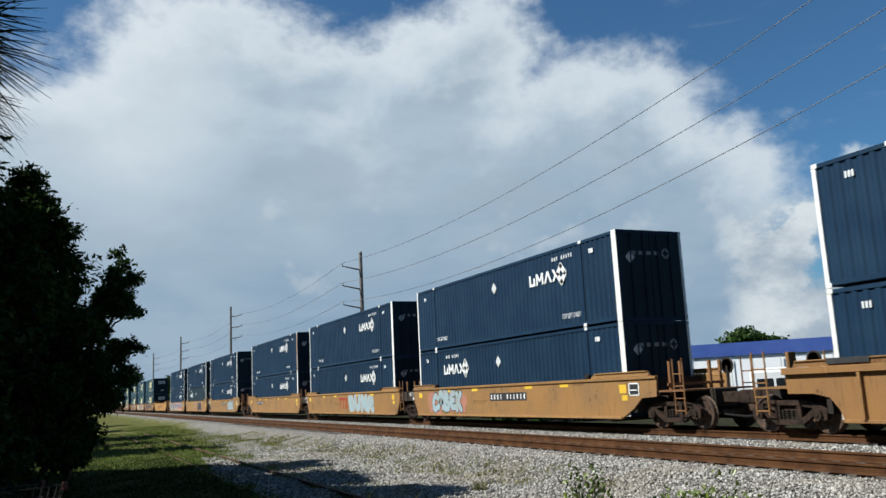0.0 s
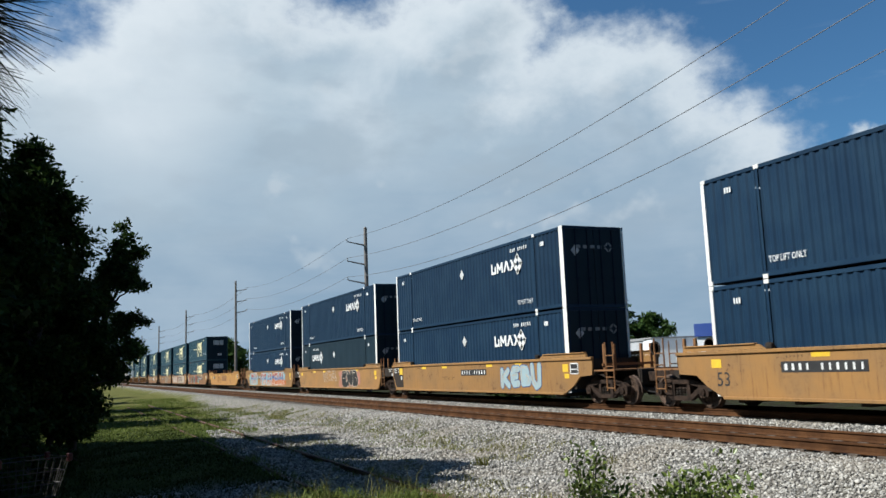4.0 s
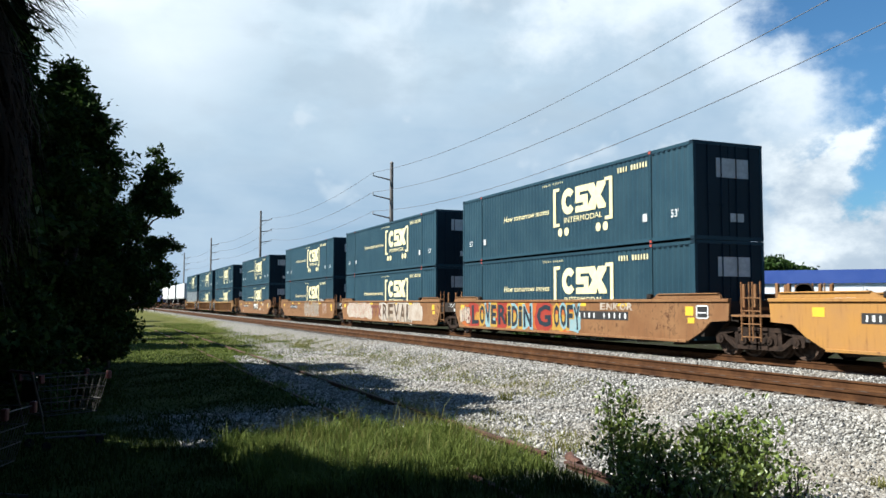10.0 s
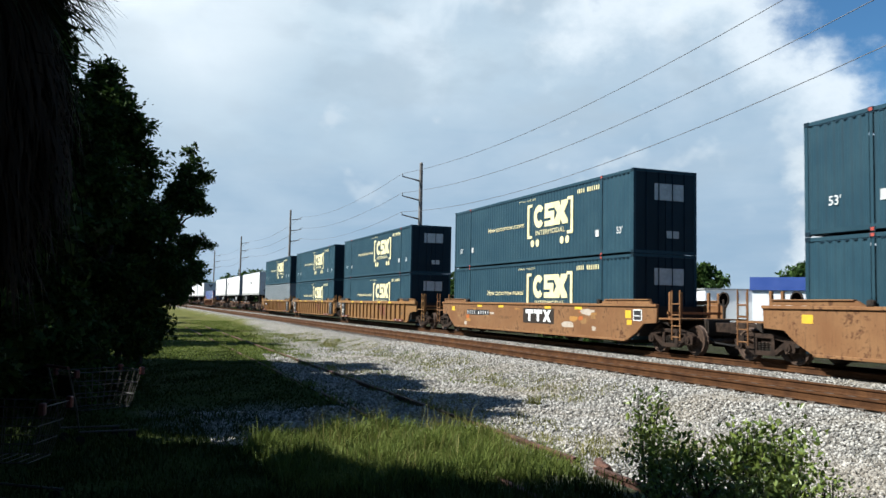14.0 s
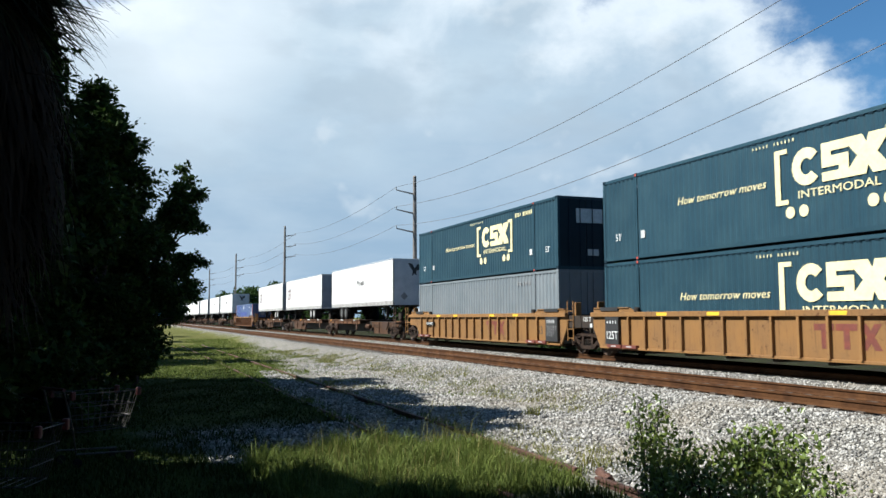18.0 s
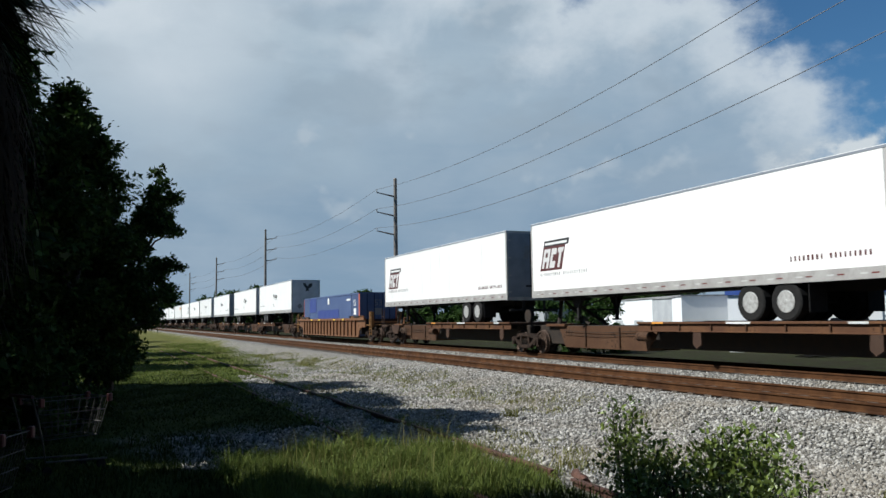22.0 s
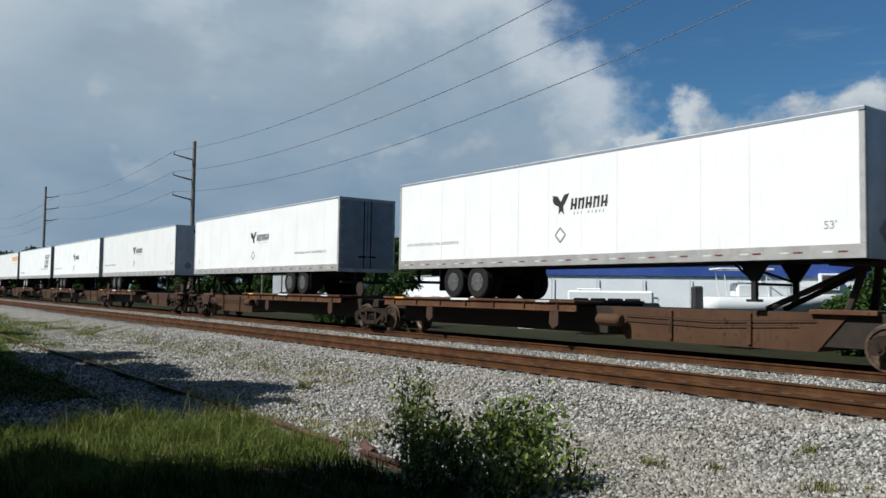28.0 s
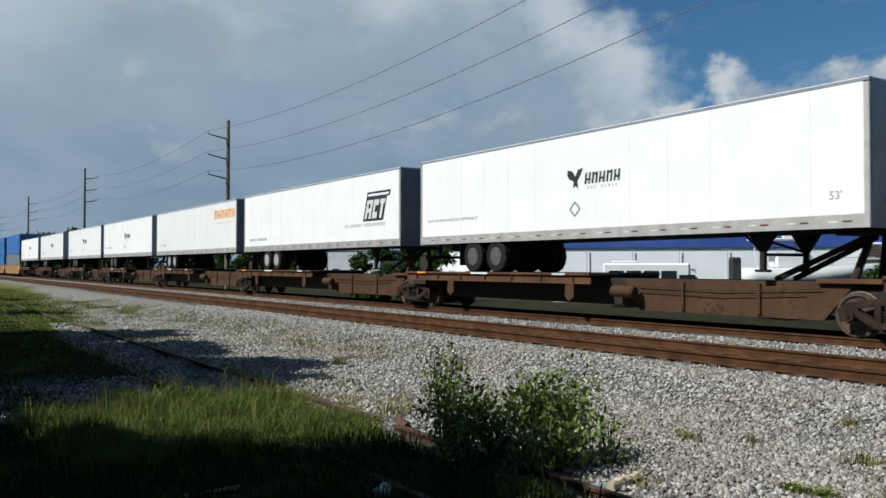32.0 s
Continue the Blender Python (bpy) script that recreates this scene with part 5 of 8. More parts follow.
def boat(deg, dist):
    """A white open fishing boat with a hard top, on a road trailer; bow to -x."""
    x, y = at_bearing(deg, dist)
    ob = thing("motorboat", "white fishing boat with a hard top standing on a trailer", "boat", at=(x, y, float(ground_height(x, y))))
    ob.rotation_euler = (0, 0, radians(142))
    up = 0.62
    bm = bmesh.new()
    rows = []
    for t in np.linspace(0, 1, 12):
        w = 1.15 * min(1.0, math.sin(math.pi * 0.5 * min(1, t * 1.9)) ** 0.8) + 0.02
        top = up + 1.95 + 0.28 * (1 - t) ** 2
        keel = up + 0.75 + 0.75 * (1 - t) ** 3
        rows.append([bm.verts.new((-3.6 + 7.2 * t, s * w * q, z)) for s, q, z in ((-1, 1, top), (-1, 0.86, keel + 0.35), (0, 0, keel), (1, 0.86, keel + 0.35), (1, 1, top))])
    for a, b in zip(rows, rows[1:]):
        for i in range(4):
            bm.faces.new((a[i], a[i + 1], b[i + 1], b[i]))
        bm.faces.new((a[4], a[0], b[0], b[4]))
    bm.faces.new(rows[-1])
    bm.faces.new(list(reversed(rows[0])))
    bmesh.ops.recalc_face_normals(bm, faces=bm.faces)
    part("hull", bm, VEHICLE_WHITE, ob, smooth=True)
    bm = bmesh.new()
    box(bm, 0.2, 2.0, -0.6, 0.6, up + 1.9, up + 2.7, 0.12)
    part("console", bm, VEHICLE_WHITE, ob)
    bm = bmesh.new()
    box(bm, 0.2, 3.0, -0.9, 0.9, up + 3.35, up + 3.45, 0.03)
    part("hard_top", bm, VEHICLE_WHITE, ob)
    for px_ in (0.6, 2.7):
        for s in (-1, 1):
            bm = bmesh.new()
            rod(bm, (px_ - 0.2, s * 0.7, up + 1.9), (px_, s * 0.75, up + 3.4), 0.03, seg=6)
            part("top_post", bm, VEHICLE_WHITE, ob)
    bm = bmesh.new()
    tube(bm, [Vector((-3.3 + 2.6 * k / 8, -0.95 * math.sin(0.5 + 1.07 * k / 8), up + 2.5)) for k in range(9)], 0.02)
    part("bow_rail", bm, TRAILER_RAIL, ob)
    bm = bmesh.new()
    box(bm, 0.9, 1.5, -0.15, 0.15, up + 3.45, up + 3.75, 0.08)
    box(bm, 0.6, 1.8, -0.06, 0.06, up + 3.75, up + 3.83, 0.02)
    part("radar", bm, VEHICLE_WHITE, ob)
    for s in (-1, 1):
        bm = bmesh.new()
        rod(bm, (1.0, s * 0.7, up + 3.4), (-0.9, s * 0.75, up + 2.0), 0.03, seg=5)
        part("brace", bm, VEHICLE_WHITE, ob)
    bm = bmesh.new()
    box(bm, 3.6, 4.1, -0.3, 0.3, up + 1.2, up + 2.5, 0.08)
    part("outboard_motor", bm, MARK_BLACK, ob)
    bm = bmesh.new()
    box(bm, -4.6, 3.4, -0.08, 0.08, 0.50, 0.62)
    for s in (-1, 1):
        box(bm, -2.0, 3.4, s * 0.8 - 0.06, s * 0.8 + 0.06, 0.55, up + 0.95)
    box(bm, 1.0, 1.2, -1.0, 1.0, 0.4, 0.6)
    part("trailer_frame", bm, CART_WIRE, ob)
    for wx in (0.8, 1.7):
        for wy in (-1.05, 1.05):
            bm = bmesh.new()
            lathe(bm, [(-0.1, 0.18), (-0.1, 0.33), (0.1, 0.33), (0.1, 0.18)], "x", 14)
            for v in bm.verts:
                v.co = Vector((v.co.y + wx, v.co.x + wy, v.co.z + 0.33))
            part("trailer_wheel", bm, RUBBER, ob)




def street_lamp(deg, dist, top, arm):
    x, y = at_bearing(deg, dist)
    z0 = float(ground_height(x, y))
    ob = thing("street_lamp" if arm else "light_pole", "grey street lamp with a single arm" if arm else "plain slender pole behind the trees", "street lamp" if arm else "pole", at=(x, y, z0))
    bm = bmesh.new()
    rod(bm, (0, 0, 0), (0, 0, top - z0), 0.13, 0.09, 8)
    part("pole", bm, POLE_STEEL, ob)
    if arm:
        bm = bmesh.new()
        rod(bm, (0, 0, top - z0 - 0.3), (-1.2, 0.3, top - z0), 0.06, 0.05, 6)
        part("arm", bm, POLE_STEEL, ob)
        bm = bmesh.new()
        box(bm, -1.75, -1.15, 0.2, 0.4, top - z0 - 0.06, top - z0 + 0.08, 0.03)
        part("lamp_head", bm, POLE_STEEL, ob)


street_lamp(23.9, 102, 7.6, True)
street_lamp(25.2, 102, 5.6, False)
minibus(48.6, 56)
boat(58.0, 46)


def shopping_cart(x, y, turn, label):
    """A wire shopping cart with a red handle and corner bumpers."""
    ob = thing("shopping_cart", label, "shopping cart", at=(x, y, float(ground_height(x, y))))
    ob.rotation_euler = (0, 0, radians(turn))
    lo, hi = [(-0.38, -0.22), (0.32, -0.22), (0.32, 0.22), (-0.38, 0.22)], [(-0.48, -0.28), (0.45, -0.28), (0.45, 0.28), (-0.48, 0.28)]
    bm = bmesh.new()
    for k in range(4):
        a, b = lo[k], lo[(k + 1) % 4]
        c, d = hi[k], hi[(k + 1) % 4]
        n = 9
        for i in range(n):
            t = i / n
            rod(bm, (a[0] + (b[0] - a[0]) * t, a[1] + (b[1] - a[1]) * t, 0.45), (c[0] + (d[0] - c[0]) * t, c[1] + (d[1] - c[1]) * t, 0.95), 0.004, seg=4)
        for z, t in ((0.45, 0.0), (0.62, 0.33), (0.78, 0.66), (0.95, 1.0)):
            p = [Vector((a[0] + (c[0] - a[0]) * t, a[1] + (c[1] - a[1]) * t, z)), Vector((b[0] + (d[0] - b[0]) * t, b[1] + (d[1] - b[1]) * t, z))]
            rod(bm, p[0], p[1], 0.006, seg=4)
    for i in range(8):
        rod(bm, (-0.38 + 0.1 * i, -0.22, 0.45), (-0.38 + 0.1 * i, 0.22, 0.45), 0.004, seg=4)
    tagged(part("wire_basket", bm, CART_WIRE, ob), kind="stuff")
    bm = bmesh.new()
    for s in (-1, 1):
        tube(bm, [Vector((0.45, s * 0.24, 0.12)), Vector((-0.40, s * 0.26, 0.18)), Vector((-0.46, s * 0.27, 0.5)), Vector((-0.60, s * 0.27, 1.02))], 0.014, 6)
    part("chassis", bm, CART_WIRE, ob)
    bm = bmesh.new()
    rod(bm, (-0.60, -0.29, 1.02), (-0.60, 0.29, 1.02), 0.022, seg=8)
    part("handle", bm, CART_RED, ob, "red plastic handle")
    for cx, cy in hi:
        bm = bmesh.new()
        box(bm, cx - 0.03, cx + 0.03, cy - 0.03, cy + 0.03, 0.88, 0.99, 0.01)
        part("corner_bumper", bm, CART_RED, ob)
    bm = bmesh.new()
    box(bm, -0.50, -0.47, -0.2, 0.2, 0.62, 0.90, 0.01)
    part("child_seat_flap", bm, RUBBER, ob)
    for cx in (-0.36, 0.38):
        for cy in (-0.22, 0.22):
            bm = bmesh.new()
            lathe(bm, [(-0.015, 0.02), (-0.015, 0.06), (0.015, 0.06), (0.015, 0.02)], "x", 12, (0, 0, 0))
            for v in bm.verts:
                v.co = Vector((cx + v.co.y, cy + v.co.x, 0.06 + v.co.z))
            part("caster", bm, RUBBER, ob)


shopping_cart(-0.45, 12.3, 30, "abandoned wire shopping cart with red handle in the shade")
shopping_cart(-1.15, 8.6, -20, "abandoned wire shopping cart with red flap beside the palm")


def loose_log(name, label, category, x, y, ln, r, turn, mat):
    ob = thing(name, label, category, at=(x, y, float(ground_height(x, y))))
    ob.rotation_euler = (0, 0, radians(turn))
    g = np.random.default_rng(int(x * 100))
    bm = bmesh.new()
    lathe(bm, [(-ln / 2 + ln * k / 8, r * (0.8 + 0.3 * g.random())) for k in range(9)], "x", 9, (0, 0, r * 0.7))
    for v in bm.verts:
        v.co += Vector(g.normal(size=3) * r * 0.12)
    part("body", bm, mat, ob)


loose_log("log", "bleached log lying on the gravel", "log", 5.55, 5.35, 0.42, 0.055, 10, surface("bleached_wood", (0.39, 0.3276, 0.234), (0.2652, 0.2184, 0.156), 6.0, 0.85, 0.0, 0.5, 30.0))
loose_log("rock", "pale rock lying in the grass", "rock", 3.55, 6.2, 0.16, 0.06, 40, WALL_WHITE)
loose_log("rag", "faded aqua rag beside the log", "cloth", 5.25, 5.42, 0.22, 0.035, -20, PAINT_AQUA)
loose_log("branch", "dry branch lying in the shaded grass", "branch", 2.4, 7.1, 0.5, 0.022, 5, surface("dry_branch", (0.3276, 0.2652, 0.1716), (0.234, 0.1872, 0.1248), 6.0, 0.85))
loose_log("rail_piece", "rusted piece of broken rail in the grass", "scrap", 5.3, 8.75, 0.55, 0.06, 70, SPUR_RUST)


# ---------------------------------------------------------------- containers
HALF, WIDE, TALL = 8.075, 1.295, 2.896


def ribbed_sheet(y0, y1, z0, z1, x, depth, period, out):
    """A corrugated side sheet that looks to -x (out=-1) or +x."""
    bm = bmesh.new()
    n = max(2, int(round((y1 - y0) / period)))
    p = (y1 - y0) / n
    ys, xs = [], []
    for i in range(n):
        for u, v in ((0.0, 0), (0.32, 0), (0.5, 1), (0.82, 1)):
            ys.append(y0 + p * (i + u))
            xs.append(x - out * depth * v)
    ys.append(y1)
    xs.append(x)
    lo = [bm.verts.new((a, b, z0)) for a, b in zip(xs, ys)]
    hi = [bm.verts.new((a, b, z1)) for a, b in zip(xs, ys)]
    for i in range(len(lo) - 1):
        bm.faces.new((lo[i], lo[i + 1], hi[i + 1], hi[i]))
    bmesh.ops.recalc_face_normals(bm, faces=bm.faces)
    return bm


def bars(parent, name, y, z, count, size, gap, mat, x=-1.297, label=""):
    """A row of unreadable characters as plain upright bars; y falls as the row runs on."""
    bm = bmesh.new()
    g = np.random.default_rng(int(abs(y * 100) + abs(z * 100)))
    for k in range(count):
        if count > 6 and k == count // 2 - 1:
            continue
        w = size * (0.30 + 0.22 * g.random())
        c = y - gap * k
        box(bm, x - 0.002, x + 0.002, c - w / 2, c + w / 2, z - size / 2, z + size / 2)
    return tagged(part(name, bm, mat, parent, label), kind="stuff")


def ring_diamond(parent, y, z, w, h, t, mat, x=-1.297):
    """A square diamond drawn as a ring of four bars with cut corners."""
    bm = bmesh.new()
    for sy, sz in ((1, 1), (1, -1), (-1, 1), (-1, -1)):
        a, b = Vector((y + sy * w / 2 * 0.93, z + sz * h * 0.035)), Vector((y + sy * w * 0.035, z + sz * h / 2 * 0.93))
        inward = Vector((-sy, -sz)).normalized() * t
        prism(bm, [tuple(a), tuple(b), tuple(b + inward), tuple(a + inward)], x - 0.002, x + 0.002)
    return part("emblem", bm, mat, parent)


def diamond(parent, y, z, w, h, mat, x=-1.297, name="placard"):
    bm = prism(bmesh.new(), [(y - w / 2, z), (y, z - h / 2), (y + w / 2, z), (y, z + h / 2)], x - 0.002, x + 0.002)
    return part(name, bm, mat, parent)


def discs(parent, spots, r, mat, x=-1.297):
    for y, z in spots:
        bm = prism(bmesh.new(), [(y + r * math.cos(a), z + r * math.sin(a)) for a in np.linspace(0, 2 * math.pi, 13)[:-1]], x - 0.002, x + 0.002)
        part("dot", bm, mat, parent)


def container_shell(label, paint, recess, corner, group, wide_corner=0.16, period=0.28, depth=0.034, castings=None):
    # Navy and teal doors turn near-black: the end's shade is in their colour.
    door_paint_or_shade = NAVY_SMOOTH if paint in (NAVY, TEAL, NAVY_SMOOTH) else paint
    ob = thing("shipping_container", label, "container", group)
    for out in (-1, 1):
        x = out * (WIDE - 0.012)
        for y0, y1 in ((-HALF + wide_corner, -6.135), (-5.985, 5.985), (6.135, HALF - 0.13)):
            part("side_panel", ribbed_sheet(y0, y1, 0.17, TALL - 0.10, x, depth, period, out), paint, ob)
        bm = bmesh.new()
        box(bm, x - 0.045 if out > 0 else x - 0.012, x + 0.012 if out > 0 else x + 0.045, -HALF, HALF, TALL - 0.11, TALL - 0.015)
        part("top_rail", bm, paint, ob)
        bm = bmesh.new()
        box(bm, x - 0.06 if out > 0 else x - 0.012, x + 0.012 if out > 0 else x + 0.06, -HALF, HALF, 0.055, 0.17)
        part("bottom_rail", bm, paint, ob)
        for y in (-6.06, 6.06):
            bm = bmesh.new()
            box(bm, min(x, x + out * 0.014), max(x, x + out * 0.014), y - 0.045, y + 0.045, 0.0, TALL)
            part("lifting_post", bm, paint, ob)
        for y0, y1 in ((-HALF, -HALF + wide_corner), (HALF - 0.13, HALF)):
            bm = bmesh.new()
            box(bm, min(x - out * 0.08, x + out * 0.013), max(x - out * 0.08, x + out * 0.013), y0 + 0.006, y1 - 0.006, 0.0, TALL)
            part("corner_post", bm, corner, ob)
        casting = bmesh.new()
        box(casting, min(x, x + out * 0.022), max(x, x + out * 0.022), -0.085, 0.085, 0.0, 0.115, 0.01)
        casting = mesh_of("corner_casting", casting, castings or recess)
        for y in (-6.06, 6.06, -HALF + 0.09, HALF - 0.09) if out < 0 else ():
            for z in (0.0, TALL - 0.115):
                part("corner_casting", casting, castings or recess, ob).location = (0, y, z)
    bm = ribbed_sheet(-HALF, HALF, -WIDE + 0.03, WIDE - 0.03, TALL - 0.02, 0.02, 0.36, 1)
    for v in bm.verts:
        v.co = Vector((v.co.z, v.co.y, v.co.x))
    part("roof", bm, paint, ob)
    bm = bmesh.new()
    box(bm, -WIDE + 0.02, WIDE - 0.02, -HALF + 0.02, HALF - 0.02, 0.04, 0.12)
    part("floor", bm, recess, ob)
    bm = ribbed_sheet(-WIDE + 0.1, WIDE - 0.1, 0.1, TALL - 0.1, 0, 0.04, 0.36, -1)
    for v in bm.verts:
        v.co = Vector((v.co.y, HALF - 0.03 - v.co.x, v.co.z))
    part("end_wall", bm, paint, ob)
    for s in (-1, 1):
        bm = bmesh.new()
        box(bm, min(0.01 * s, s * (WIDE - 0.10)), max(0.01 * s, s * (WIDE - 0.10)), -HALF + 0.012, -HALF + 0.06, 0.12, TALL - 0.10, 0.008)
        door = part("door", bm, door_paint_or_shade, ob)
        for xx in (0.28, 0.78):
            bm = bmesh.new()
            rod(bm, (s * xx, -HALF - 0.005, 0.10), (s * xx, -HALF - 0.005, TALL - 0.08), 0.018, seg=6)
            box(bm, s * xx - 0.09, s * xx + 0.09, -HALF - 0.012, -HALF + 0.004, 1.0, 1.05)
            part("lock_rod", bm, recess, door)
        bm = bmesh.new()
        box(bm, min(s * (WIDE - 0.10), s * (WIDE - 0.005)), max(s * (WIDE - 0.10), s * (WIDE - 0.005)), -HALF, -HALF + 0.08, 0.0, TALL)
        part("end_post", bm, corner if s > 0 else paint, ob)
    bm = bmesh.new()
    box(bm, -WIDE + 0.1, WIDE - 0.1, -HALF, -HALF + 0.08, TALL - 0.1, TALL)
    part("door_header", bm, paint, ob)
    bm = bmesh.new()
    box(bm, -WIDE + 0.1, WIDE - 0.1, -HALF, -HALF + 0.08, 0.0, 0.12)
    part("door_sill", bm, paint, ob)
    return ob


def y_from_left(d):
    return HALF - d


def navy_container(wordmark_left, smooth=False):
    """Dark blue, with white corner posts; the wordmark stands at either end of the side."""
    if smooth:
        ob = container_shell("near-black blue shipping container with smooth sides", NAVY_SMOOTH, NAVY_DARK, WHITE_POST, "stacked dark blue containers", 0.25, 1.2, 0.004, WHITE_POST)
    else:
        ob = container_shell("dark blue corrugated shipping container with white corner posts", NAVY, NAVY_DARK, WHITE_POST, "stacked dark blue containers", 0.25, castings=WHITE_POST)
    d0 = 2.8 if wordmark_left else 10.74
    z = 1.95
    def slab(*ends):            # one heavy shape of the mark, from (along, up) corners
        return [(y_from_left(d0 + u), z - 0.20 + 0.42 * v) for u, v in ends]

    shapes = [
        [[(0.0, 0.0), (0.11, 0.0), (0.11, 1.0), (0.0, 1.0)], [(0.0, 0.0), (0.40, 0.0), (0.40, 0.24), (0.0, 0.24)], [(0.29, 0.0), (0.40, 0.0), (0.40, 0.70), (0.29, 0.70)]],
        [[(0.48, 0.0), (0.59, 0.0), (0.59, 1.0), (0.48, 1.0)], [(0.48, 1.0), (0.60, 1.0), (0.78, 0.28), (0.68, 0.28)], [(0.68, 0.28), (0.78, 0.28), (0.98, 1.0), (0.86, 1.0)], [(0.87, 0.0), (0.98, 0.0), (0.98, 1.0), (0.87, 1.0)]],
        [[(1.02, 0.0), (1.14, 0.0), (1.34, 1.0), (1.22, 1.0)], [(1.22, 1.0), (1.34, 1.0), (1.54, 0.0), (1.42, 0.0)]],
        [[(1.56, 0.0), (1.70, 0.0), (1.92, 0.66), (1.78, 0.66)], [(1.58, 1.0), (1.72, 1.0), (1.92, 0.34), (1.78, 0.34)]],
    ]
    for shape in shapes:
        bm = bmesh.new()
        for i, quad in enumerate(shape):
            prism(bm, slab(*quad), -1.299 - 0.0006 * i, -1.294)
        part("wordmark_shape", bm, MARK_WHITE, ob)
    ring_diamond(ob, y_from_left(d0 + 2.16), z, 0.74, 0.88, 0.19, MARK_WHITE)
    # The end's white emblem, drawn grey: its shade is in the colour.
    bm = bmesh.new()
    ey, ez = -HALF + 0.008, 2.16
    for sx_, sz_ in ((1, 1), (1, -1), (-1, 1), (-1, -1)):
        quad = [(0.62 + sx_ * 0.19, ez + sz_ * 0.02), (0.62 + sx_ * 0.02, ez + sz_ * 0.19), (0.62 + sx_ * 0.02, ez + sz_ * 0.10), (0.62 + sx_ * 0.10, ez + sz_ * 0.02)]
        bm.faces.new([bm.verts.new((a, ey, b)) for a, b in quad])
    part("end_emblem", bm, MARK_GREY, ob)
    diamond(ob, y_from_left(7.95), 2.08, 0.42, 0.46, PLACARD)
    bars(ob, "serial_marking", y_from_left(3.1 if wordmark_left else 12.4), 2.52, 9, 0.14, 0.15, MARK_WHITE)
    for d in (0.9, 14.65):
        bars(ob, "code_marking", y_from_left(d), 2.45, 3, 0.15, 0.09, MARK_WHITE)
    for d in (2.75, 13.35):
        lettering("handling_notice", "TOP LIFT ONLY", 0.17, MARK_WHITE, ob, (-1.297, y_from_left(d), 0.45), width=1.15)
    # White end marking, drawn grey to carry the end's shade.
    bm = bmesh.new()
    for k in range(4):
        box(bm, -0.75 + 0.3 * k, -0.57 + 0.3 * k, -HALF + 0.006, -HALF + 0.010, 2.1, 2.22)
    tagged(part("end_marking", bm, MARK_GREY, ob), kind="stuff")
    bm = bmesh.new()
    bm.faces.new([bm.verts.new((a, -HALF + 0.007, b)) for a, b in ((-0.98, 2.02), (-0.80, 1.82), (-0.62, 2.02), (-0.80, 2.22))])
    part("end_placard", bm, PLACARD, ob)
    return ob


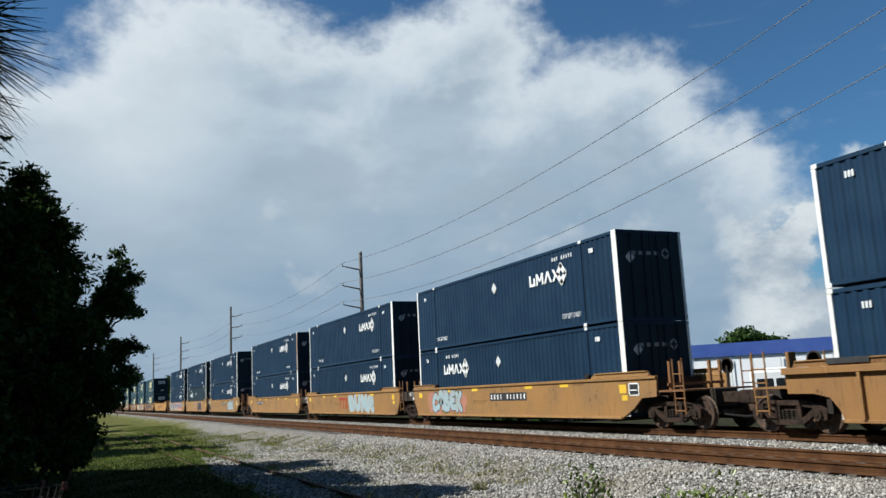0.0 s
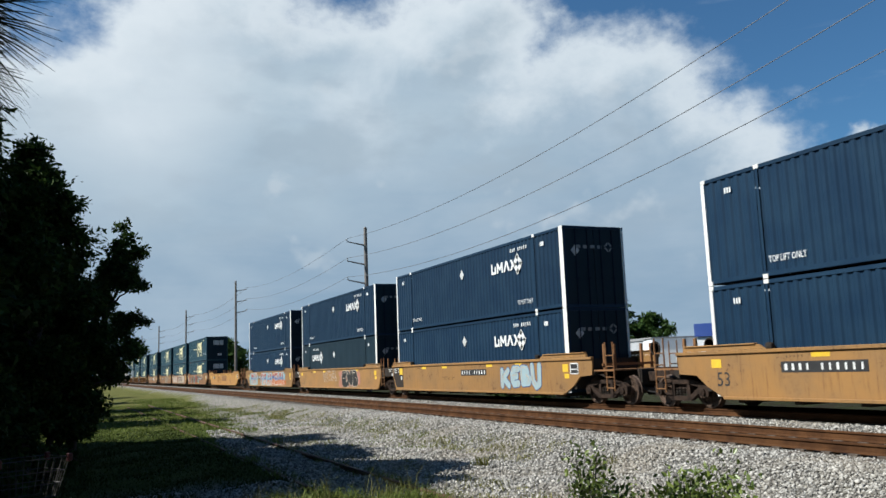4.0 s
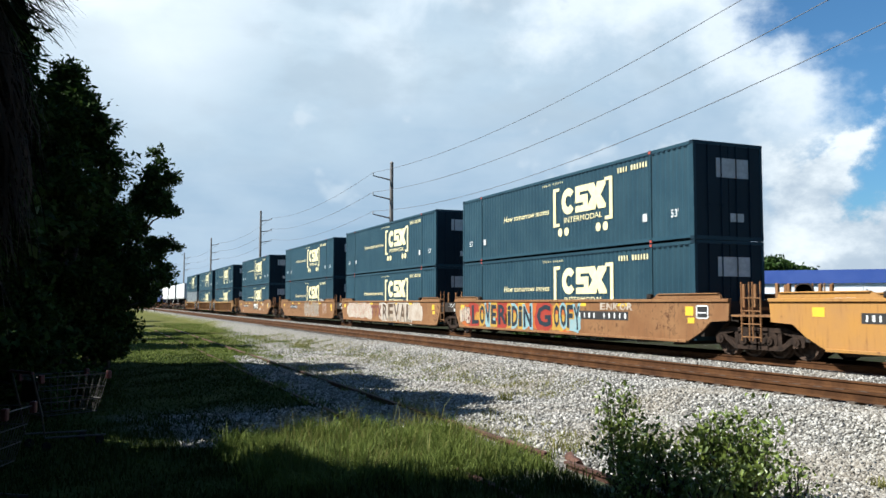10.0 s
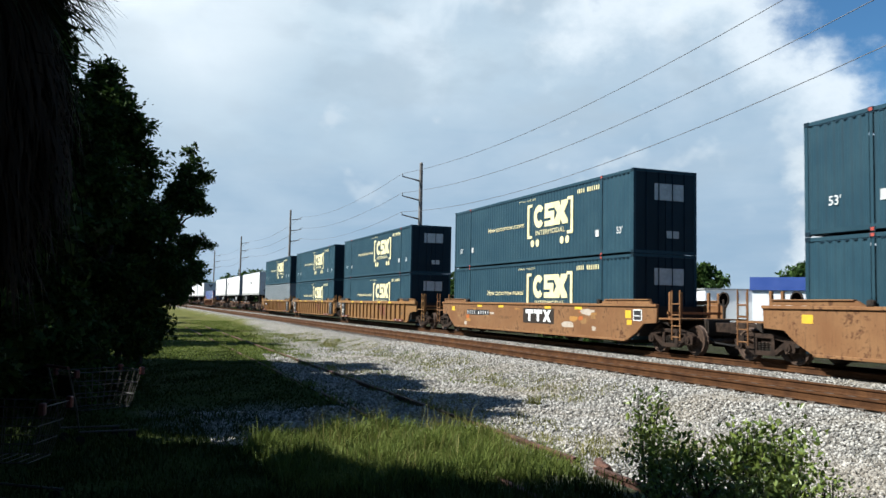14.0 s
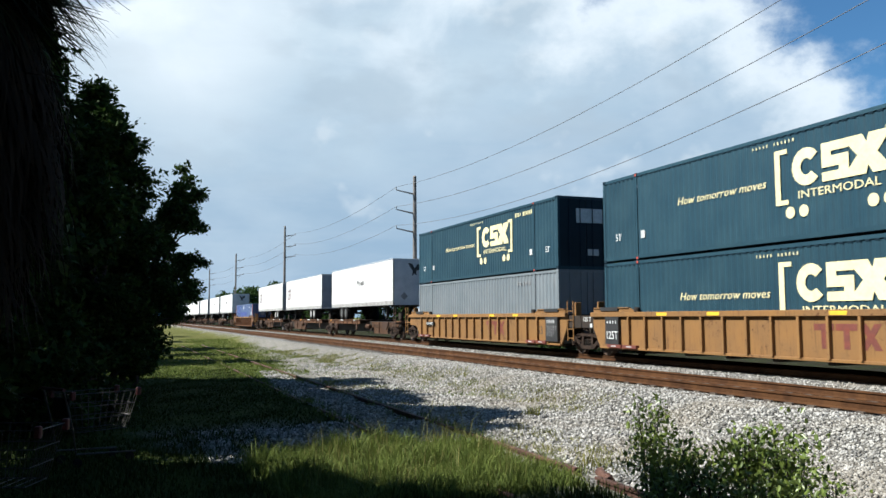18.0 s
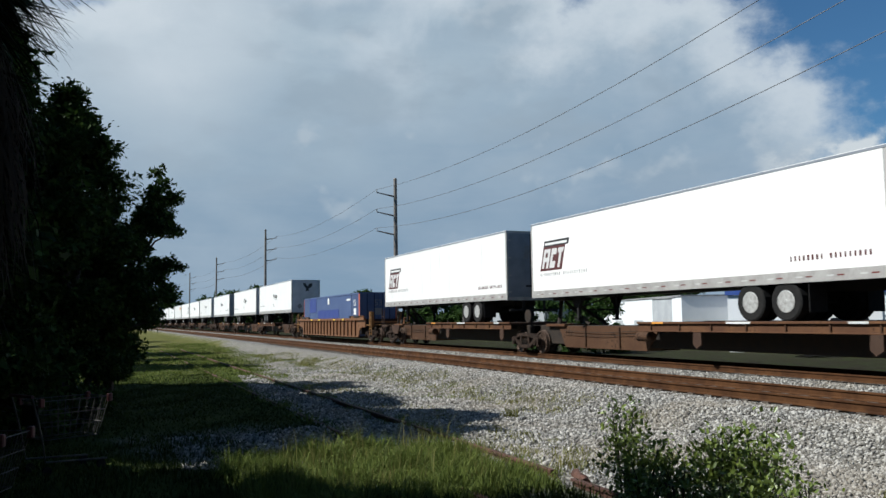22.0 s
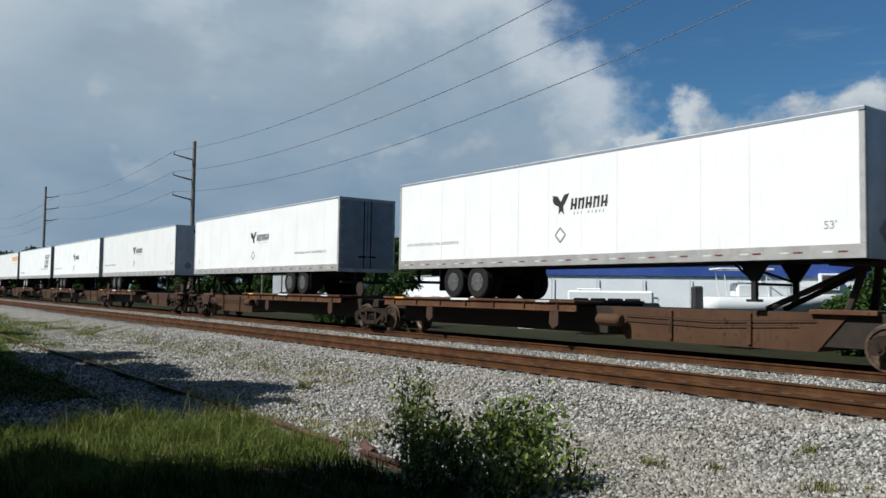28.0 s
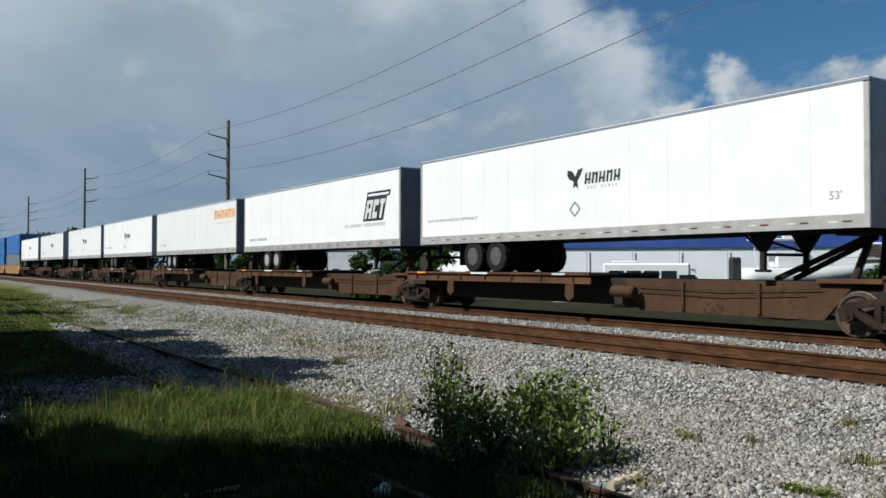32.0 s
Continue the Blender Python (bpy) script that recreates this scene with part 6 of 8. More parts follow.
def teal_container():
    ob = container_shell("dark teal shipping container with cream markings", TEAL, TEAL_DARK, TEAL, "stacked teal containers", 0.16, 0.25, 0.02, None)
    x = -1.297
    Y = y_from_left
    for d, s in ((8.36, 1), (12.02, -1)):       # square brackets
        bm = bmesh.new()
        a, b = Y(d - 0.09), Y(d + 0.09)
        box(bm, x - 0.002, x + 0.002, b, a, 0.98, 2.42)
        e = 0.26
        for z in (0.98, 2.30):
            box(bm, x - 0.003, x + 0.001, (b - e) if s > 0 else a, b if s > 0 else (a + e), z, z + 0.12)
        part("bracket", bm, MARK_CREAM, ob)
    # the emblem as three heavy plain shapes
    c = (Y(9.33), 1.86)
    arc = [radians(a) for a in np.linspace(40, 320, 15)]
    ring = [(c[0] - 0.47 * math.cos(t), c[1] + 0.48 * math.sin(t)) for t in arc] + [(c[0] - 0.19 * math.cos(t), c[1] + 0.21 * math.sin(t)) for t in reversed(arc)]
    ess = [(0, 0), (1, 0), (1, 0.64), (0.36, 0.64), (0.36, 0.76), (1, 0.76), (1, 1), (0, 1), (0, 0.36), (0.64, 0.36), (0.64, 0.24), (0, 0.24)]
    cross = [(0, 0), (0.46, 0), (0.52, 0.22), (0.62, 0), (1, 0), (1, 0.14), (0.74, 0.5), (1, 0.86), (1, 1), (0.56, 1), (0.5, 0.78), (0.40, 1), (0, 1), (0, 0.86), (0.27, 0.5), (0, 0.14)]
    part("emblem_shape", prism(bmesh.new(), ring, x - 0.002, x + 0.002), MARK_CREAM, ob)
    part("emblem_shape", prism(bmesh.new(), [(Y(9.82 + 0.80 * u), 1.39 + 0.94 * v) for u, v in ess], x - 0.003, x + 0.002), MARK_CREAM, ob)
    part("emblem_shape", prism(bmesh.new(), [(Y(10.56 + 1.16 * u), 1.39 + 0.94 * v) for u, v in cross], x - 0.004, x + 0.002), MARK_CREAM, ob)
    lettering("line_of_business", "INTERMODAL", 0.21, MARK_CREAM, ob, (x, Y(10.25), 1.17), width=2.45)
    discs(ob, [(Y(d), 0.76) for d in (8.75, 9.2, 11.25, 11.68)], 0.155, MARK_CREAM)
    lettering("slogan", "How tomorrow moves", 0.24, MARK_CREAM, ob, (x, Y(6.05), 1.62), shear=0.25, width=3.75)
    bars(ob, "serial_marking", Y(12.45), 2.52, 11, 0.17, 0.15, MARK_CREAM)
    bars(ob, "notice_marking", Y(7.5), 2.62, 12, 0.08, 0.13, MARK_CREAM)
    for d in (0.95, 15.3):
        lettering("length_mark", "53'", 0.24, MARK_WHITE, ob, (x, Y(d), 0.82))
    for d in (2.35, 13.85):
        bm = bmesh.new()
        box(bm, x - 0.002, x + 0.002, Y(d + 0.11), Y(d - 0.11), 0.70, 0.95)
        part("label", bm, PLACARD, ob)
    for z0, z1, a, b in ((1.85, 2.42, -0.45, 0.75), (0.55, 0.80, 0.05, 0.55)):
        bm = bmesh.new()
        box(bm, a, b, -HALF + 0.004, -HALF + 0.010, z0, z1)
        part("end_placard", bm, PLACARD, ob)
    for y in (-6.06, 6.06):
        for z in (0.0, TALL - 0.12):
            bm = bmesh.new()
            box(bm, -1.309, -1.303, y - 0.05, y + 0.05, z + 0.02, z + 0.10)
            part("red_corner_mark", bm, MARK_RED, ob)
    bm = bmesh.new()            # the row of slots below the top rail
    for k in range(62):
        y = -HALF + 0.3 + 0.25 * k
        box(bm, -1.2985, -1.295, y, y + 0.13, TALL - 0.15, TALL - 0.115)
    tagged(part("vent_strip", bm, TEAL_DARK, ob), kind="stuff")
    return ob


def grey_container():
    ob = container_shell("plain grey corrugated shipping container", GREY_PAINT, GREY_PAINT, GREY_PAINT, "", 0.16, 0.30, 0.04)
    bars(ob, "serial_marking", y_from_left(12.6), 2.45, 9, 0.15, 0.14, MARK_GREY)
    return ob


def royal_container():
    ob = container_shell("faded blue shipping container with orange corner posts", ROYAL, NAVY_DARK, ORANGE_POST, "", 0.24)
    Y = y_from_left
    for d0, d1, z0, z1, mat in ((2.14, 4.3, 1.68, 2.78, ROYAL_DEEP), (4.8, 11.0, 1.20, 1.84, ROYAL_DEEP), (7.8, 8.3, 2.25, 2.7, MARK_WHITE), (14.75, 15.3, 1.42, 1.85, MARK_WHITE), (13.0, 13.9, 2.40, 2.52, MARK_WHITE)):
        bm = bmesh.new()
        box(bm, -1.299, -1.295, Y(d1), Y(d0), z0, z1)
        part("patch", bm, mat, ob)
    lettering("length_mark", "53", 0.42, MARK_WHITE, ob, (-1.297, Y(15.0), 2.18))
    # End copies of the white side marks, greyed to carry the end's shade.
    lettering("length_mark", "53", 0.42, MARK_GREY, ob, (0.0, -HALF + 0.008, 2.18), "end")
    bm = bmesh.new()
    box(bm, -0.25, 0.25, -HALF + 0.004, -HALF + 0.010, 1.4, 1.85)
    part("label", bm, MARK_GREY, ob)
    return ob


def plain_container(paint, label):
    ob = container_shell(label, paint, NAVY_DARK, paint, "far containers at the train's end", 0.16)
    bars(ob, "serial_marking", y_from_left(12.4), 2.45, 9, 0.16, 0.15, MARK_WHITE)
    return ob


# ---------------------------------------------------------------- running gear
WHEELS_A, WHEELS_B = [], []
WHEEL_R = 0.46


def wheelset(parent, y, store):
    bm = bmesh.new()
    for s in (-1, 1):
        lathe(bm, [(s * 0.68, 0.10), (s * 0.69, 0.36), (s * 0.66, 0.40), (s * 0.66, 0.485), (s * 0.69, 0.485), (s * 0.70, WHEEL_R), (s * 0.80, WHEEL_R - 0.012), (s * 0.80, 0.39), (s * 0.765, 0.37), (s * 0.74, 0.15), (s * 0.84, 0.13), (s * 0.84, 0.09)], "x", 22)
    rod(bm, (-0.95, 0, 0), (0.95, 0, 0), 0.075, seg=10)
    for s in (-1, 1):
        for k in range(5):
            t = 2 * math.pi * k / 5
            rod(bm, (s * 0.765, 0.27 * math.cos(t), 0.27 * math.sin(t)), (s * 0.78, 0.27 * math.cos(t), 0.27 * math.sin(t)), 0.045, seg=6)
    w = part("wheelset", bm, WHEEL_STEEL, parent, "worn steel wheels on an axle")
    w.location = (0, y, WHEEL_R)
    store.append(w)
    return w


def truck(parent, y, base=0.89):
    """A two-axle freight truck: side frames, bolster, springs, bearings and two wheelsets."""
    bm = bmesh.new()
    box(bm, -1.0, 1.0, -0.22, 0.22, 0.50, 0.78, 0.03)
    rod(bm, (0, 0, 0.75), (0, 0, 0.92), 0.20, seg=12)
    bogie = part("truck", bm, TRUCK_STEEL, parent, "dusty cast-steel freight truck")
    bogie.location = (0, y, 0)
    for s in (-1, 1):
        bm = bmesh.new()
        x0, x1 = (0.93, 1.09) if s > 0 else (-1.09, -0.93)
        prism(bm, [(-0.45, 0.68), (0.45, 0.68), (0.45, 0.80), (-0.45, 0.80)], x0, x1)
        prism(bm, [(-0.42, 0.22), (0.42, 0.22), (0.40, 0.34), (-0.40, 0.34)], x0, x1)
        for e in (-1, 1):
            prism(bm, [(e * 0.44, 0.66), (e * 0.96, 0.56), (e * 1.14, 0.58), (e * 0.98, 0.70), (e * 0.44, 0.80)], x0 + 0.004, x1 - 0.004)
            prism(bm, [(e * 1.14, 0.60), (e * 1.10, 0.34), (e * 0.99, 0.34), (e * 0.95, 0.60)], x0 + 0.008, x1 - 0.008)
            prism(bm, [(e * 0.40, 0.22), (e * 0.84, 0.50), (e * 0.90, 0.62), (e * 0.74, 0.60), (e * 0.36, 0.35)], x0 + 0.006, x1 - 0.006)
            prism(bm, [(e * 0.26, 0.30), (e * 0.40, 0.30), (e * 0.38, 0.70), (e * 0.26, 0.70)], x0 + 0.010, x1 - 0.010)
        fr = part("side_frame", bm, TRUCK_STEEL, bogie)
        bm = bmesh.new()
        for yy in (-0.20, -0.07, 0.07, 0.20):
            for k in range(5):
                rod(bm, (s * 1.01, yy, 0.34 + 0.05 * k), (s * 1.01, yy, 0.365 + 0.05 * k), 0.055, seg=7)
        part("spring_group", bm, CAR_DARK, bogie)
        for yy in (-base, base):
            bm = bmesh.new()
            rod(bm, (s * 0.95, yy, WHEEL_R), (s * 1.14, yy, WHEEL_R), 0.125, 0.115, 12)
            rod(bm, (s * 1.14, yy, WHEEL_R), (s * 1.16, yy, WHEEL_R), 0.05, seg=8)
            part("bearing_cap", bm, TRUCK_STEEL, bogie)
    bm = bmesh.new()
    for yy in (-0.40, 0.40):
        rod(bm, (-0.9, yy, 0.40), (0.9, yy, 0.40), 0.05, seg=6)
        for s in (-1, 1):
            box(bm, s * 0.74 - 0.05, s * 0.74 + 0.05, yy - 0.06, yy + 0.06, 0.28, 0.56)
    part("brake_beam", bm, CAR_DARK, bogie)
    wheelset(bogie, -base, WHEELS_A)
    wheelset(bogie, base, WHEELS_B)
    return bogie


def coupler(parent, y, way):
    bm = bmesh.new()
    box(bm, -0.16, 0.16, min(y, y + way * 1.2), max(y, y + way * 1.2), 0.72, 1.02, 0.02)
    box(bm, -0.20, 0.20, min(y + way * 1.2, y + way * 1.62), max(y + way * 1.2, y + way * 1.62), 0.68, 1.06, 0.04)
    part("coupler", bm, TRUCK_STEEL, parent)
    bm = bmesh.new()
    pts = [Vector((-0.45, y + way * 0.3, 0.8)), Vector((-0.45, y + way * 0.9, 0.42)), Vector((-0.35, y + way * 1.6, 0.36))]
    for a, b in zip(pts, pts[1:]):
        rod(bm, a, b, 0.03, seg=6)
    part("air_hose", bm, RUBBER, parent)


def ladder(parent, x, y, z0, z1, mat, wide=0.40):
    bm = bmesh.new()
    for s in (-1, 1):
        rod(bm, (x, y + s * wide / 2, z0), (x, y + s * wide / 2, z1), 0.024, seg=6)
    k = z0 + 0.1
    while k < z1 - 0.3:
        rod(bm, (x, y - wide / 2, k), (x, y + wide / 2, k), 0.018, seg=6)
        k += 0.34
    return part("ladder", bm, mat, parent)


# ---------------------------------------------------------------- well cars
def well_car(paint, label, right_end, left_end, ribs=False, group="well cars", bright=MARK_YELLOW, plate_mat=None):
    """One well of a car; each end is either a joint ("J") or a coupler ("C")."""
    ob = thing("well_car", label, "rail car", group)
    grime = OCHRE_RUST if not ribs else OCHRE_AGED
    for s in (-1, 1):
        x0, x1 = (-1.36, -1.30) if s < 0 else (1.30, 1.36)

        def end(way, kind):
            if kind == "C" and ribs:
                return [(way * 7.95, 0.33), (way * 8.05, 0.60), (way * 8.28, 0.86), (way * 8.70, 0.95), (way * 9.45, 0.96), (way * 9.50, 1.52)]
            if kind == "C":
                return [(way * 7.75, 0.33), (way * 8.35, 0.62), (way * 8.75, 0.92), (way * 9.45, 0.96), (way * 9.50, 1.52)]
            return [(way * 8.30, 0.33), (way * 8.42, 0.45), (way * 8.75, 0.98), (way * 8.80, 1.52)]

        r, l = end(-1, right_end), end(1, left_end)
        outline = r + list(reversed(l))
        part("side_sill", prism(bmesh.new(), outline, x0, x1), paint, ob)
        bm = bmesh.new()
        xo = x0 - 0.05 if s < 0 else x1 - 0.07
        if ribs:
            xo = x0 - 0.11 if s < 0 else x1 - 0.02
        box(bm, xo, xo + (0.13 if ribs else 0.12), r[-1][0], l[-1][0], 1.40 if ribs else 1.47, 1.56, 0.01)
        part("top_chord", bm, paint, ob)
        xo = x0 - 0.05 if s < 0 else x1 - 0.07
        bm = bmesh.new()
        box(bm, xo, xo + 0.12, r[0][0] - 0.0, l[0][0], 0.30, 0.38, 0.01)
        part("bottom_chord", bm, paint, ob)
        for way in (-1, 1):
            xa, xb = (x0 - 0.07, x0 + 0.05) if s < 0 else (x1 - 0.05, x1 + 0.07)
            far = 8.72 if (right_end if way < 0 else left_end) == "J" else 9.2
            bm = prism(bmesh.new(), [(way * 6.22, 1.565), (way * far, 1.565), (way * (far - 0.06), 1.68), (way * 6.45, 1.69)], xa + 0.04, xb)
            box(bm, xa, xb, min(way * 6.5, way * (far - 0.08)), max(way * 6.5, way * (far - 0.08)), 1.682, 1.72, 0.008)
            part("guide_flange", bm, paint, ob)
            bm = bmesh.new()
            box(bm, xa, xb, way * 6.06 - 0.10, way * 6.06 + 0.10, 1.56, 1.70, 0.02)
            rod(bm, (xa - 0.01, way * 6.06, 1.66), (xb, way * 6.06, 1.66), 0.06, seg=8)
            part("container_guide", bm, CAR_DARK, ob)
            if ribs:
                bm = bmesh.new()
                box(bm, xa - 0.008, xb + 0.008, min(way * 7.1, way * 8.2), max(way * 7.1, way * 8.2), 1.60, 1.73)
                part("black_pad", bm, MARK_BLACK, ob)
        if ribs:
            rib = mesh_of("stiffener", box(bmesh.new(), x0 - 0.10 if s < 0 else x1, x0 if s < 0 else x1 + 0.10, -0.04, 0.04, 0.38, 1.41), paint)
            for k in range(17):
                q = part("stiffener", rib, paint, ob)
                q.location = (0, -7.4 + 14.8 * k / 16, 0)
        for y in (-4.6, -2.2, 2.2, 4.6):
            bm = bmesh.new()
            xx = (x0 - 0.002 if s < 0 else x1 + 0.002) + (s * 0.111 if ribs else 0)
            zz = 1.43 if ribs else 1.33
            box(bm, xx - 0.003, xx + 0.003, y - 0.26, y + 0.26, zz, zz + 0.10)
            part("reflector", bm, bright, ob)
    beam = mesh_of("floor_beam", box(bmesh.new(), -1.3, 1.3, -0.12, 0.12, 0.22, 0.34), CAR_DARK)
    for k in range(9):
        part("floor_beam", beam, CAR_DARK, ob).location = (0, -7.2 + 1.8 * k, 0)
    for way, kind in ((-1, right_end), (1, left_end)):
        e = 9.5 if kind == "C" else 8.8
        bm = bmesh.new()
        box(bm, -1.30, 1.30, min(way * 8.28, way * 8.42), max(way * 8.28, way * 8.42), 0.5, 1.5)
        part("bulkhead", bm, CAR_DARK, ob)
        bm = bmesh.new()
        box(bm, -0.42, 0.42, min(way * 8.3, way * (e + (1.3 if kind == "C" else 0.9))), max(way * 8.3, way * (e + (1.3 if kind == "C" else 0.9))), 0.62, 1.12, 0.02)
        box(bm, -1.28, 1.28, min(way * (e - 0.7), way * e), max(way * (e - 0.7), way * e), 0.98, 1.10)
        part("end_sill", bm, CAR_DARK, ob)
        yy = way * (e + 0.12)
        pw = 0.13 if ribs else 0.04
        for xx in ((-0.95, 0.95) if ribs else (-0.95, -0.55, 0.55, 0.95)):
            bm = bmesh.new()
            box(bm, xx - pw, xx + pw, yy - 0.05, yy + 0.05, 0.95, 1.95, 0.01)
            part("end_post", bm, grime, ob)
        bm = bmesh.new()
        box(bm, -1.05, 1.05, yy - 0.035, yy + 0.035, 1.25, 1.33)
        part("cross_rail", bm, grime, ob)
        if kind == "C":
            coupler(ob, way * 10.25, way)
            bm = bmesh.new()
            box(bm, -1.3, 1.3, min(way * 9.5, way * 10.6), max(way * 9.5, way * 10.6), 1.08, 1.13)
            part("end_platform", bm, grime, ob)
            ladder(ob, -1.28, way * 10.35, 0.45, 2.0, grime)
            ladder(ob, 1.28, way * 10.35, 0.45, 2.0, grime)
            bm = bmesh.new()
            lathe(bm, [(-0.02, 0.24), (0.02, 0.24), (0.02, 0.20), (-0.02, 0.20)], "x", 14, (0.6, way * 10.3, 1.75))
            rod(bm, (0.6, way * 10.3, 1.1), (0.6, way * 10.3, 1.75), 0.05, seg=6)
            part("hand_brake", bm, CAR_DARK, ob)
        else:
            if way < 0:
                ladder(ob, -1.33, way * 9.0, 0.5, 2.0, grime, 0.42)
            bm = bmesh.new()
            box(bm, -1.30, -1.26, min(way * 8.85, way * 9.7), max(way * 8.85, way * 9.7), 1.0, 1.45)
            cap = part("joint_plate", bm, CAR_DARK, ob)
            if way > 0:
                lettering("axle_rating", "125 T", 0.17, MARK_WHITE, ob, (-1.304, way * 9.3, 1.30), width=0.52)
                bm = bmesh.new()
                box(bm, -1.306, -1.299, 8.95, 9.10, 1.02, 1.16)
                part("white_label", bm, PLACARD, ob)
    if not ribs:                # labels and data on the side that the sun strikes
        for d, z0, z1, w, mat in ((15.95, 1.08, 1.34, 0.34, bright), (16.02, 0.86, 1.02, 0.28, bright), (0.12, 1.12, 1.34, 0.36, bright)):
            bm = bmesh.new()
            box(bm, -1.366, -1.360, HALF - d - w / 2, HALF - d + w / 2, z0, z1)
            part("end_label", bm, mat, ob)
        if right_end == "C":
            bm = bmesh.new()
            box(bm, -1.367, -1.360, HALF - 16.75, HALF - 16.25, 1.0, 1.38)
            sign = part("inspection_panel", bm, MARK_BLACK, ob, "black inspection panel framed in white")
            bm = bmesh.new()
            for y0, y1, za, zb in ((16.25, 16.29, 1.0, 1.38), (16.71, 16.75, 1.0, 1.38), (16.25, 16.75, 1.34, 1.38), (16.25, 16.75, 1.0, 1.03), (16.32, 16.66, 1.15, 1.18)):
                box(bm, -1.369, -1.366, HALF - y1, HALF - y0, za, zb)
            part("panel_frame", bm, MARK_WHITE, sign)
        for d, z, n in ((5.7, 0.93, 12), (5.8, 0.86, 9), (12.4, 1.40, 14), (2.5, 1.36, 5)):
            bars(ob, "data_marking", HALF - d, z, n, 0.05, 0.11, CAR_DARK, -1.3625)
    truck(ob, -9.77)
    if left_end == "C":
        truck(ob, 9.77)
    return ob


def stencil(ob, words, d, z, h, mat=MARK_BLACK, width=None, name="stencil"):
    return lettering(name, words, h, mat, ob, (-1.3625, HALF - d, z), width=width)


def dark_plate(ob, d0, d1, z0, z1, n):
    """A black reporting plate whose characters are plain bars."""
    bm = bmesh.new()
    box(bm, -1.364, -1.360, HALF - d1, HALF - d0, z0, z1)
    pl = part("number_plate", bm, MARK_BLACK, ob)
    bars(pl, "plate_marking", HALF - d0 - 0.15, (z0 + z1) / 2, n, (z1 - z0) * 0.6, (d1 - d0 - 0.3) / (n - 1), MARK_WHITE, -1.367)


def blob(y, z, w, h, g, n=16, rough=0.12):
    ts = np.linspace(0, 2 * math.pi, n, endpoint=False)
    r = 1 + rough * g.normal(size=n)
    return [(y + w / 2 * a * math.copysign(abs(math.cos(t)) ** 0.6, math.cos(t)), z + h / 2 * a * math.copysign(abs(math.sin(t)) ** 0.6, math.sin(t))) for t, a in zip(ts, r)]


def heavy_marks(ob, d0, d1, z0, z1, n, mat, slant=0.0):
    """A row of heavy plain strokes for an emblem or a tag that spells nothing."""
    w = (d1 - d0) / n
    for k in range(n):
        y = HALF - d0 - w * (k + 0.5)
        bm = bmesh.new()
        if k == n - 1:
            for e in (1, -1):
                prism(bm, [(y + e * w * 0.46, z0), (y + e * w * 0.16, z0), (y - e * w * 0.46, z1), (y - e * w * 0.16, z1)], -1.3645 - 0.0005 * e, -1.360)
        else:
            prism(bm, [(y + w * 0.13 + slant, z0), (y - w * 0.13 + slant, z0), (y - w * 0.13 - slant, z1), (y + w * 0.13 - slant, z1)], -1.3645, -1.360)
            box(bm, -1.3655, -1.361, y - w * 0.46, y + w * 0.46, z1 - 0.16, z1)
        part("painted_mark", bm, mat, ob)


def glyph(ch, grow, w, h):
    """A fat letter of the built-in font, w wide and h high, about its own middle."""
    cu = bpy.data.curves.new("painted_letter", "FONT")
    cu.body, cu.size, cu.offset, cu.extrude = ch, 1.0, grow, 0.001
    cu.align_x, cu.resolution_u = "CENTER", 2
    tmp = bpy.data.objects.new("painted_letter", cu)
    me = bpy.data.meshes.new_from_object(tmp)
    bpy.data.objects.remove(tmp)
    bpy.data.curves.remove(cu)
    co = np.empty(len(me.vertices) * 3, np.float32)
    me.vertices.foreach_get("co", co)
    co = co.reshape(-1, 3)
    lo, hi = co.min(0), co.max(0)
    mid = (lo + hi) / 2
    out = np.stack([-co[:, 2], -(co[:, 0] - mid[0]) * w / (hi[0] - lo[0]), (co[:, 1] - mid[1]) * h / (hi[1] - lo[1])], 1)
    me.vertices.foreach_set("co", out.astype(np.float32).ravel())
    me.update()
    return me


def painted_word(ob, letters, d0, width, z0, z1, mats, edges=(LETTER_WHITE,), bands=(), halo=0.07, lift=0.0):
    """A word in fat sprayed letters: an edge, and a face in one colour or in level bands (material, from, to)."""
    share = [0.5 if ch in "Ii" else 1.0 for ch in letters]
    unit, d, h = width / sum(share), d0, z1 - z0
    g = np.random.default_rng(int(d0 * 100) + len(letters))
    for k, (ch, sh) in enumerate(zip(letters, share)):
        w = unit * sh
        at = (-1.369 - lift - 0.0004 * (k % 2), HALF - d - w / 2, (z0 + z1) / 2 + 0.03 * h * g.normal())
        d += w
        tilt = 0.05 * g.normal()
        edge_mat = edges[k % len(edges)]
        me = glyph(ch, 0.055, w * 0.86 + 2 * halo, h + 2 * halo)
        me.materials.clear()
        me.materials.append(edge_mat)
        edge = part("letter_edge", me, edge_mat, ob)
        edge.location, edge.rotation_euler = at, (tilt, 0, 0)
        face = glyph(ch, 0.030, w * 0.86, h * 0.96)
        for mat, v0, v1 in bands or ((mats[k % len(mats)], 0.0, 1.0),):
            bm = bmesh.new()
            bm.from_mesh(face)
            for v, no in ((v0, 1), (v1, -1)):
                if 0.0 < v < 1.0:
                    bmesh.ops.bisect_plane(bm, geom=bm.verts[:] + bm.edges[:] + bm.faces[:], plane_co=(0, 0, (v - 0.5) * h), plane_no=(0, 0, no), clear_inner=True)
            q = part("letter_face", bm, mat, edge)
            q.location = (-0.004, 0, 0)
        bpy.data.meshes.remove(face)


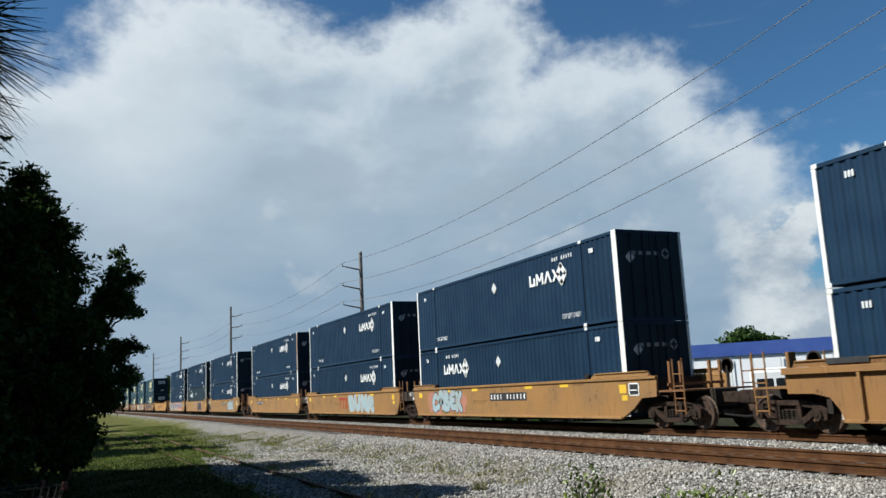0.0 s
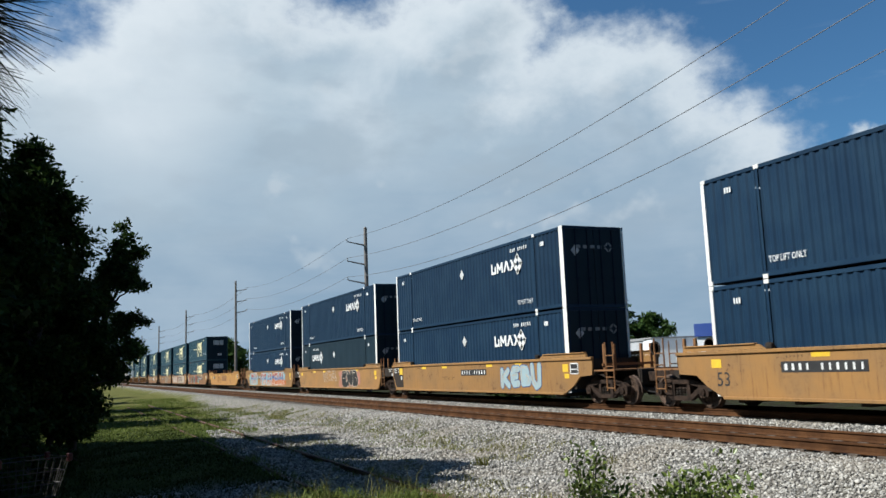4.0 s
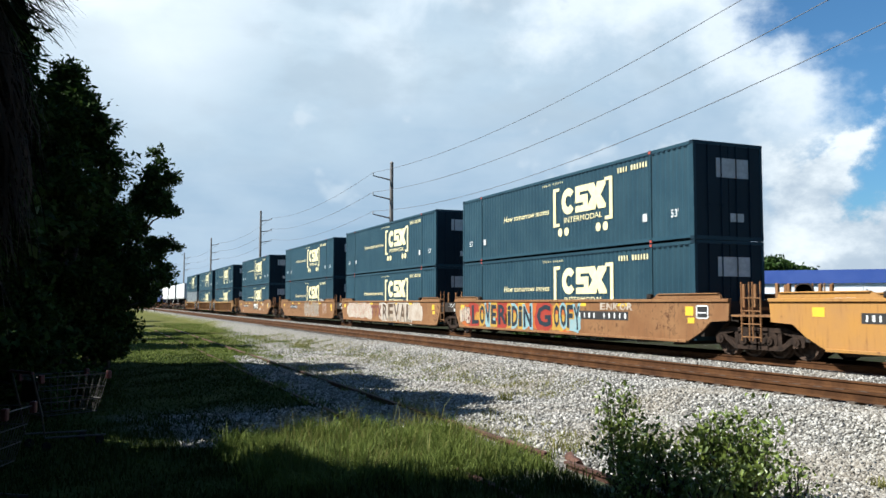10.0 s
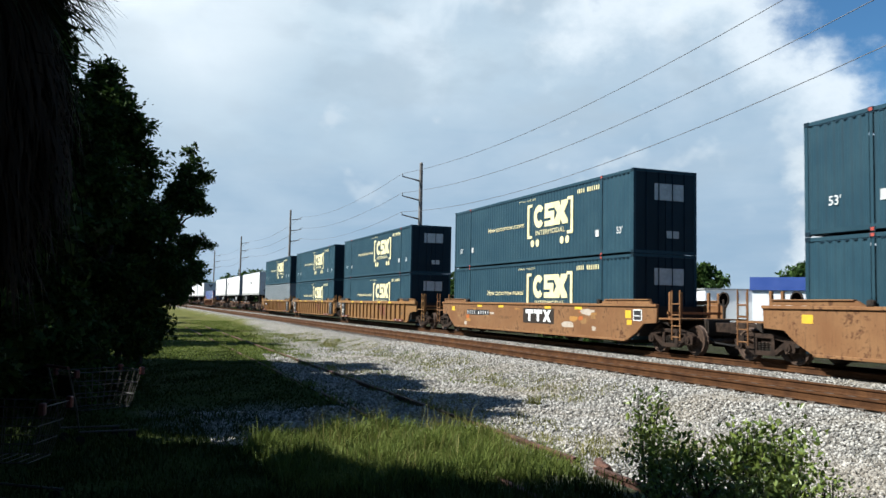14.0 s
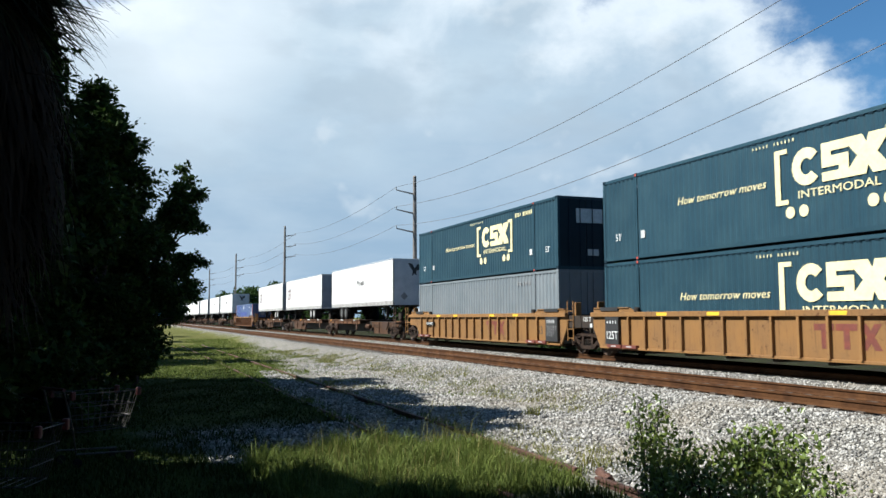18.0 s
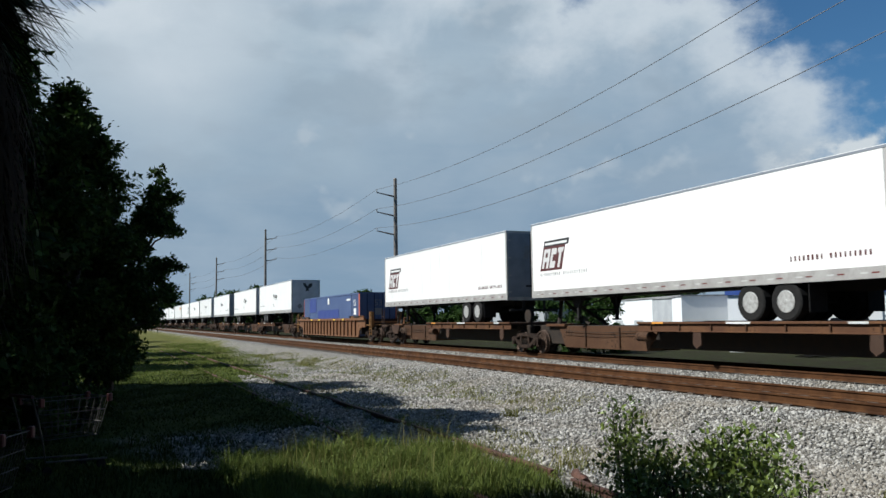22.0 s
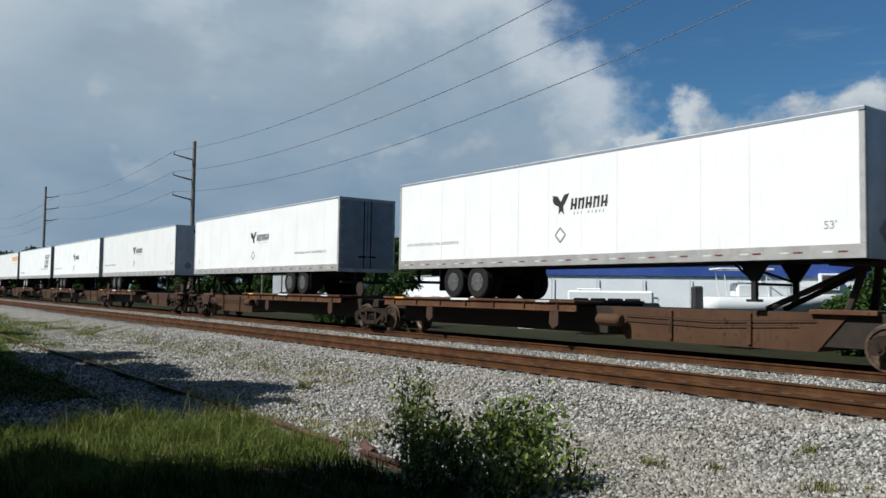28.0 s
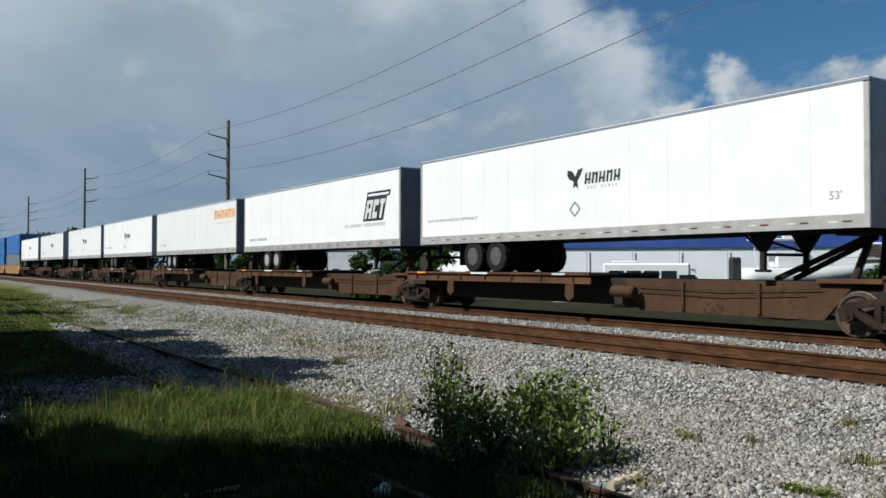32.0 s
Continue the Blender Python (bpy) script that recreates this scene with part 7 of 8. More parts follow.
LETTERS = {
    "C": [[(0.9, 0.8), (0.6, 0.95), (0.25, 0.85), (0.12, 0.5), (0.25, 0.15), (0.6, 0.05), (0.9, 0.2)]],
    "A": [[(0.05, 0.05), (0.3, 0.85), (0.55, 0.95), (0.75, 0.8), (0.95, 0.05)], [(0.3, 0.38), (0.75, 0.38)]],
    "B": [[(0.15, 0.05), (0.15, 0.95), (0.65, 0.9), (0.75, 0.7), (0.55, 0.52), (0.2, 0.5)], [(0.55, 0.5), (0.9, 0.35), (0.8, 0.1), (0.15, 0.06)]],
    "E": [[(0.85, 0.92), (0.3, 0.9), (0.15, 0.65), (0.2, 0.3), (0.4, 0.08), (0.9, 0.12)], [(0.2, 0.5), (0.7, 0.52)]],
    "K": [[(0.18, 0.05), (0.14, 0.95)], [(0.85, 0.95), (0.25, 0.5), (0.55, 0.35), (0.95, 0.05)]],
    "U": [[(0.1, 0.95), (0.12, 0.3), (0.4, 0.05), (0.75, 0.2), (0.85, 0.95)]],
    "R": [[(0.15, 0.05), (0.15, 0.95), (0.7, 0.92), (0.82, 0.68), (0.6, 0.5), (0.2, 0.48)], [(0.5, 0.45), (0.95, 0.05)]],
    "N": [[(0.1, 0.05), (0.14, 0.9), (0.4, 0.75), (0.65, 0.2), (0.85, 0.15), (0.9, 0.95)]],
}


def fat_stroke(bm, pts, r, x0, x1):
    """A rounded stroke of (y, z) points, as overlapping capsules."""
    for i, (a, b) in enumerate(zip(pts, pts[1:])):
        t = math.atan2(b[1] - a[1], b[0] - a[0])
        ring = [(b[0] + r * math.cos(t + v), b[1] + r * math.sin(t + v)) for v in np.linspace(-math.pi / 2, math.pi / 2, 7)]
        ring += [(a[0] + r * math.cos(t + v), a[1] + r * math.sin(t + v)) for v in np.linspace(math.pi / 2, 1.5 * math.pi, 7)]
        prism(bm, ring, x0 - 0.0002 * (i % 3), x1)


def throw_up(ob, word, d0, d1, z0, z1, fill, edge, shine, fat, rim_width, seed, cloud=None):
    """A sprayed tag of fat rounded letters with an outline, a fill and thin strokes of shine."""
    g = np.random.default_rng(seed)
    if cloud:
        bm = bmesh.new()
        n = max(3, int((d1 - d0) / 0.9))
        for k in range(n):
            d = d0 - 0.3 + (d1 - d0 + 0.6) * (k + 0.5) / n
            prism(bm, blob(HALF - d, (z0 + z1) / 2 + 0.06 * g.normal(), (d1 - d0) / n * 1.6, (z1 - z0) * (0.8 + 0.25 * g.random()), g), -1.3625 - 0.0003 * (k % 4), -1.360)
        tagged(part("paint_cloud", bm, cloud, ob, "hazy sprayed background"), kind="stuff")
    w = (d1 - d0) / len(word)
    for k, ch in enumerate(word):
        grown = 1.0 + 0.12 * g.normal()
        rise, slope = 0.04 * g.normal(), 0.12 * g.normal()
        strokes = []
        for line in LETTERS[ch]:
            strokes.append([(HALF - d0 - w * k - w * (0.5 + (u - 0.5) * 0.86) - slope * (v - 0.5) * w, z0 + fat + rise + (z1 - z0 - 2 * fat) * min(1.0, max(0.0, 0.5 + (v - 0.5) * grown))) for u, v in line])
        bm = bmesh.new()
        for line in strokes:
            fat_stroke(bm, line, fat + rim_width, -1.3655 - 0.0008 * (k % 2), -1.360)
        outer = part("letter_edge", bm, edge, ob)
        bm = bmesh.new()
        for line in strokes:
            fat_stroke(bm, line, fat, -1.3685 - 0.0008 * (k % 2), -1.361)
        part("letter_fill", bm, fill, outer)
        bm = bmesh.new()
        for line in strokes:
            fat_stroke(bm, [(y + fat * 0.35, z + fat * 0.35) for y, z in line[:3]], 0.016, -1.3715, -1.362)
        part("letter_shine", bm, shine, outer)



# ---------------------------------------------------------------- trailers and the cars that carry them
def road_wheel(parent, x, y, z, r=0.50, rim=RIM_STEEL):
    s = -1 if x < 0 else 1
    bm = bmesh.new()
    lathe(bm, [(-0.13, r * 0.62), (-0.14, r * 0.9), (-0.11, r), (0.11, r), (0.14, r * 0.9), (0.13, r * 0.62)], "x", 22)
    t = part("wheel", bm, RUBBER, parent, "black rubber tyre on a grey rim")
    t.location = (x, y, z)
    bm = bmesh.new()
    lathe(bm, [(s * 0.142, r * 0.57), (s * 0.15, r * 0.52), (s * 0.04, r * 0.45), (s * 0.03, r * 0.24), (s * 0.13, r * 0.2), (s * 0.15, r * 0.08)], "x", 18)
    part("rim", bm, rim, t)
    return t


def trailer(kind, flip, label, group="white trailers on flat cars"):
    """A dry van trailer. Its nose looks to -y, or to +y when flip is set. Its base is the deck it stands on."""
    f = -1 if flip else 1
    ob = thing("semi_trailer", label, "trailer", group)
    Z0, ZR, Z1 = 0.94, 1.22, 3.86       # under side, top of the bottom rail, roof, above the deck
    X = 1.295

    def yb(a, b):
        return (min(f * a, f * b), max(f * a, f * b))

    for s in (-1, 1):
        bm = bmesh.new()
        box(bm, min(s * (X - 0.03), s * X), max(s * (X - 0.03), s * X), -HALF + 0.12, HALF - 0.12, ZR, Z1 - 0.07)
        side = part("side_panel", bm, TRAILER_WHITE, ob)
        seam = mesh_of("seam", box(bmesh.new(), min(s * X, s * (X + 0.004)), max(s * X, s * (X + 0.004)), -0.012, 0.012, ZR, Z1 - 0.09), TRAILER_WHITE)
        for k in range(1, 13):
            q = part("seam", seam, TRAILER_WHITE, side)
            q.location = (0, -HALF + 16.15 * k / 13, 0)
        bm = bmesh.new()
        box(bm, min(s * (X - 0.05), s * (X + 0.012)), max(s * (X - 0.05), s * (X + 0.012)), -HALF, HALF, Z0, ZR, 0.006)
        rail_ob = part("bottom_rail", bm, TRAILER_RAIL, ob, "grey bottom rail with red and white tape")
        for mat, shift in ((TAPE_RED, 0.0), (TAPE_WHITE, 0.30)):
            bm = bmesh.new()
            for k in range(17):
                y = -HALF + 0.35 + 0.93 * k + shift
                box(bm, min(s * (X + 0.012), s * (X + 0.016)), max(s * (X + 0.012), s * (X + 0.016)), y, y + 0.20, Z0 + 0.12, Z0 + 0.152)
            tagged(part("tape", bm, mat, rail_ob), kind="stuff")
        bm = bmesh.new()
        box(bm, min(s * (X - 0.06), s * (X + 0.008)), max(s * (X - 0.06), s * (X + 0.008)), -HALF, HALF, Z1 - 0.07, Z1, 0.006)
        part("top_rail", bm, TRAILER_GREY, ob)
        for y0, y1 in (yb(-HALF, -HALF + 0.12), yb(HALF - 0.12, HALF)):
            bm = bmesh.new()
            box(bm, min(s * (X - 0.09), s * (X + 0.008)), max(s * (X - 0.09), s * (X + 0.008)), y0, y1, ZR, Z1 - 0.09, 0.01)
            part("corner_post", bm, TRAILER_RAIL, ob)
    bm = bmesh.new()
    box(bm, -X, X, -HALF + 0.01, HALF - 0.01, Z1 - 0.02, Z1 + 0.012)
    part("roof", bm, TRAILER_WHITE, ob)
    bm = bmesh.new()
    box(bm, -X + 0.03, X - 0.03, -HALF + 0.05, HALF - 0.05, Z0 + 0.03, Z0 + 0.14)
    part("floor", bm, UNDERFRAME, ob)
    # The nose wall is white; its shade is put into the colour.
    y0, y1 = yb(-HALF, -HALF + 0.06)
    bm = bmesh.new()
    box(bm, -X + 0.09, X - 0.09, y0, y1, Z0, Z1 - 0.03)
    front = part("front_wall", bm, TRAILER_END_SHADE if kind == "bird" else TRAILER_GREY, ob)
    y0, y1 = yb(HALF - 0.06, HALF - 0.005)
    for s in (-1, 1):
        bm = bmesh.new()
        box(bm, min(s * 0.012, s * (X - 0.09)), max(s * 0.012, s * (X - 0.09)), y0, y1, Z0 + 0.12, Z1 - 0.10, 0.006)
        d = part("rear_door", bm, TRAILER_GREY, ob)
        bm = bmesh.new()
        yy = f * (HALF + 0.01)
        rod(bm, (s * 0.16, yy, Z0 + 0.1), (s * 0.16, yy, Z1 - 0.1), 0.018, seg=6)
        box(bm, min(s * 0.06, s * 0.4), max(s * 0.06, s * 0.4), yy - 0.015, yy + 0.015, Z0 + 0.55, Z0 + 0.62)
        part("lock_rod", bm, UNDERFRAME, d)
        bm = bmesh.new()
        for z in (Z0 + 0.3, Z0 + 1.0, Z0 + 1.75, Z0 + 2.5):
            box(bm, min(s * (X - 0.2), s * X), max(s * (X - 0.2), s * X), yy - 0.014, yy + 0.014, z, z + 0.06)
        tagged(part("hinge_row", bm, TRAILER_RAIL, d), kind="stuff")
    y0, y1 = yb(HALF - 0.08, HALF)
    bm = bmesh.new()
    box(bm, -X, X, y0, y1, Z0 - 0.02, Z0 + 0.12)
    part("door_sill", bm, TRAILER_RAIL, ob)
    bm = bmesh.new()
    box(bm, -X, X, y0, y1, Z1 - 0.10, Z1)
    part("door_header", bm, TRAILER_RAIL, ob)
    # running gear under the tail
    bm = bmesh.new()
    for s in (-1, 1):
        y0, y1 = yb(2.6, 7.2)
        box(bm, min(s * 0.42, s * 0.52), max(s * 0.42, s * 0.52), y0, y1, Z0 - 0.22, Z0 + 0.05)
    for y in (3.75, 4.97):
        rod(bm, (-0.95, f * y, 0.50), (0.95, f * y, 0.50), 0.07, seg=8)
        for s in (-1, 1):
            box(bm, s * 0.47 - 0.05, s * 0.47 + 0.05, f * y - 0.3, f * y + 0.3, 0.5, Z0 - 0.1)
    part("tandem_frame", bm, UNDERFRAME, ob)
    for y in (3.75, 4.97):
        for x in (-1.13, -0.80, 0.80, 1.13):
            road_wheel(ob, x, f * y, 0.50, rim=RIM_DARK if kind == "bird" else RIM_STEEL)
    for s in (-1, 1):
        bm = bmesh.new()
        y = f * 5.7
        box(bm, min(s * 0.68, s * 1.26), max(s * 0.68, s * 1.26), y - 0.012, y + 0.012, 0.22, Z0)
        part("mud_flap", bm, RUBBER, ob)
    bm = bmesh.new()
    y0, y1 = yb(HALF - 0.12, HALF - 0.04)
    box(bm, -1.15, 1.15, y0, y1, 0.46, 0.56, 0.01)
    for x in (-0.5, 0.5):
        box(bm, x - 0.05, x + 0.05, y0, y1, 0.5, Z0)
    part("rear_guard", bm, UNDERFRAME, ob)
    # landing gear under the nose
    for s in (-1, 1):
        bm = bmesh.new()
        box(bm, s * 0.82 - 0.06, s * 0.82 + 0.06, f * -5.4 - 0.06, f * -5.4 + 0.06, 0.12, Z0, 0.01)
        box(bm, s * 0.82 - 0.12, s * 0.82 + 0.12, f * -5.4 - 0.13, f * -5.4 + 0.13, 0.06, 0.12)
        prism(bm, [(f * -5.4 - 0.35, Z0), (f * -5.4 + 0.35, Z0), (f * -5.4 + 0.07, Z0 - 0.42), (f * -5.4 - 0.07, Z0 - 0.42)], s * 0.82 - 0.07, s * 0.82 + 0.07)
        part("landing_leg", bm, UNDERFRAME, ob)
    bm = bmesh.new()
    rod(bm, (-0.82, f * -5.4, 0.45), (0.82, f * -5.4, 0.45), 0.03, seg=6)
    rod(bm, (-0.82, f * -5.4, 0.5), (-0.1, f * -4.4, Z0), 0.03, seg=6)
    rod(bm, (0.82, f * -5.4, 0.5), (0.1, f * -4.4, Z0), 0.03, seg=6)
    part("leg_brace", bm, UNDERFRAME, ob)

    def zz(z):
        return z - 1.26

    def Y(d):
        return HALF - d

    sx = -X - 0.0035

    def flat(name, outline, mat):
        part(name, prism(bmesh.new(), outline, sx - 0.002, sx + 0.002), mat, ob)

    def bird(cy, cz, s, end=False, mat=MARK_BLACK):
        pts = [(-0.50, 0.42), (-0.20, 0.36), (0.0, 0.10), (0.18, 0.40), (0.50, 0.46), (0.36, 0.18), (0.14, -0.10), (0.20, -0.46), (0.02, -0.30), (-0.14, -0.42), (-0.12, -0.10), (-0.40, 0.02), (-0.52, 0.20)]
        if end:
            bm = prism(bmesh.new(), [(a * s, b * s) for a, b in pts], -0.002, 0.002)
            for v in bm.verts:
                v.co = Vector((cy - v.co.y, f * -(HALF + 0.004) + v.co.x, cz + v.co.z))
            part("emblem", bm, mat, ob)
        else:
            flat("emblem", [(cy - a * s, cz + b * s) for a, b in pts], mat)

    if kind == "bird":
        bird(Y(7.95), zz(3.85), 0.62)
        for k in range(5):
            y = Y(8.42 + 0.27 * k)
            bm = bmesh.new()
            prism(bm, [(y + 0.11, zz(3.68)), (y + 0.04, zz(3.68)), (y + 0.0, zz(3.98)), (y + 0.07, zz(3.98))], sx - 0.002, sx + 0.002)
            prism(bm, [(y - 0.03, zz(3.68)), (y - 0.10, zz(3.68)), (y - 0.14, zz(3.98)), (y - 0.07, zz(3.98))], sx - 0.002, sx + 0.002)
            z = zz(3.93) if k % 2 else zz(3.80)
            box(bm, sx - 0.003, sx + 0.001, y - 0.13, y + 0.07, z - 0.03, z + 0.03)
            part("wordmark_block", bm, MARK_BLACK, ob)
        bars(ob, "small_print", Y(8.45), zz(3.58), 9, 0.07, 0.13, MARK_GREY, sx)
        ring_diamond(ob, Y(7.93), zz(3.02), 0.46, 0.46, 0.05, MARK_GREY, sx)
        lettering("slogan", "OUR DRIVERS MAKE THE DIFFERENCE", 0.10, MARK_GREY, ob, (sx, Y(1.95 if not flip else 13.7), zz(3.0)), width=2.9)
        lettering("length_mark", "53'", 0.17, MARK_GREY, ob, (sx, Y(15.45 if not flip else 0.8), zz(2.86)))
        if not flip:
            bird(0.15, zz(4.45), 0.9, True)
            for cx in (-0.55, 0.65):
                bm = prism(bmesh.new(), [(-0.24, 0), (0, -0.26), (0.24, 0), (0, 0.26)], -0.002, 0.002)
                for v in bm.verts:
                    v.co = Vector((cx - v.co.y, -(HALF + 0.004) + v.co.x, zz(2.75) + v.co.z))
                part("placard", bm, MARK_GREY, ob)
    elif kind in ("maroon", "black"):
        ink = MARK_MAROON if kind == "maroon" else MARK_BLACK
        d0 = 0.85 if flip else 13.4
        z0, z1, ew, lean = zz(3.22), zz(4.36), 1.75, 0.38

        def para(u0, u1, v0, v1, mat, up, name):
            """A leaning block of the emblem, in shares of its width and height."""
            quad = [(Y(d0 - 0.15 + ew * u + lean * v), z0 + (z1 - z0) * v) for u, v in ((u0, v0), (u1, v0), (u1, v1), (u0, v1))]
            part(name, prism(bmesh.new(), quad, sx - 0.001 - up, sx + 0.002), mat, ob)

        para(0.0, 0.92, 0.0, 0.86, ink, 0.0, "emblem_ground")
        para(0.0, 1.04, 0.80, 1.0, MARK_BLACK, 0.001, "emblem_bar")
        para(0.05, 0.97, 0.85, 0.93, MARK_WHITE, 0.002, "emblem_stripe")
        for u0, u1 in ((0.06, 0.33), (0.38, 0.60), (0.66, 0.88)):
            para(u0, u1, 0.08, 0.72, TAPE_WHITE, 0.002, "emblem_block")
        for u0, u1, v0, v1 in ((0.15, 0.24, 0.08, 0.30), (0.15, 0.24, 0.44, 0.60), (0.47, 0.60, 0.30, 0.52), (0.66, 0.72, 0.08, 0.56), (0.82, 0.88, 0.08, 0.56)):
            para(u0, u1, v0, v1, ink, 0.003, "emblem_notch")
        bars(ob, "name_marking", Y(d0 - (0.1 if flip else 1.7)), zz(3.08), 22, 0.13, 0.155, MARK_GREY, sx)
        bars(ob, "address_marking", Y(13.3 if flip else 0.8), zz(2.80), 18, 0.13, 0.135, MARK_MAROON if kind == "maroon" else MARK_GREY, sx)
        if flip:
            bm = bmesh.new()
            for k in range(3):
                prism(bm, [(-0.52 + 0.34 * k, 0), (-0.28 + 0.34 * k, 0), (-0.16 + 0.34 * k, 0.40), (-0.40 + 0.34 * k, 0.40)], -0.002, 0.002)
            box(bm, -0.003, 0.001, -0.42, 0.72, 0.45, 0.55)
            for v in bm.verts:
                v.co = Vector((v.co.y, -(HALF + 0.004) + v.co.x, zz(3.95) + v.co.z))
            part("emblem", bm, MARK_GREY, ob)
    elif kind == "orange":
        for k in range(6):
            y = Y(12.5 + 0.58 * k)
            bm = bmesh.new()
            box(bm, sx - 0.002, sx + 0.002, y - 0.46, y - 0.30, zz(4.15), zz(4.65))
            box(bm, sx - 0.002, sx + 0.002, y - 0.16, y, zz(4.15), zz(4.65))
            box(bm, sx - 0.003, sx + 0.001, y - 0.4, y - 0.06, zz(4.32) if k % 2 else zz(4.52), zz(4.45) if k % 2 else zz(4.65))
            part("wordmark_block", bm, MARK_ORANGE, ob)
        bars(ob, "name_marking", Y(12.7), zz(3.92), 14, 0.10, 0.22, MARK_ORANGE, sx)
        bars(ob, "small_print", Y(1.0), zz(2.85), 10, 0.12, 0.14, MARK_GREY, sx)
    return ob


def spine_car(right, left, flip, label, reach=(9.0, -0.5)):
    """One platform of a car for trailers: a deep centre sill, a wheel deck at the tail, a hitch at the nose."""
    f = -1 if flip else 1
    ob = thing("trailer_flat_car", label, "rail car", "flat cars under the trailers")
    r_end, l_end = (-8.6 if right[0] == "C" else -9.6), (8.6 if left[0] == "C" else 9.6)
    bm = bmesh.new()
    box(bm, -0.60, 0.60, r_end + 0.9, l_end - 0.9, 0.40, 1.12, 0.02)
    box(bm, -0.38, 0.38, r_end, l_end, 0.80, 1.10, 0.02)
    part("centre_sill", bm, CAR_DARK, ob)
    bm = bmesh.new()
    a, b = sorted((f * -1.6, f * -6.7))
    prism(bm, [(a - 0.7, 1.10), (a, 0.30), (b, 0.30), (b + 0.5, 1.10)], -0.64, 0.64)
    part("deep_sill", bm, RUST_BROWN, ob, "rust-brown deep centre sill")
    ty = f * -1.3
    bm = bmesh.new()
    lathe(bm, [(-0.42, 0.03), (-0.40, 0.12), (-0.34, 0.16), (0.34, 0.16), (0.40, 0.12), (0.42, 0.03)], "x", 14)
    for v in bm.verts:
        v.co = Vector((v.co.y - 0.92, v.co.x + ty, v.co.z + 0.78))
    part("air_tank", bm, RUST_BROWN, ob, "small rusty air reservoir")
    bm = bmesh.new()
    for dy, z in ((0.0, 0.86), (0.4, 0.74)):
        rod(bm, (-0.70, a + dy, z + 0.1), (-0.70, (a + b) / 2, z), 0.010, seg=5)
        rod(bm, (-0.70, (a + b) / 2, z), (-0.70, b, z + 0.06), 0.010, seg=5)
    part("brake_rod", bm, CAR_DARK, ob)
    for k in range(2):
        yy = a + (b - a) * (0.30 + 0.42 * k)
        bm = bmesh.new()
        box(bm, -0.70, -0.64, yy - 0.05, yy + 0.05, 0.36, 1.06, 0.01)
        part("sill_stiffener", bm, RUST_BROWN, ob)
    y0, y1 = sorted((f * reach[0], f * reach[1]))
    bm = bmesh.new()
    box(bm, -1.36, 1.36, y0, y1, 1.16, 1.24, 0.01)
    part("wheel_deck", bm, BROWN_STEEL, ob)
    for s in (-1, 1):
        bm = bmesh.new()
        box(bm, min(s * 1.29, s * 1.33), max(s * 1.29, s * 1.33), y0, y1, 0.99, 1.19)
        box(bm, min(s * 1.27, s * 1.40), max(s * 1.27, s * 1.40), y0, y1, 1.19, 1.255, 0.008)
        box(bm, min(s * 1.27, s * 1.37), max(s * 1.27, s * 1.37), y0, y1, 0.955, 0.99, 0.006)
        beam = part("deck_beam", bm, RED_OXIDE, ob, "rusty red deck side beam")
        for k in range(7):
            yy = y0 + (y1 - y0) * (k + 0.5) / 7
            bm = bmesh.new()
            box(bm, min(s * 1.33, s * 1.375), max(s * 1.33, s * 1.375), yy - 0.02, yy + 0.02, 0.99, 1.19)
            part("beam_rib", bm, RUST_BROWN, beam)
        for k in range(3):
            yy = y0 + (y1 - y0) * (0.1 + 0.38 * k)
            bm = bmesh.new()
            box(bm, min(s * 1.398, s * 1.404), max(s * 1.398, s * 1.404), yy, yy + (0.55 if k != 1 else 0.9), 1.195, 1.25)
            part("label", bm, (PLACARD, MARK_WHITE, MARK_ORANGE)[k], beam)
        for yy in (y0 + 0.8, y1 - 2.8):
            bm = bmesh.new()
            prism(bm, [(yy - 0.16, 1.0), (yy + 0.16, 1.0), (yy + 0.20, 0.62), (yy + 0.05, 0.48), (yy - 0.16, 0.60)], s * 1.30, s * 1.36)
            part("bracket", bm, BROWN_STEEL, ob)
    bm = bmesh.new()
    for k in range(5):
        yy = y0 + (y1 - y0) * (k + 0.5) / 5
        box(bm, -1.30, 1.30, yy - 0.07, yy + 0.07, 0.98, 1.16)
    part("cross_beam", bm, CAR_DARK, ob)
    hy = f * -7.3
    bm = bmesh.new()
    for s in (-1, 1):
        rod(bm, (s * 0.55, hy, 1.1), (s * 0.28, hy - f * 0.25, 2.10), 0.09, 0.08, 8)
        rod(bm, (s * 0.35, hy + f * 1.9, 1.15), (s * 0.20, hy - f * 0.1, 2.05), 0.07, 0.06, 8)
    box(bm, -0.62, 0.62, hy - 0.55, hy + 0.35, 2.08, 2.18, 0.02)
    part("hitch", bm, CAR_DARK, ob)
    bm = bmesh.new()
    box(bm, -0.75, 0.75, hy - 0.7, hy + 0.7, 1.08, 1.18, 0.01)
    part("hitch_base", bm, RED_OXIDE, ob)
    by = r_end + 0.7
    bm = bmesh.new()
    lathe(bm, [(-0.018, 0.27), (0.018, 0.27), (0.018, 0.235), (-0.018, 0.235)], "x", 18, (-0.78, by, 1.50))
    for k in range(3):
        a = 2 * math.pi * k / 3
        rod(bm, (-0.78, by, 1.50), (-0.78, by + 0.25 * math.cos(a), 1.50 + 0.25 * math.sin(a)), 0.014, seg=5)
    rod(bm, (-0.78, by, 1.50), (-0.60, by, 1.50), 0.03, seg=6)
    rod(bm, (-0.62, by, 1.05), (-0.62, by, 1.52), 0.04, seg=6)
    part("brake_wheel", bm, CAR_DARK, ob, "spoked hand brake wheel")
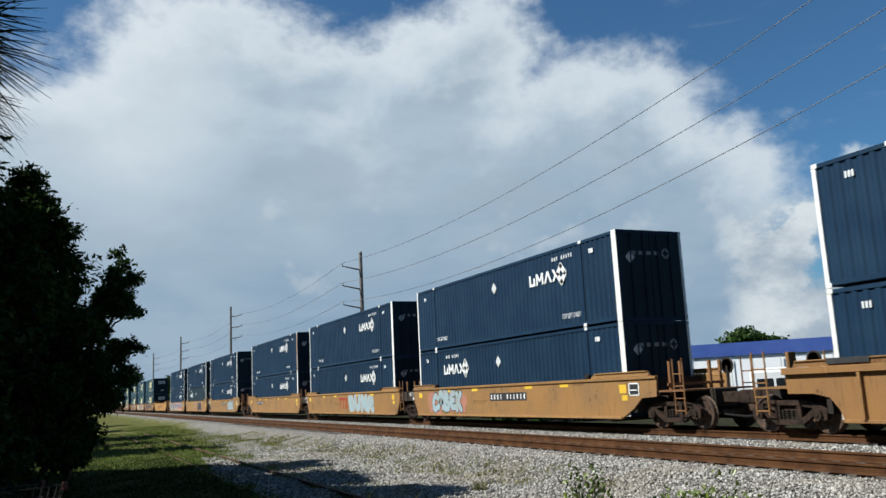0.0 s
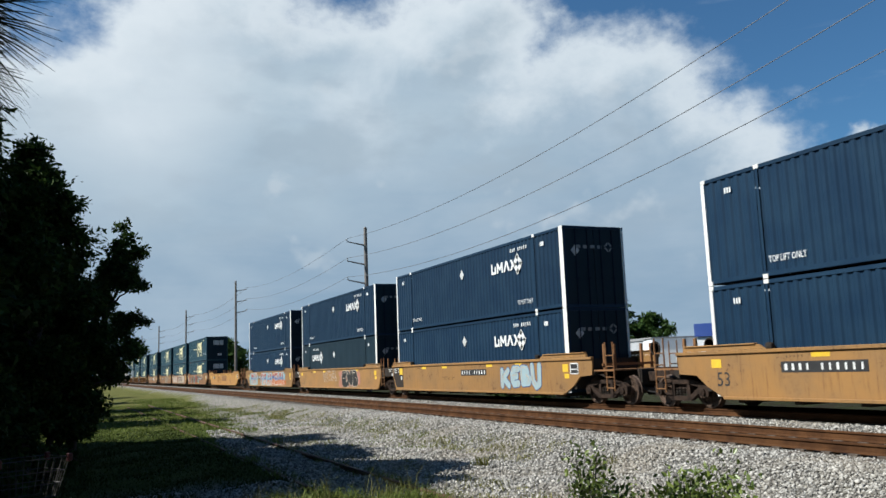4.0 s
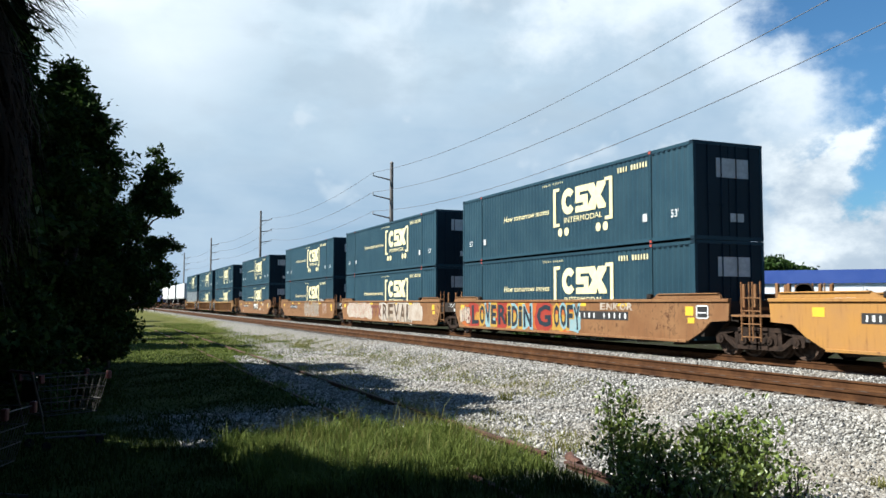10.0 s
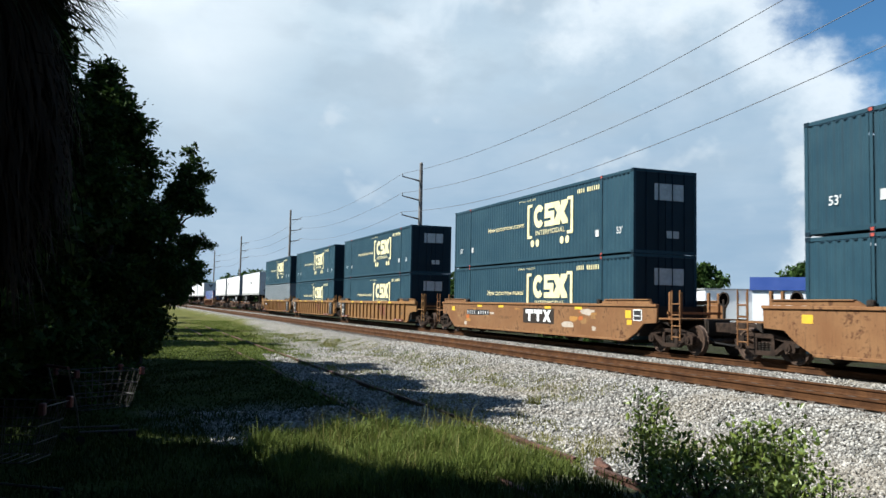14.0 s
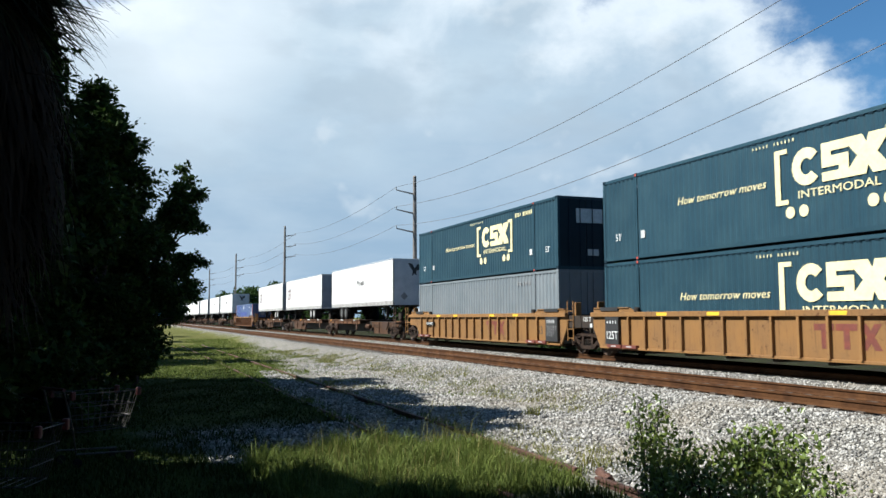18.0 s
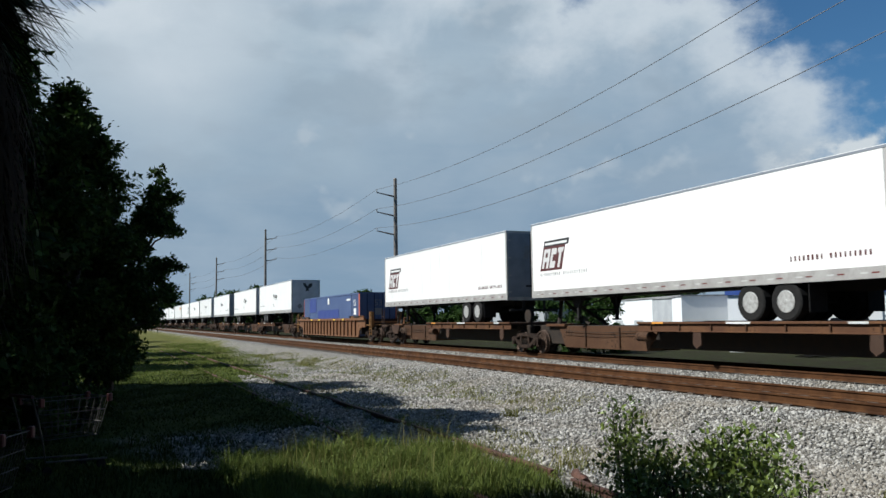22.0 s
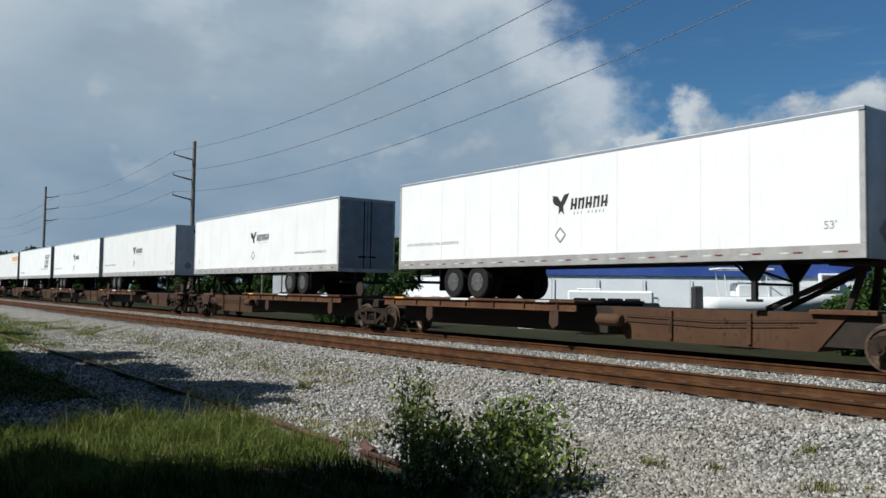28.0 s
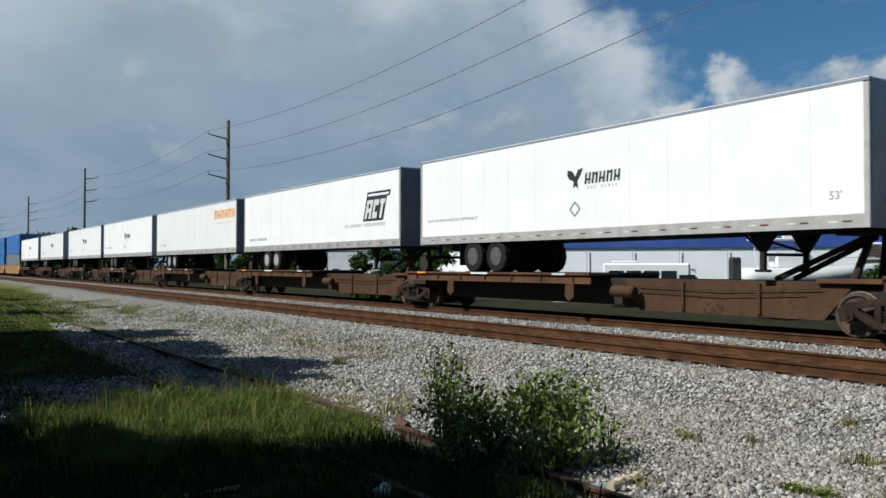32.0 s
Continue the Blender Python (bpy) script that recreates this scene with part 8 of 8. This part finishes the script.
    for spec, way in ((right, -1), (left, 1)):
        if spec[1] is not None:
            truck(ob, spec[1])
        if spec[0] == "C":
            coupler(ob, way * 8.5, way * 1.0)
            ladder(ob, -1.30, way * 8.45, 0.5, 2.05, BROWN_STEEL)
            bm = bmesh.new()
            box(bm, -1.32, 1.32, min(way * 7.6, way * 8.65), max(way * 7.6, way * 8.65), 1.02, 1.10)
            part("end_platform", bm, BROWN_STEEL, ob)
            for xa in (-1.28, 1.20):
                bm = prism(bmesh.new(), [(way * 5.6, 1.1), (way * 5.9, 0.62), (way * 6.6, 0.62), (way * 7.0, 1.1)], xa, xa + 0.08)
                part("bolster_web", bm, BROWN_STEEL, ob)
    return ob


# ---------------------------------------------------------------- the train
TRAIN = []                      # (thing, place of its middle along the train, height)


def put(ob, u, z=0.0):
    """u: how far its leading end stands along the train at the start."""
    TRAIN.append((ob, u + HALF, z))
    return ob


def again(ob):
    q = copy_thing(ob, Matrix.Identity(4))
    for o in q.children_recursive:
        if o.name.startswith("wheelset"):
            (WHEELS_A if o.location.y < 0 else WHEELS_B).append(o)
    return q


LOW_Z, HIGH_Z = 0.37, 3.28
navy_a, navy_b = navy_container(False), navy_container(True)
navy_places = [(-3.0, 0, 0), (20.70, 0, 1), (40.20, 0, 0), (59.70, 0, 0), (82.85, 0, 0), (102.27, 0, 2), (121.75, 0, 0)]
first_a = first_b = True
for u, hi, lo in navy_places:
    for which, z in ((hi, HIGH_Z), (lo, LOW_Z)):
        if which == 0:
            put(navy_a if first_a else again(navy_a), u, z)
            first_a = False
        elif which == 2:
            put(navy_container(True, True), u, z)
        else:
            put(navy_b if first_b else again(navy_b), u, z)
            first_b = False
        if u == 59.70 and z == HIGH_Z:      # one box has rusted posts at its doors
            for o in TRAIN[-1][0].children:
                if o.name.startswith("corner_post") and o.data.vertices[0].co.y < 0:
                    o.data = o.data.copy()
                    o.data.materials[0] = RUSTY_POST
                    tagged(o, "rust-streaked white corner post")
teal = teal_container()
grey = grey_container()
teal_places = [164.62, 184.06, 203.50, 227.15, 250.40, 269.86, 289.30]
for i, u in enumerate(teal_places):
    put(teal if i == 0 else again(teal), u, HIGH_Z)
    put(grey if i == 6 else again(teal), u, LOW_Z)
scrawl = [o for o, mid, z in TRAIN if z == LOW_Z and abs(mid - HALF - 203.50) < 0.1][0]
bm = bmesh.new()
g = np.random.default_rng(52)
for k, ch in enumerate("CABEK"):
    for line in LETTERS[ch]:
        fat_stroke(bm, [(HALF - 12.2 - 0.40 * k - 0.52 * u - 0.12 * v + 0.02 * g.normal(), 0.80 + 0.10 * g.normal() + 0.52 * v) for u, v in line], 0.018, -1.3005, -1.296)
part("scribble", bm, LETTER_WHITE, scrawl, "pale sprayed scribble")
put(royal_container(), 369.86, LOW_Z)
far_blue = plain_container(BRIGHT_BLUE, "bright blue shipping container far down the train")
far_grey = plain_container(GREY_PAINT, "grey shipping container far down the train")
for k in range(6):
    u = 592.0 + 19.5 * k
    put(far_blue if k == 0 else again(far_blue), u, HIGH_Z)
    put(far_grey if k == 0 else again(far_blue if k % 2 else far_grey), u, LOW_Z)

OCH = "ochre well car under stacked containers"
RUS = "rust-stained ochre well car under stacked containers"
# leading car, then two cars of three wells with spray paint
put(well_car(OCHRE_AGED, "rusty ochre well car with upright ribs", "J", "C", True), -3.0)
w1 = put(well_car(OCHRE, OCH + ", with aqua spray paint", "C", "J"), 20.70)
dark_plate(w1, 7.2, 10.1, 0.92, 1.22, 11)
throw_up(w1, "CABEK", 1.5, 4.6, 0.42, 1.42, PAINT_AQUA, PAINT_BLACK, PAINT_WHITE, 0.13, 0.035, 5, PAINT_PINK)
w2 = put(well_car(OCHRE, OCH + ", with pale spray paint", "J", "J"), 40.20)
heavy_marks(w2, 6.7, 8.4, 0.62, 1.28, 3, PAINT_RED, 0.02)
throw_up(w2, "BUNR", 8.6, 13.0, 0.38, 1.46, PAINT_AQUA, PAINT_WHITE, PAINT_WHITE, 0.19, 0.04, 9)
stencil(w2, "53", 0.75, 0.72, 0.38)
stencil(w2, "C", 5.0, 1.05, 0.26)
w3 = put(well_car(OCHRE, OCH, "J", "C"), 59.70)
dark_plate(w3, 2.3, 4.7, 0.98, 1.24, 11)
stencil(w3, "53", 0.35, 0.80, 0.38)
stencil(w3, "A", 5.4, 1.12, 0.24)
w4 = put(well_car(OCHRE, OCH + ", with aqua spray paint", "C", "J"), 82.85)
throw_up(w4, "KEBU", 11.2, 14.4, 0.42, 1.42, PAINT_AQUA, PAINT_BLUE, PAINT_WHITE, 0.13, 0.03, 15)
dark_plate(w4, 7.6, 10.0, 1.0, 1.25, 10)
bm = prism(bmesh.new(), [(HALF + 0.20, 0.45), (HALF - 0.75, 0.45), (HALF - 0.75, 1.46), (HALF + 0.60, 1.46), (HALF + 0.58, 1.0)], -1.3665, -1.360)
end_panel = part("end_panel", bm, CAR_DARK, w4, "oily black painted end of the side")
lettering("axle_rating", "125 T", 0.24, MARK_WHITE, end_panel, (-1.3685, HALF + 0.18, 1.28), width=0.70)
bm = bmesh.new()
box(bm, -1.3690, -1.366, HALF - 0.70, HALF - 0.26, 1.08, 1.40)
part("end_label", bm, MARK_YELLOW, end_panel)
bm = bmesh.new()
box(bm, -1.3690, -1.366, HALF - 0.62, HALF - 0.44, 0.82, 1.0)
part("white_label", bm, PLACARD, end_panel)
w5 = put(well_car(OCHRE, OCH + ", with black and white spray paint", "J", "J"), 102.27)
throw_up(w5, "ENB", 9.7, 12.9, 0.38, 1.46, PAINT_BLACK, PAINT_WHITE, PAINT_WHITE, 0.19, 0.045, 21, PAINT_PINK)
throw_up(w5, "KBR", 5.6, 8.6, 0.72, 1.40, OCHRE, PAINT_WHITE, PAINT_WHITE, 0.09, 0.035, 22)
stencil(w5, "53", 0.5, 0.72, 0.40)
w6 = put(well_car(OCHRE, OCH + ", with large painted words", "J", "C"), 121.75)
bm = bmesh.new()
for k, d in enumerate((1.6, 3.0, 6.2, 7.8, 9.6, 11.4, 13.2)):
    prism(bm, blob(HALF - d, 0.94, 2.3, 1.06, np.random.default_rng(90 + k)), -1.3625 - 0.0003 * k, -1.360)
tagged(part("paint_cloud", bm, PAINT_SKY, w6, "aqua and white sprayed background"), kind="stuff")
bm = bmesh.new()
for k, d in enumerate((10.6, 12.4, 13.6)):
    prism(bm, blob(HALF - d, 0.62, 1.9, 0.42, np.random.default_rng(70 + k)), -1.3665 - 0.0003 * k, -1.360)
tagged(part("paint_cloud", bm, PAINT_ORANGE, w6), kind="stuff")


FLAG = ((PAINT_RED, 0.66, 1.0), (PAINT_BLUE, 0.40, 0.66), (PAINT_ORANGE, 0.0, 0.40))
painted_word(w6, "PRAY", 1.25, 2.5, 0.48, 1.38, (), bands=FLAG, halo=0.055)
painted_word(w6, "FOR", 5.6, 2.1, 0.48, 1.40, (), bands=FLAG, halo=0.06)
painted_word(w6, "ARMENIA", 7.9, 6.2, 0.48, 1.40, (), bands=FLAG, halo=0.06)
dark_plate(w6, 3.95, 5.5, 0.92, 1.18, 7)
stencil(w6, "53", 0.65, 0.75, 0.38)
put(well_car(OCHRE_BRIGHT, "empty bright ochre well car", "C", "C", False), 144.2)
TRAIN_E = TRAIN[-1][0]
throw_up(TRAIN_E, "CURB", 4.4, 6.6, 0.55, 1.25, OCHRE_BRIGHT, OCHRE_RUST, OCHRE_RUST, 0.05, 0.03, 41)
bm = bmesh.new()
prism(bm, [(HALF - 7.2, 0.75), (HALF - 10.2, 0.70), (HALF - 10.4, 1.30), (HALF - 7.4, 1.34)], -1.364, -1.360)
part("rust_patch", bm, OCHRE_RUST, TRAIN_E)
dark_plate(TRAIN_E, 1.3, 2.8, 0.98, 1.22, 8)
c0 = put(well_car(OCHRE_RUST, RUS + ", with many-coloured spray paint", "C", "J"), 164.62)
bm = bmesh.new()
for k, d in enumerate((0.9, 2.9, 4.6, 6.0, 7.4, 9.0)):
    prism(bm, blob(HALF - d, 0.93, 1.9, 1.0, np.random.default_rng(190 + k)), -1.3620 - 0.0003 * k, -1.360)
tagged(part("paint_cloud", bm, PAINT_ORANGE, c0, "orange sprayed background"), kind="stuff")
for mat, ds in ((PAINT_YELLOW, (2.0, 4.9, 8.6)), (PAINT_SKY, (3.0, 6.0, 9.6)), (PAINT_RED, (1.3, 4.1, 7.5))):
    bm = bmesh.new()
    for k, d in enumerate(ds):
        prism(bm, blob(HALF - d, 0.90 if mat is PAINT_RED else 0.72, 1.25 if mat is PAINT_RED else 1.1, 1.05 if mat is PAINT_RED else 0.6, np.random.default_rng(290 + k)), -1.3645 - 0.0004 * k, -1.360)
    tagged(part("paint_patch", bm, mat, c0), kind="stuff")
INK = (PAINT_INK,)
Y_, S_, R_ = PAINT_YELLOW, PAINT_SKY, PAINT_RED
for word, d, w, edges in (("L", 1.1, 0.8, (R_,)), ("OVE", 1.95, 1.7, (Y_, S_, Y_)), ("R", 3.75, 0.85, (R_,)), ("i", 4.62, 0.36, (Y_,)), ("D", 5.0, 0.58, (S_,)), ("i", 5.58, 0.36, (Y_,)), ("N", 5.98, 0.75, (S_,)), ("G", 7.0, 1.25, (R_,)), ("OOFY", 8.35, 1.85, (Y_, S_, Y_, S_))):
    painted_word(c0, word, d, w, 0.50, 1.36, INK, edges, halo=0.09)
painted_word(c0, "ENKOR", 11.4, 1.9, 1.20, 1.44, (PAINT_WHITE,), (OCHRE_RUST,), halo=0.01)
throw_up(c0, "NB", 0.1, 1.0, 0.5, 1.2, PAINT_WHITE, PAINT_BLACK, PAINT_PINK, 0.07, 0.03, 311, PAINT_WHITE)
dark_plate(c0, 10.0, 13.0, 0.88, 1.16, 10)
c1 = put(well_car(OCHRE_RUST, RUS + ", with pale spray paint", "J", "J"), 184.06)
throw_up(c1, "BUBK", 1.2, 5.6, 0.42, 1.44, PAINT_WHITE, PAINT_PINK, PAINT_PINK, 0.15, 0.03, 33, PAINT_WHITE)
heavy_marks(c1, 5.8, 7.8, 0.62, 1.28, 3, RED_LABEL, 0.02)
painted_word(c1, "REVAL", 8.0, 5.0, 0.40, 1.42, (PAINT_BROWN, PAINT_GREY), (LETTER_WHITE, PAINT_WHITE), bands=((PAINT_BROWN, 0.30, 1.0), (PAINT_GREY, 0.0, 0.30)), halo=0.05, lift=0.001)
bm = bmesh.new()
for k, d in enumerate((8.2, 9.6, 11.0, 12.4, 13.6)):
    prism(bm, blob(HALF - d, 0.92, 1.7, 1.04, np.random.default_rng(390 + k)), -1.3620 - 0.0003 * k, -1.360)
tagged(part("paint_cloud", bm, PAINT_WHITE, c1, "chalky sprayed background"), kind="stuff")
c2 = put(well_car(OCHRE_RUST, RUS + ", with white bubble spray paint", "J", "C"), 203.50)
throw_up(c2, "ERUENR", 7.7, 12.4, 0.38, 1.46, PAINT_GREY, PAINT_WHITE, PAINT_BROWN, 0.10, 0.05, 37)
throw_up(c2, "KAR", 13.5, 14.7, 0.6, 1.36, PAINT_PINK, PAINT_WHITE, PAINT_WHITE, 0.022, 0.02, 38)
dark_plate(c2, 2.6, 5.2, 0.95, 1.22, 10)
c3 = put(well_car(OCHRE_RUST, "dark rusty well car with a white emblem", "C", "C"), 227.15)
heavy_marks(c3, 8.3, 10.6, 0.80, 1.28, 3, MARK_WHITE)
bm = bmesh.new()
box(bm, -1.3635, -1.360, HALF - 10.8, HALF - 8.1, 0.72, 1.34)
part("emblem_panel", bm, CAR_DARK, c3)
g = np.random.default_rng(77)
for k in range(22):
    d, z = 0.8 + 14.6 * g.random(), 0.5 + 0.8 * g.random()
    if 7.9 < d < 11.0:
        continue
    bm = prism(bmesh.new(), blob(HALF - d, z, 0.25 + 0.7 * g.random(), 0.08 + 0.16 * g.random(), g, 10), -1.3625 - 0.0002 * k % 0.001, -1.360)
    part("primer_patch", bm, (OCHRE_BRIGHT, PAINT_WHITE, OCHRE, PAINT_ORANGE)[k % 4], c3)
dark_plate(c3, 1.9, 4.6, 0.95, 1.20, 10)
RIB = "ochre well car with upright ribs under stacked containers"
for u, r, l in ((250.40, "C", "J"), (269.86, "J", "J"), (289.30, "J", "C")):
    q = put(well_car(OCHRE_AGED, RIB, r, l, True), u)
    stencil(q, "53", 14.7, 0.85, 0.34)
    if r == "J":
        bm = bmesh.new()
        box(bm, -1.475, -1.36, HALF - 16.3, HALF - 15.35, 0.45, 1.40)
        pl = part("notice_board", bm, MARK_BLACK, q)
        for z, n, h in ((1.22, 4, 0.13), (1.02, 5, 0.06), (0.92, 5, 0.05), (0.80, 4, 0.05), (0.68, 3, 0.05)):
            bars(pl, "notice_marking", HALF - 15.5, z, n, h, 0.17, MARK_WHITE, -1.478)
    if l == "J":
        bm = bmesh.new()
        box(bm, -1.475, -1.36, HALF - 1.05, HALF - 0.25, 0.45, 1.40)
        board = part("notice_board", bm, MARK_BLACK, q)
        lettering("axle_rating", "125T", 0.28, MARK_WHITE, board, (-1.478, HALF - 0.65, 0.76), width=0.66)
        bars(board, "notice_marking", HALF - 0.40, 1.22, 4, 0.10, 0.17, MARK_WHITE, -1.478)
    else:
        bm = bmesh.new()
        box(bm, -0.62, 0.62, 9.75, 10.5, 1.13, 1.92, 0.03)
        part("equipment_cabinet", bm, WALL_GREY, q, "pale grey steel equipment cabinet")
        bm = bmesh.new()
        box(bm, -1.475, -1.40, HALF - 2.75, HALF - 1.65, 0.98, 1.16)
        pl = part("number_plate", bm, MARK_BLACK, q)
        bars(pl, "plate_marking", HALF - 1.75, 1.07, 8, 0.12, 0.12, MARK_WHITE, -1.478)
    for d in (0.35, 1.25, 13.6, 14.5):
        bm = bmesh.new()
        box(bm, -1.482, -1.36, HALF - d - 0.82, HALF - d, 0.35, 0.46)
        tape = part("red_label", bm, RED_LABEL, q)
        bm = bmesh.new()
        box(bm, -1.484, -1.481, HALF - d - 0.55, HALF - d - 0.25, 0.39, 0.42)
        part("label_print", bm, PLACARD, tape)
    heavy_marks(q, 9.4, 11.4, 0.62, 1.22, 3, RED_LABEL)
q = put(well_car(WELL_RUST, "rusty ribbed well car with one blue container", "C", "C", True), 369.86)
stencil(q, "53", 12.8, 0.98, 0.30)
for k in range(6):
    u = 592.0 + 19.5 * k
    put(well_car(OCHRE, "ochre well car far down the train", "J" if k % 3 else "C", "C" if k % 3 == 2 else "J") if k == 0 else again(TRAIN[-1][0] if k == 1 else far_well), u)
    far_well = TRAIN[-1][0]

BIRD = "white dry-van trailer with a black bird emblem"
MAROON = "white dry-van trailer with a maroon emblem, doors leading"
FLAT = "rusty flat car for trailers with a deep centre sill"
t_bird, t_back, t_mar, t_blk, t_org = trailer("bird", False, BIRD), trailer("bird", True, BIRD + ", doors leading"), trailer("maroon", True, MAROON), trailer("black", False, "white dry-van trailer with a black emblem"), trailer("orange", False, "white dry-van trailer with orange lettering")
used = set()
TRAILERS = [(310.36, t_bird), (330.15, t_mar), (348.45, t_mar), (390.96, t_bird), (409.20, t_bird), (429.66, t_back), (449.00, t_bird), (466.24, t_bird), (483.79, t_blk), (501.14, t_org), (518.55, t_bird), (535.88, t_bird), (555.3, t_bird), (573.6, t_bird)]
for u, proto in TRAILERS:
    put(again(proto) if proto.name in used else proto, u, 1.25)
    used.add(proto.name)
J = ("J", None)
CARS = [("C", -7.4, "J", 0), ("J", -9.9, "J", 1), ("J", -9.1, "C", 1), ("C", -7.4, "J", 0), ("J", -9.1, "J", 0), ("J", -10.2, "C", 1), ("C", -7.3, "J", 0), ("J", -8.4, "J", 0), ("J", -8.6, "J", 0), ("J", -8.6, "J", 0), ("J", -8.6, "C", 0), ("C", -7.4, "J", 0), ("J", -9.6, "J", 0), ("J", -9.0, "C", 0)]
for (u, proto), (rk, ry, lk, fl) in zip(TRAILERS, CARS):
    put(spine_car((rk, ry), (lk, 7.4 if lk == "C" else None), bool(fl), FLAT, (8.9 if lk == "J" else 8.5, -0.5) if not fl else (8.4, -1.1)), u)


# ---------------------------------------------------------------- what moves
RUN = [(0, 0.0), (1, 14.66), (2, 29.41), (3, 44.17), (4, 58.75), (5, 73.30), (6, 87.84), (7, 102.47), (8, 116.97), (9, 131.31), (10, 145.72), (11, 160.19), (12, 174.66), (13, 189.16), (14, 203.63), (15, 217.98), (16, 232.31), (17, 246.63), (18, 260.98), (19, 275.30), (20, 289.40), (21, 303.42), (22, 317.46), (23, 331.52), (24, 345.60), (25, 359.65), (26, 373.45), (27, 387.25), (28, 401.30), (29, 415.36), (30, 429.43), (31, 443.50), (32, 457.60)]


def motions():
    """The train rolls by towards the camera's right; its wheels turn as it goes."""
    for ob, mid, z in TRAIN:
        walk(ob, [(t, pose(TRAIN_X, mid - s, z)) for t, s in RUN])
    times = [k / FPS for k in range(32 * FPS + 1)]
    turned = np.degrees(np.interp(times, [t for t, _ in RUN], [s for _, s in RUN]) / WHEEL_R)
    for group in (WHEELS_A, WHEELS_B):
        y = group[0].location.y
        walk(group[0], [(t, pose(0, y, WHEEL_R, a % 360.0)) for t, a in zip(times, turned)])
        keys = group[0].animation_data
        for w in group[1:]:
            w.rotation_mode = "QUATERNION"
            w.animation_data_create()
            w.animation_data.action = keys.action
            w.animation_data.action_slot = keys.action_slot


motions()
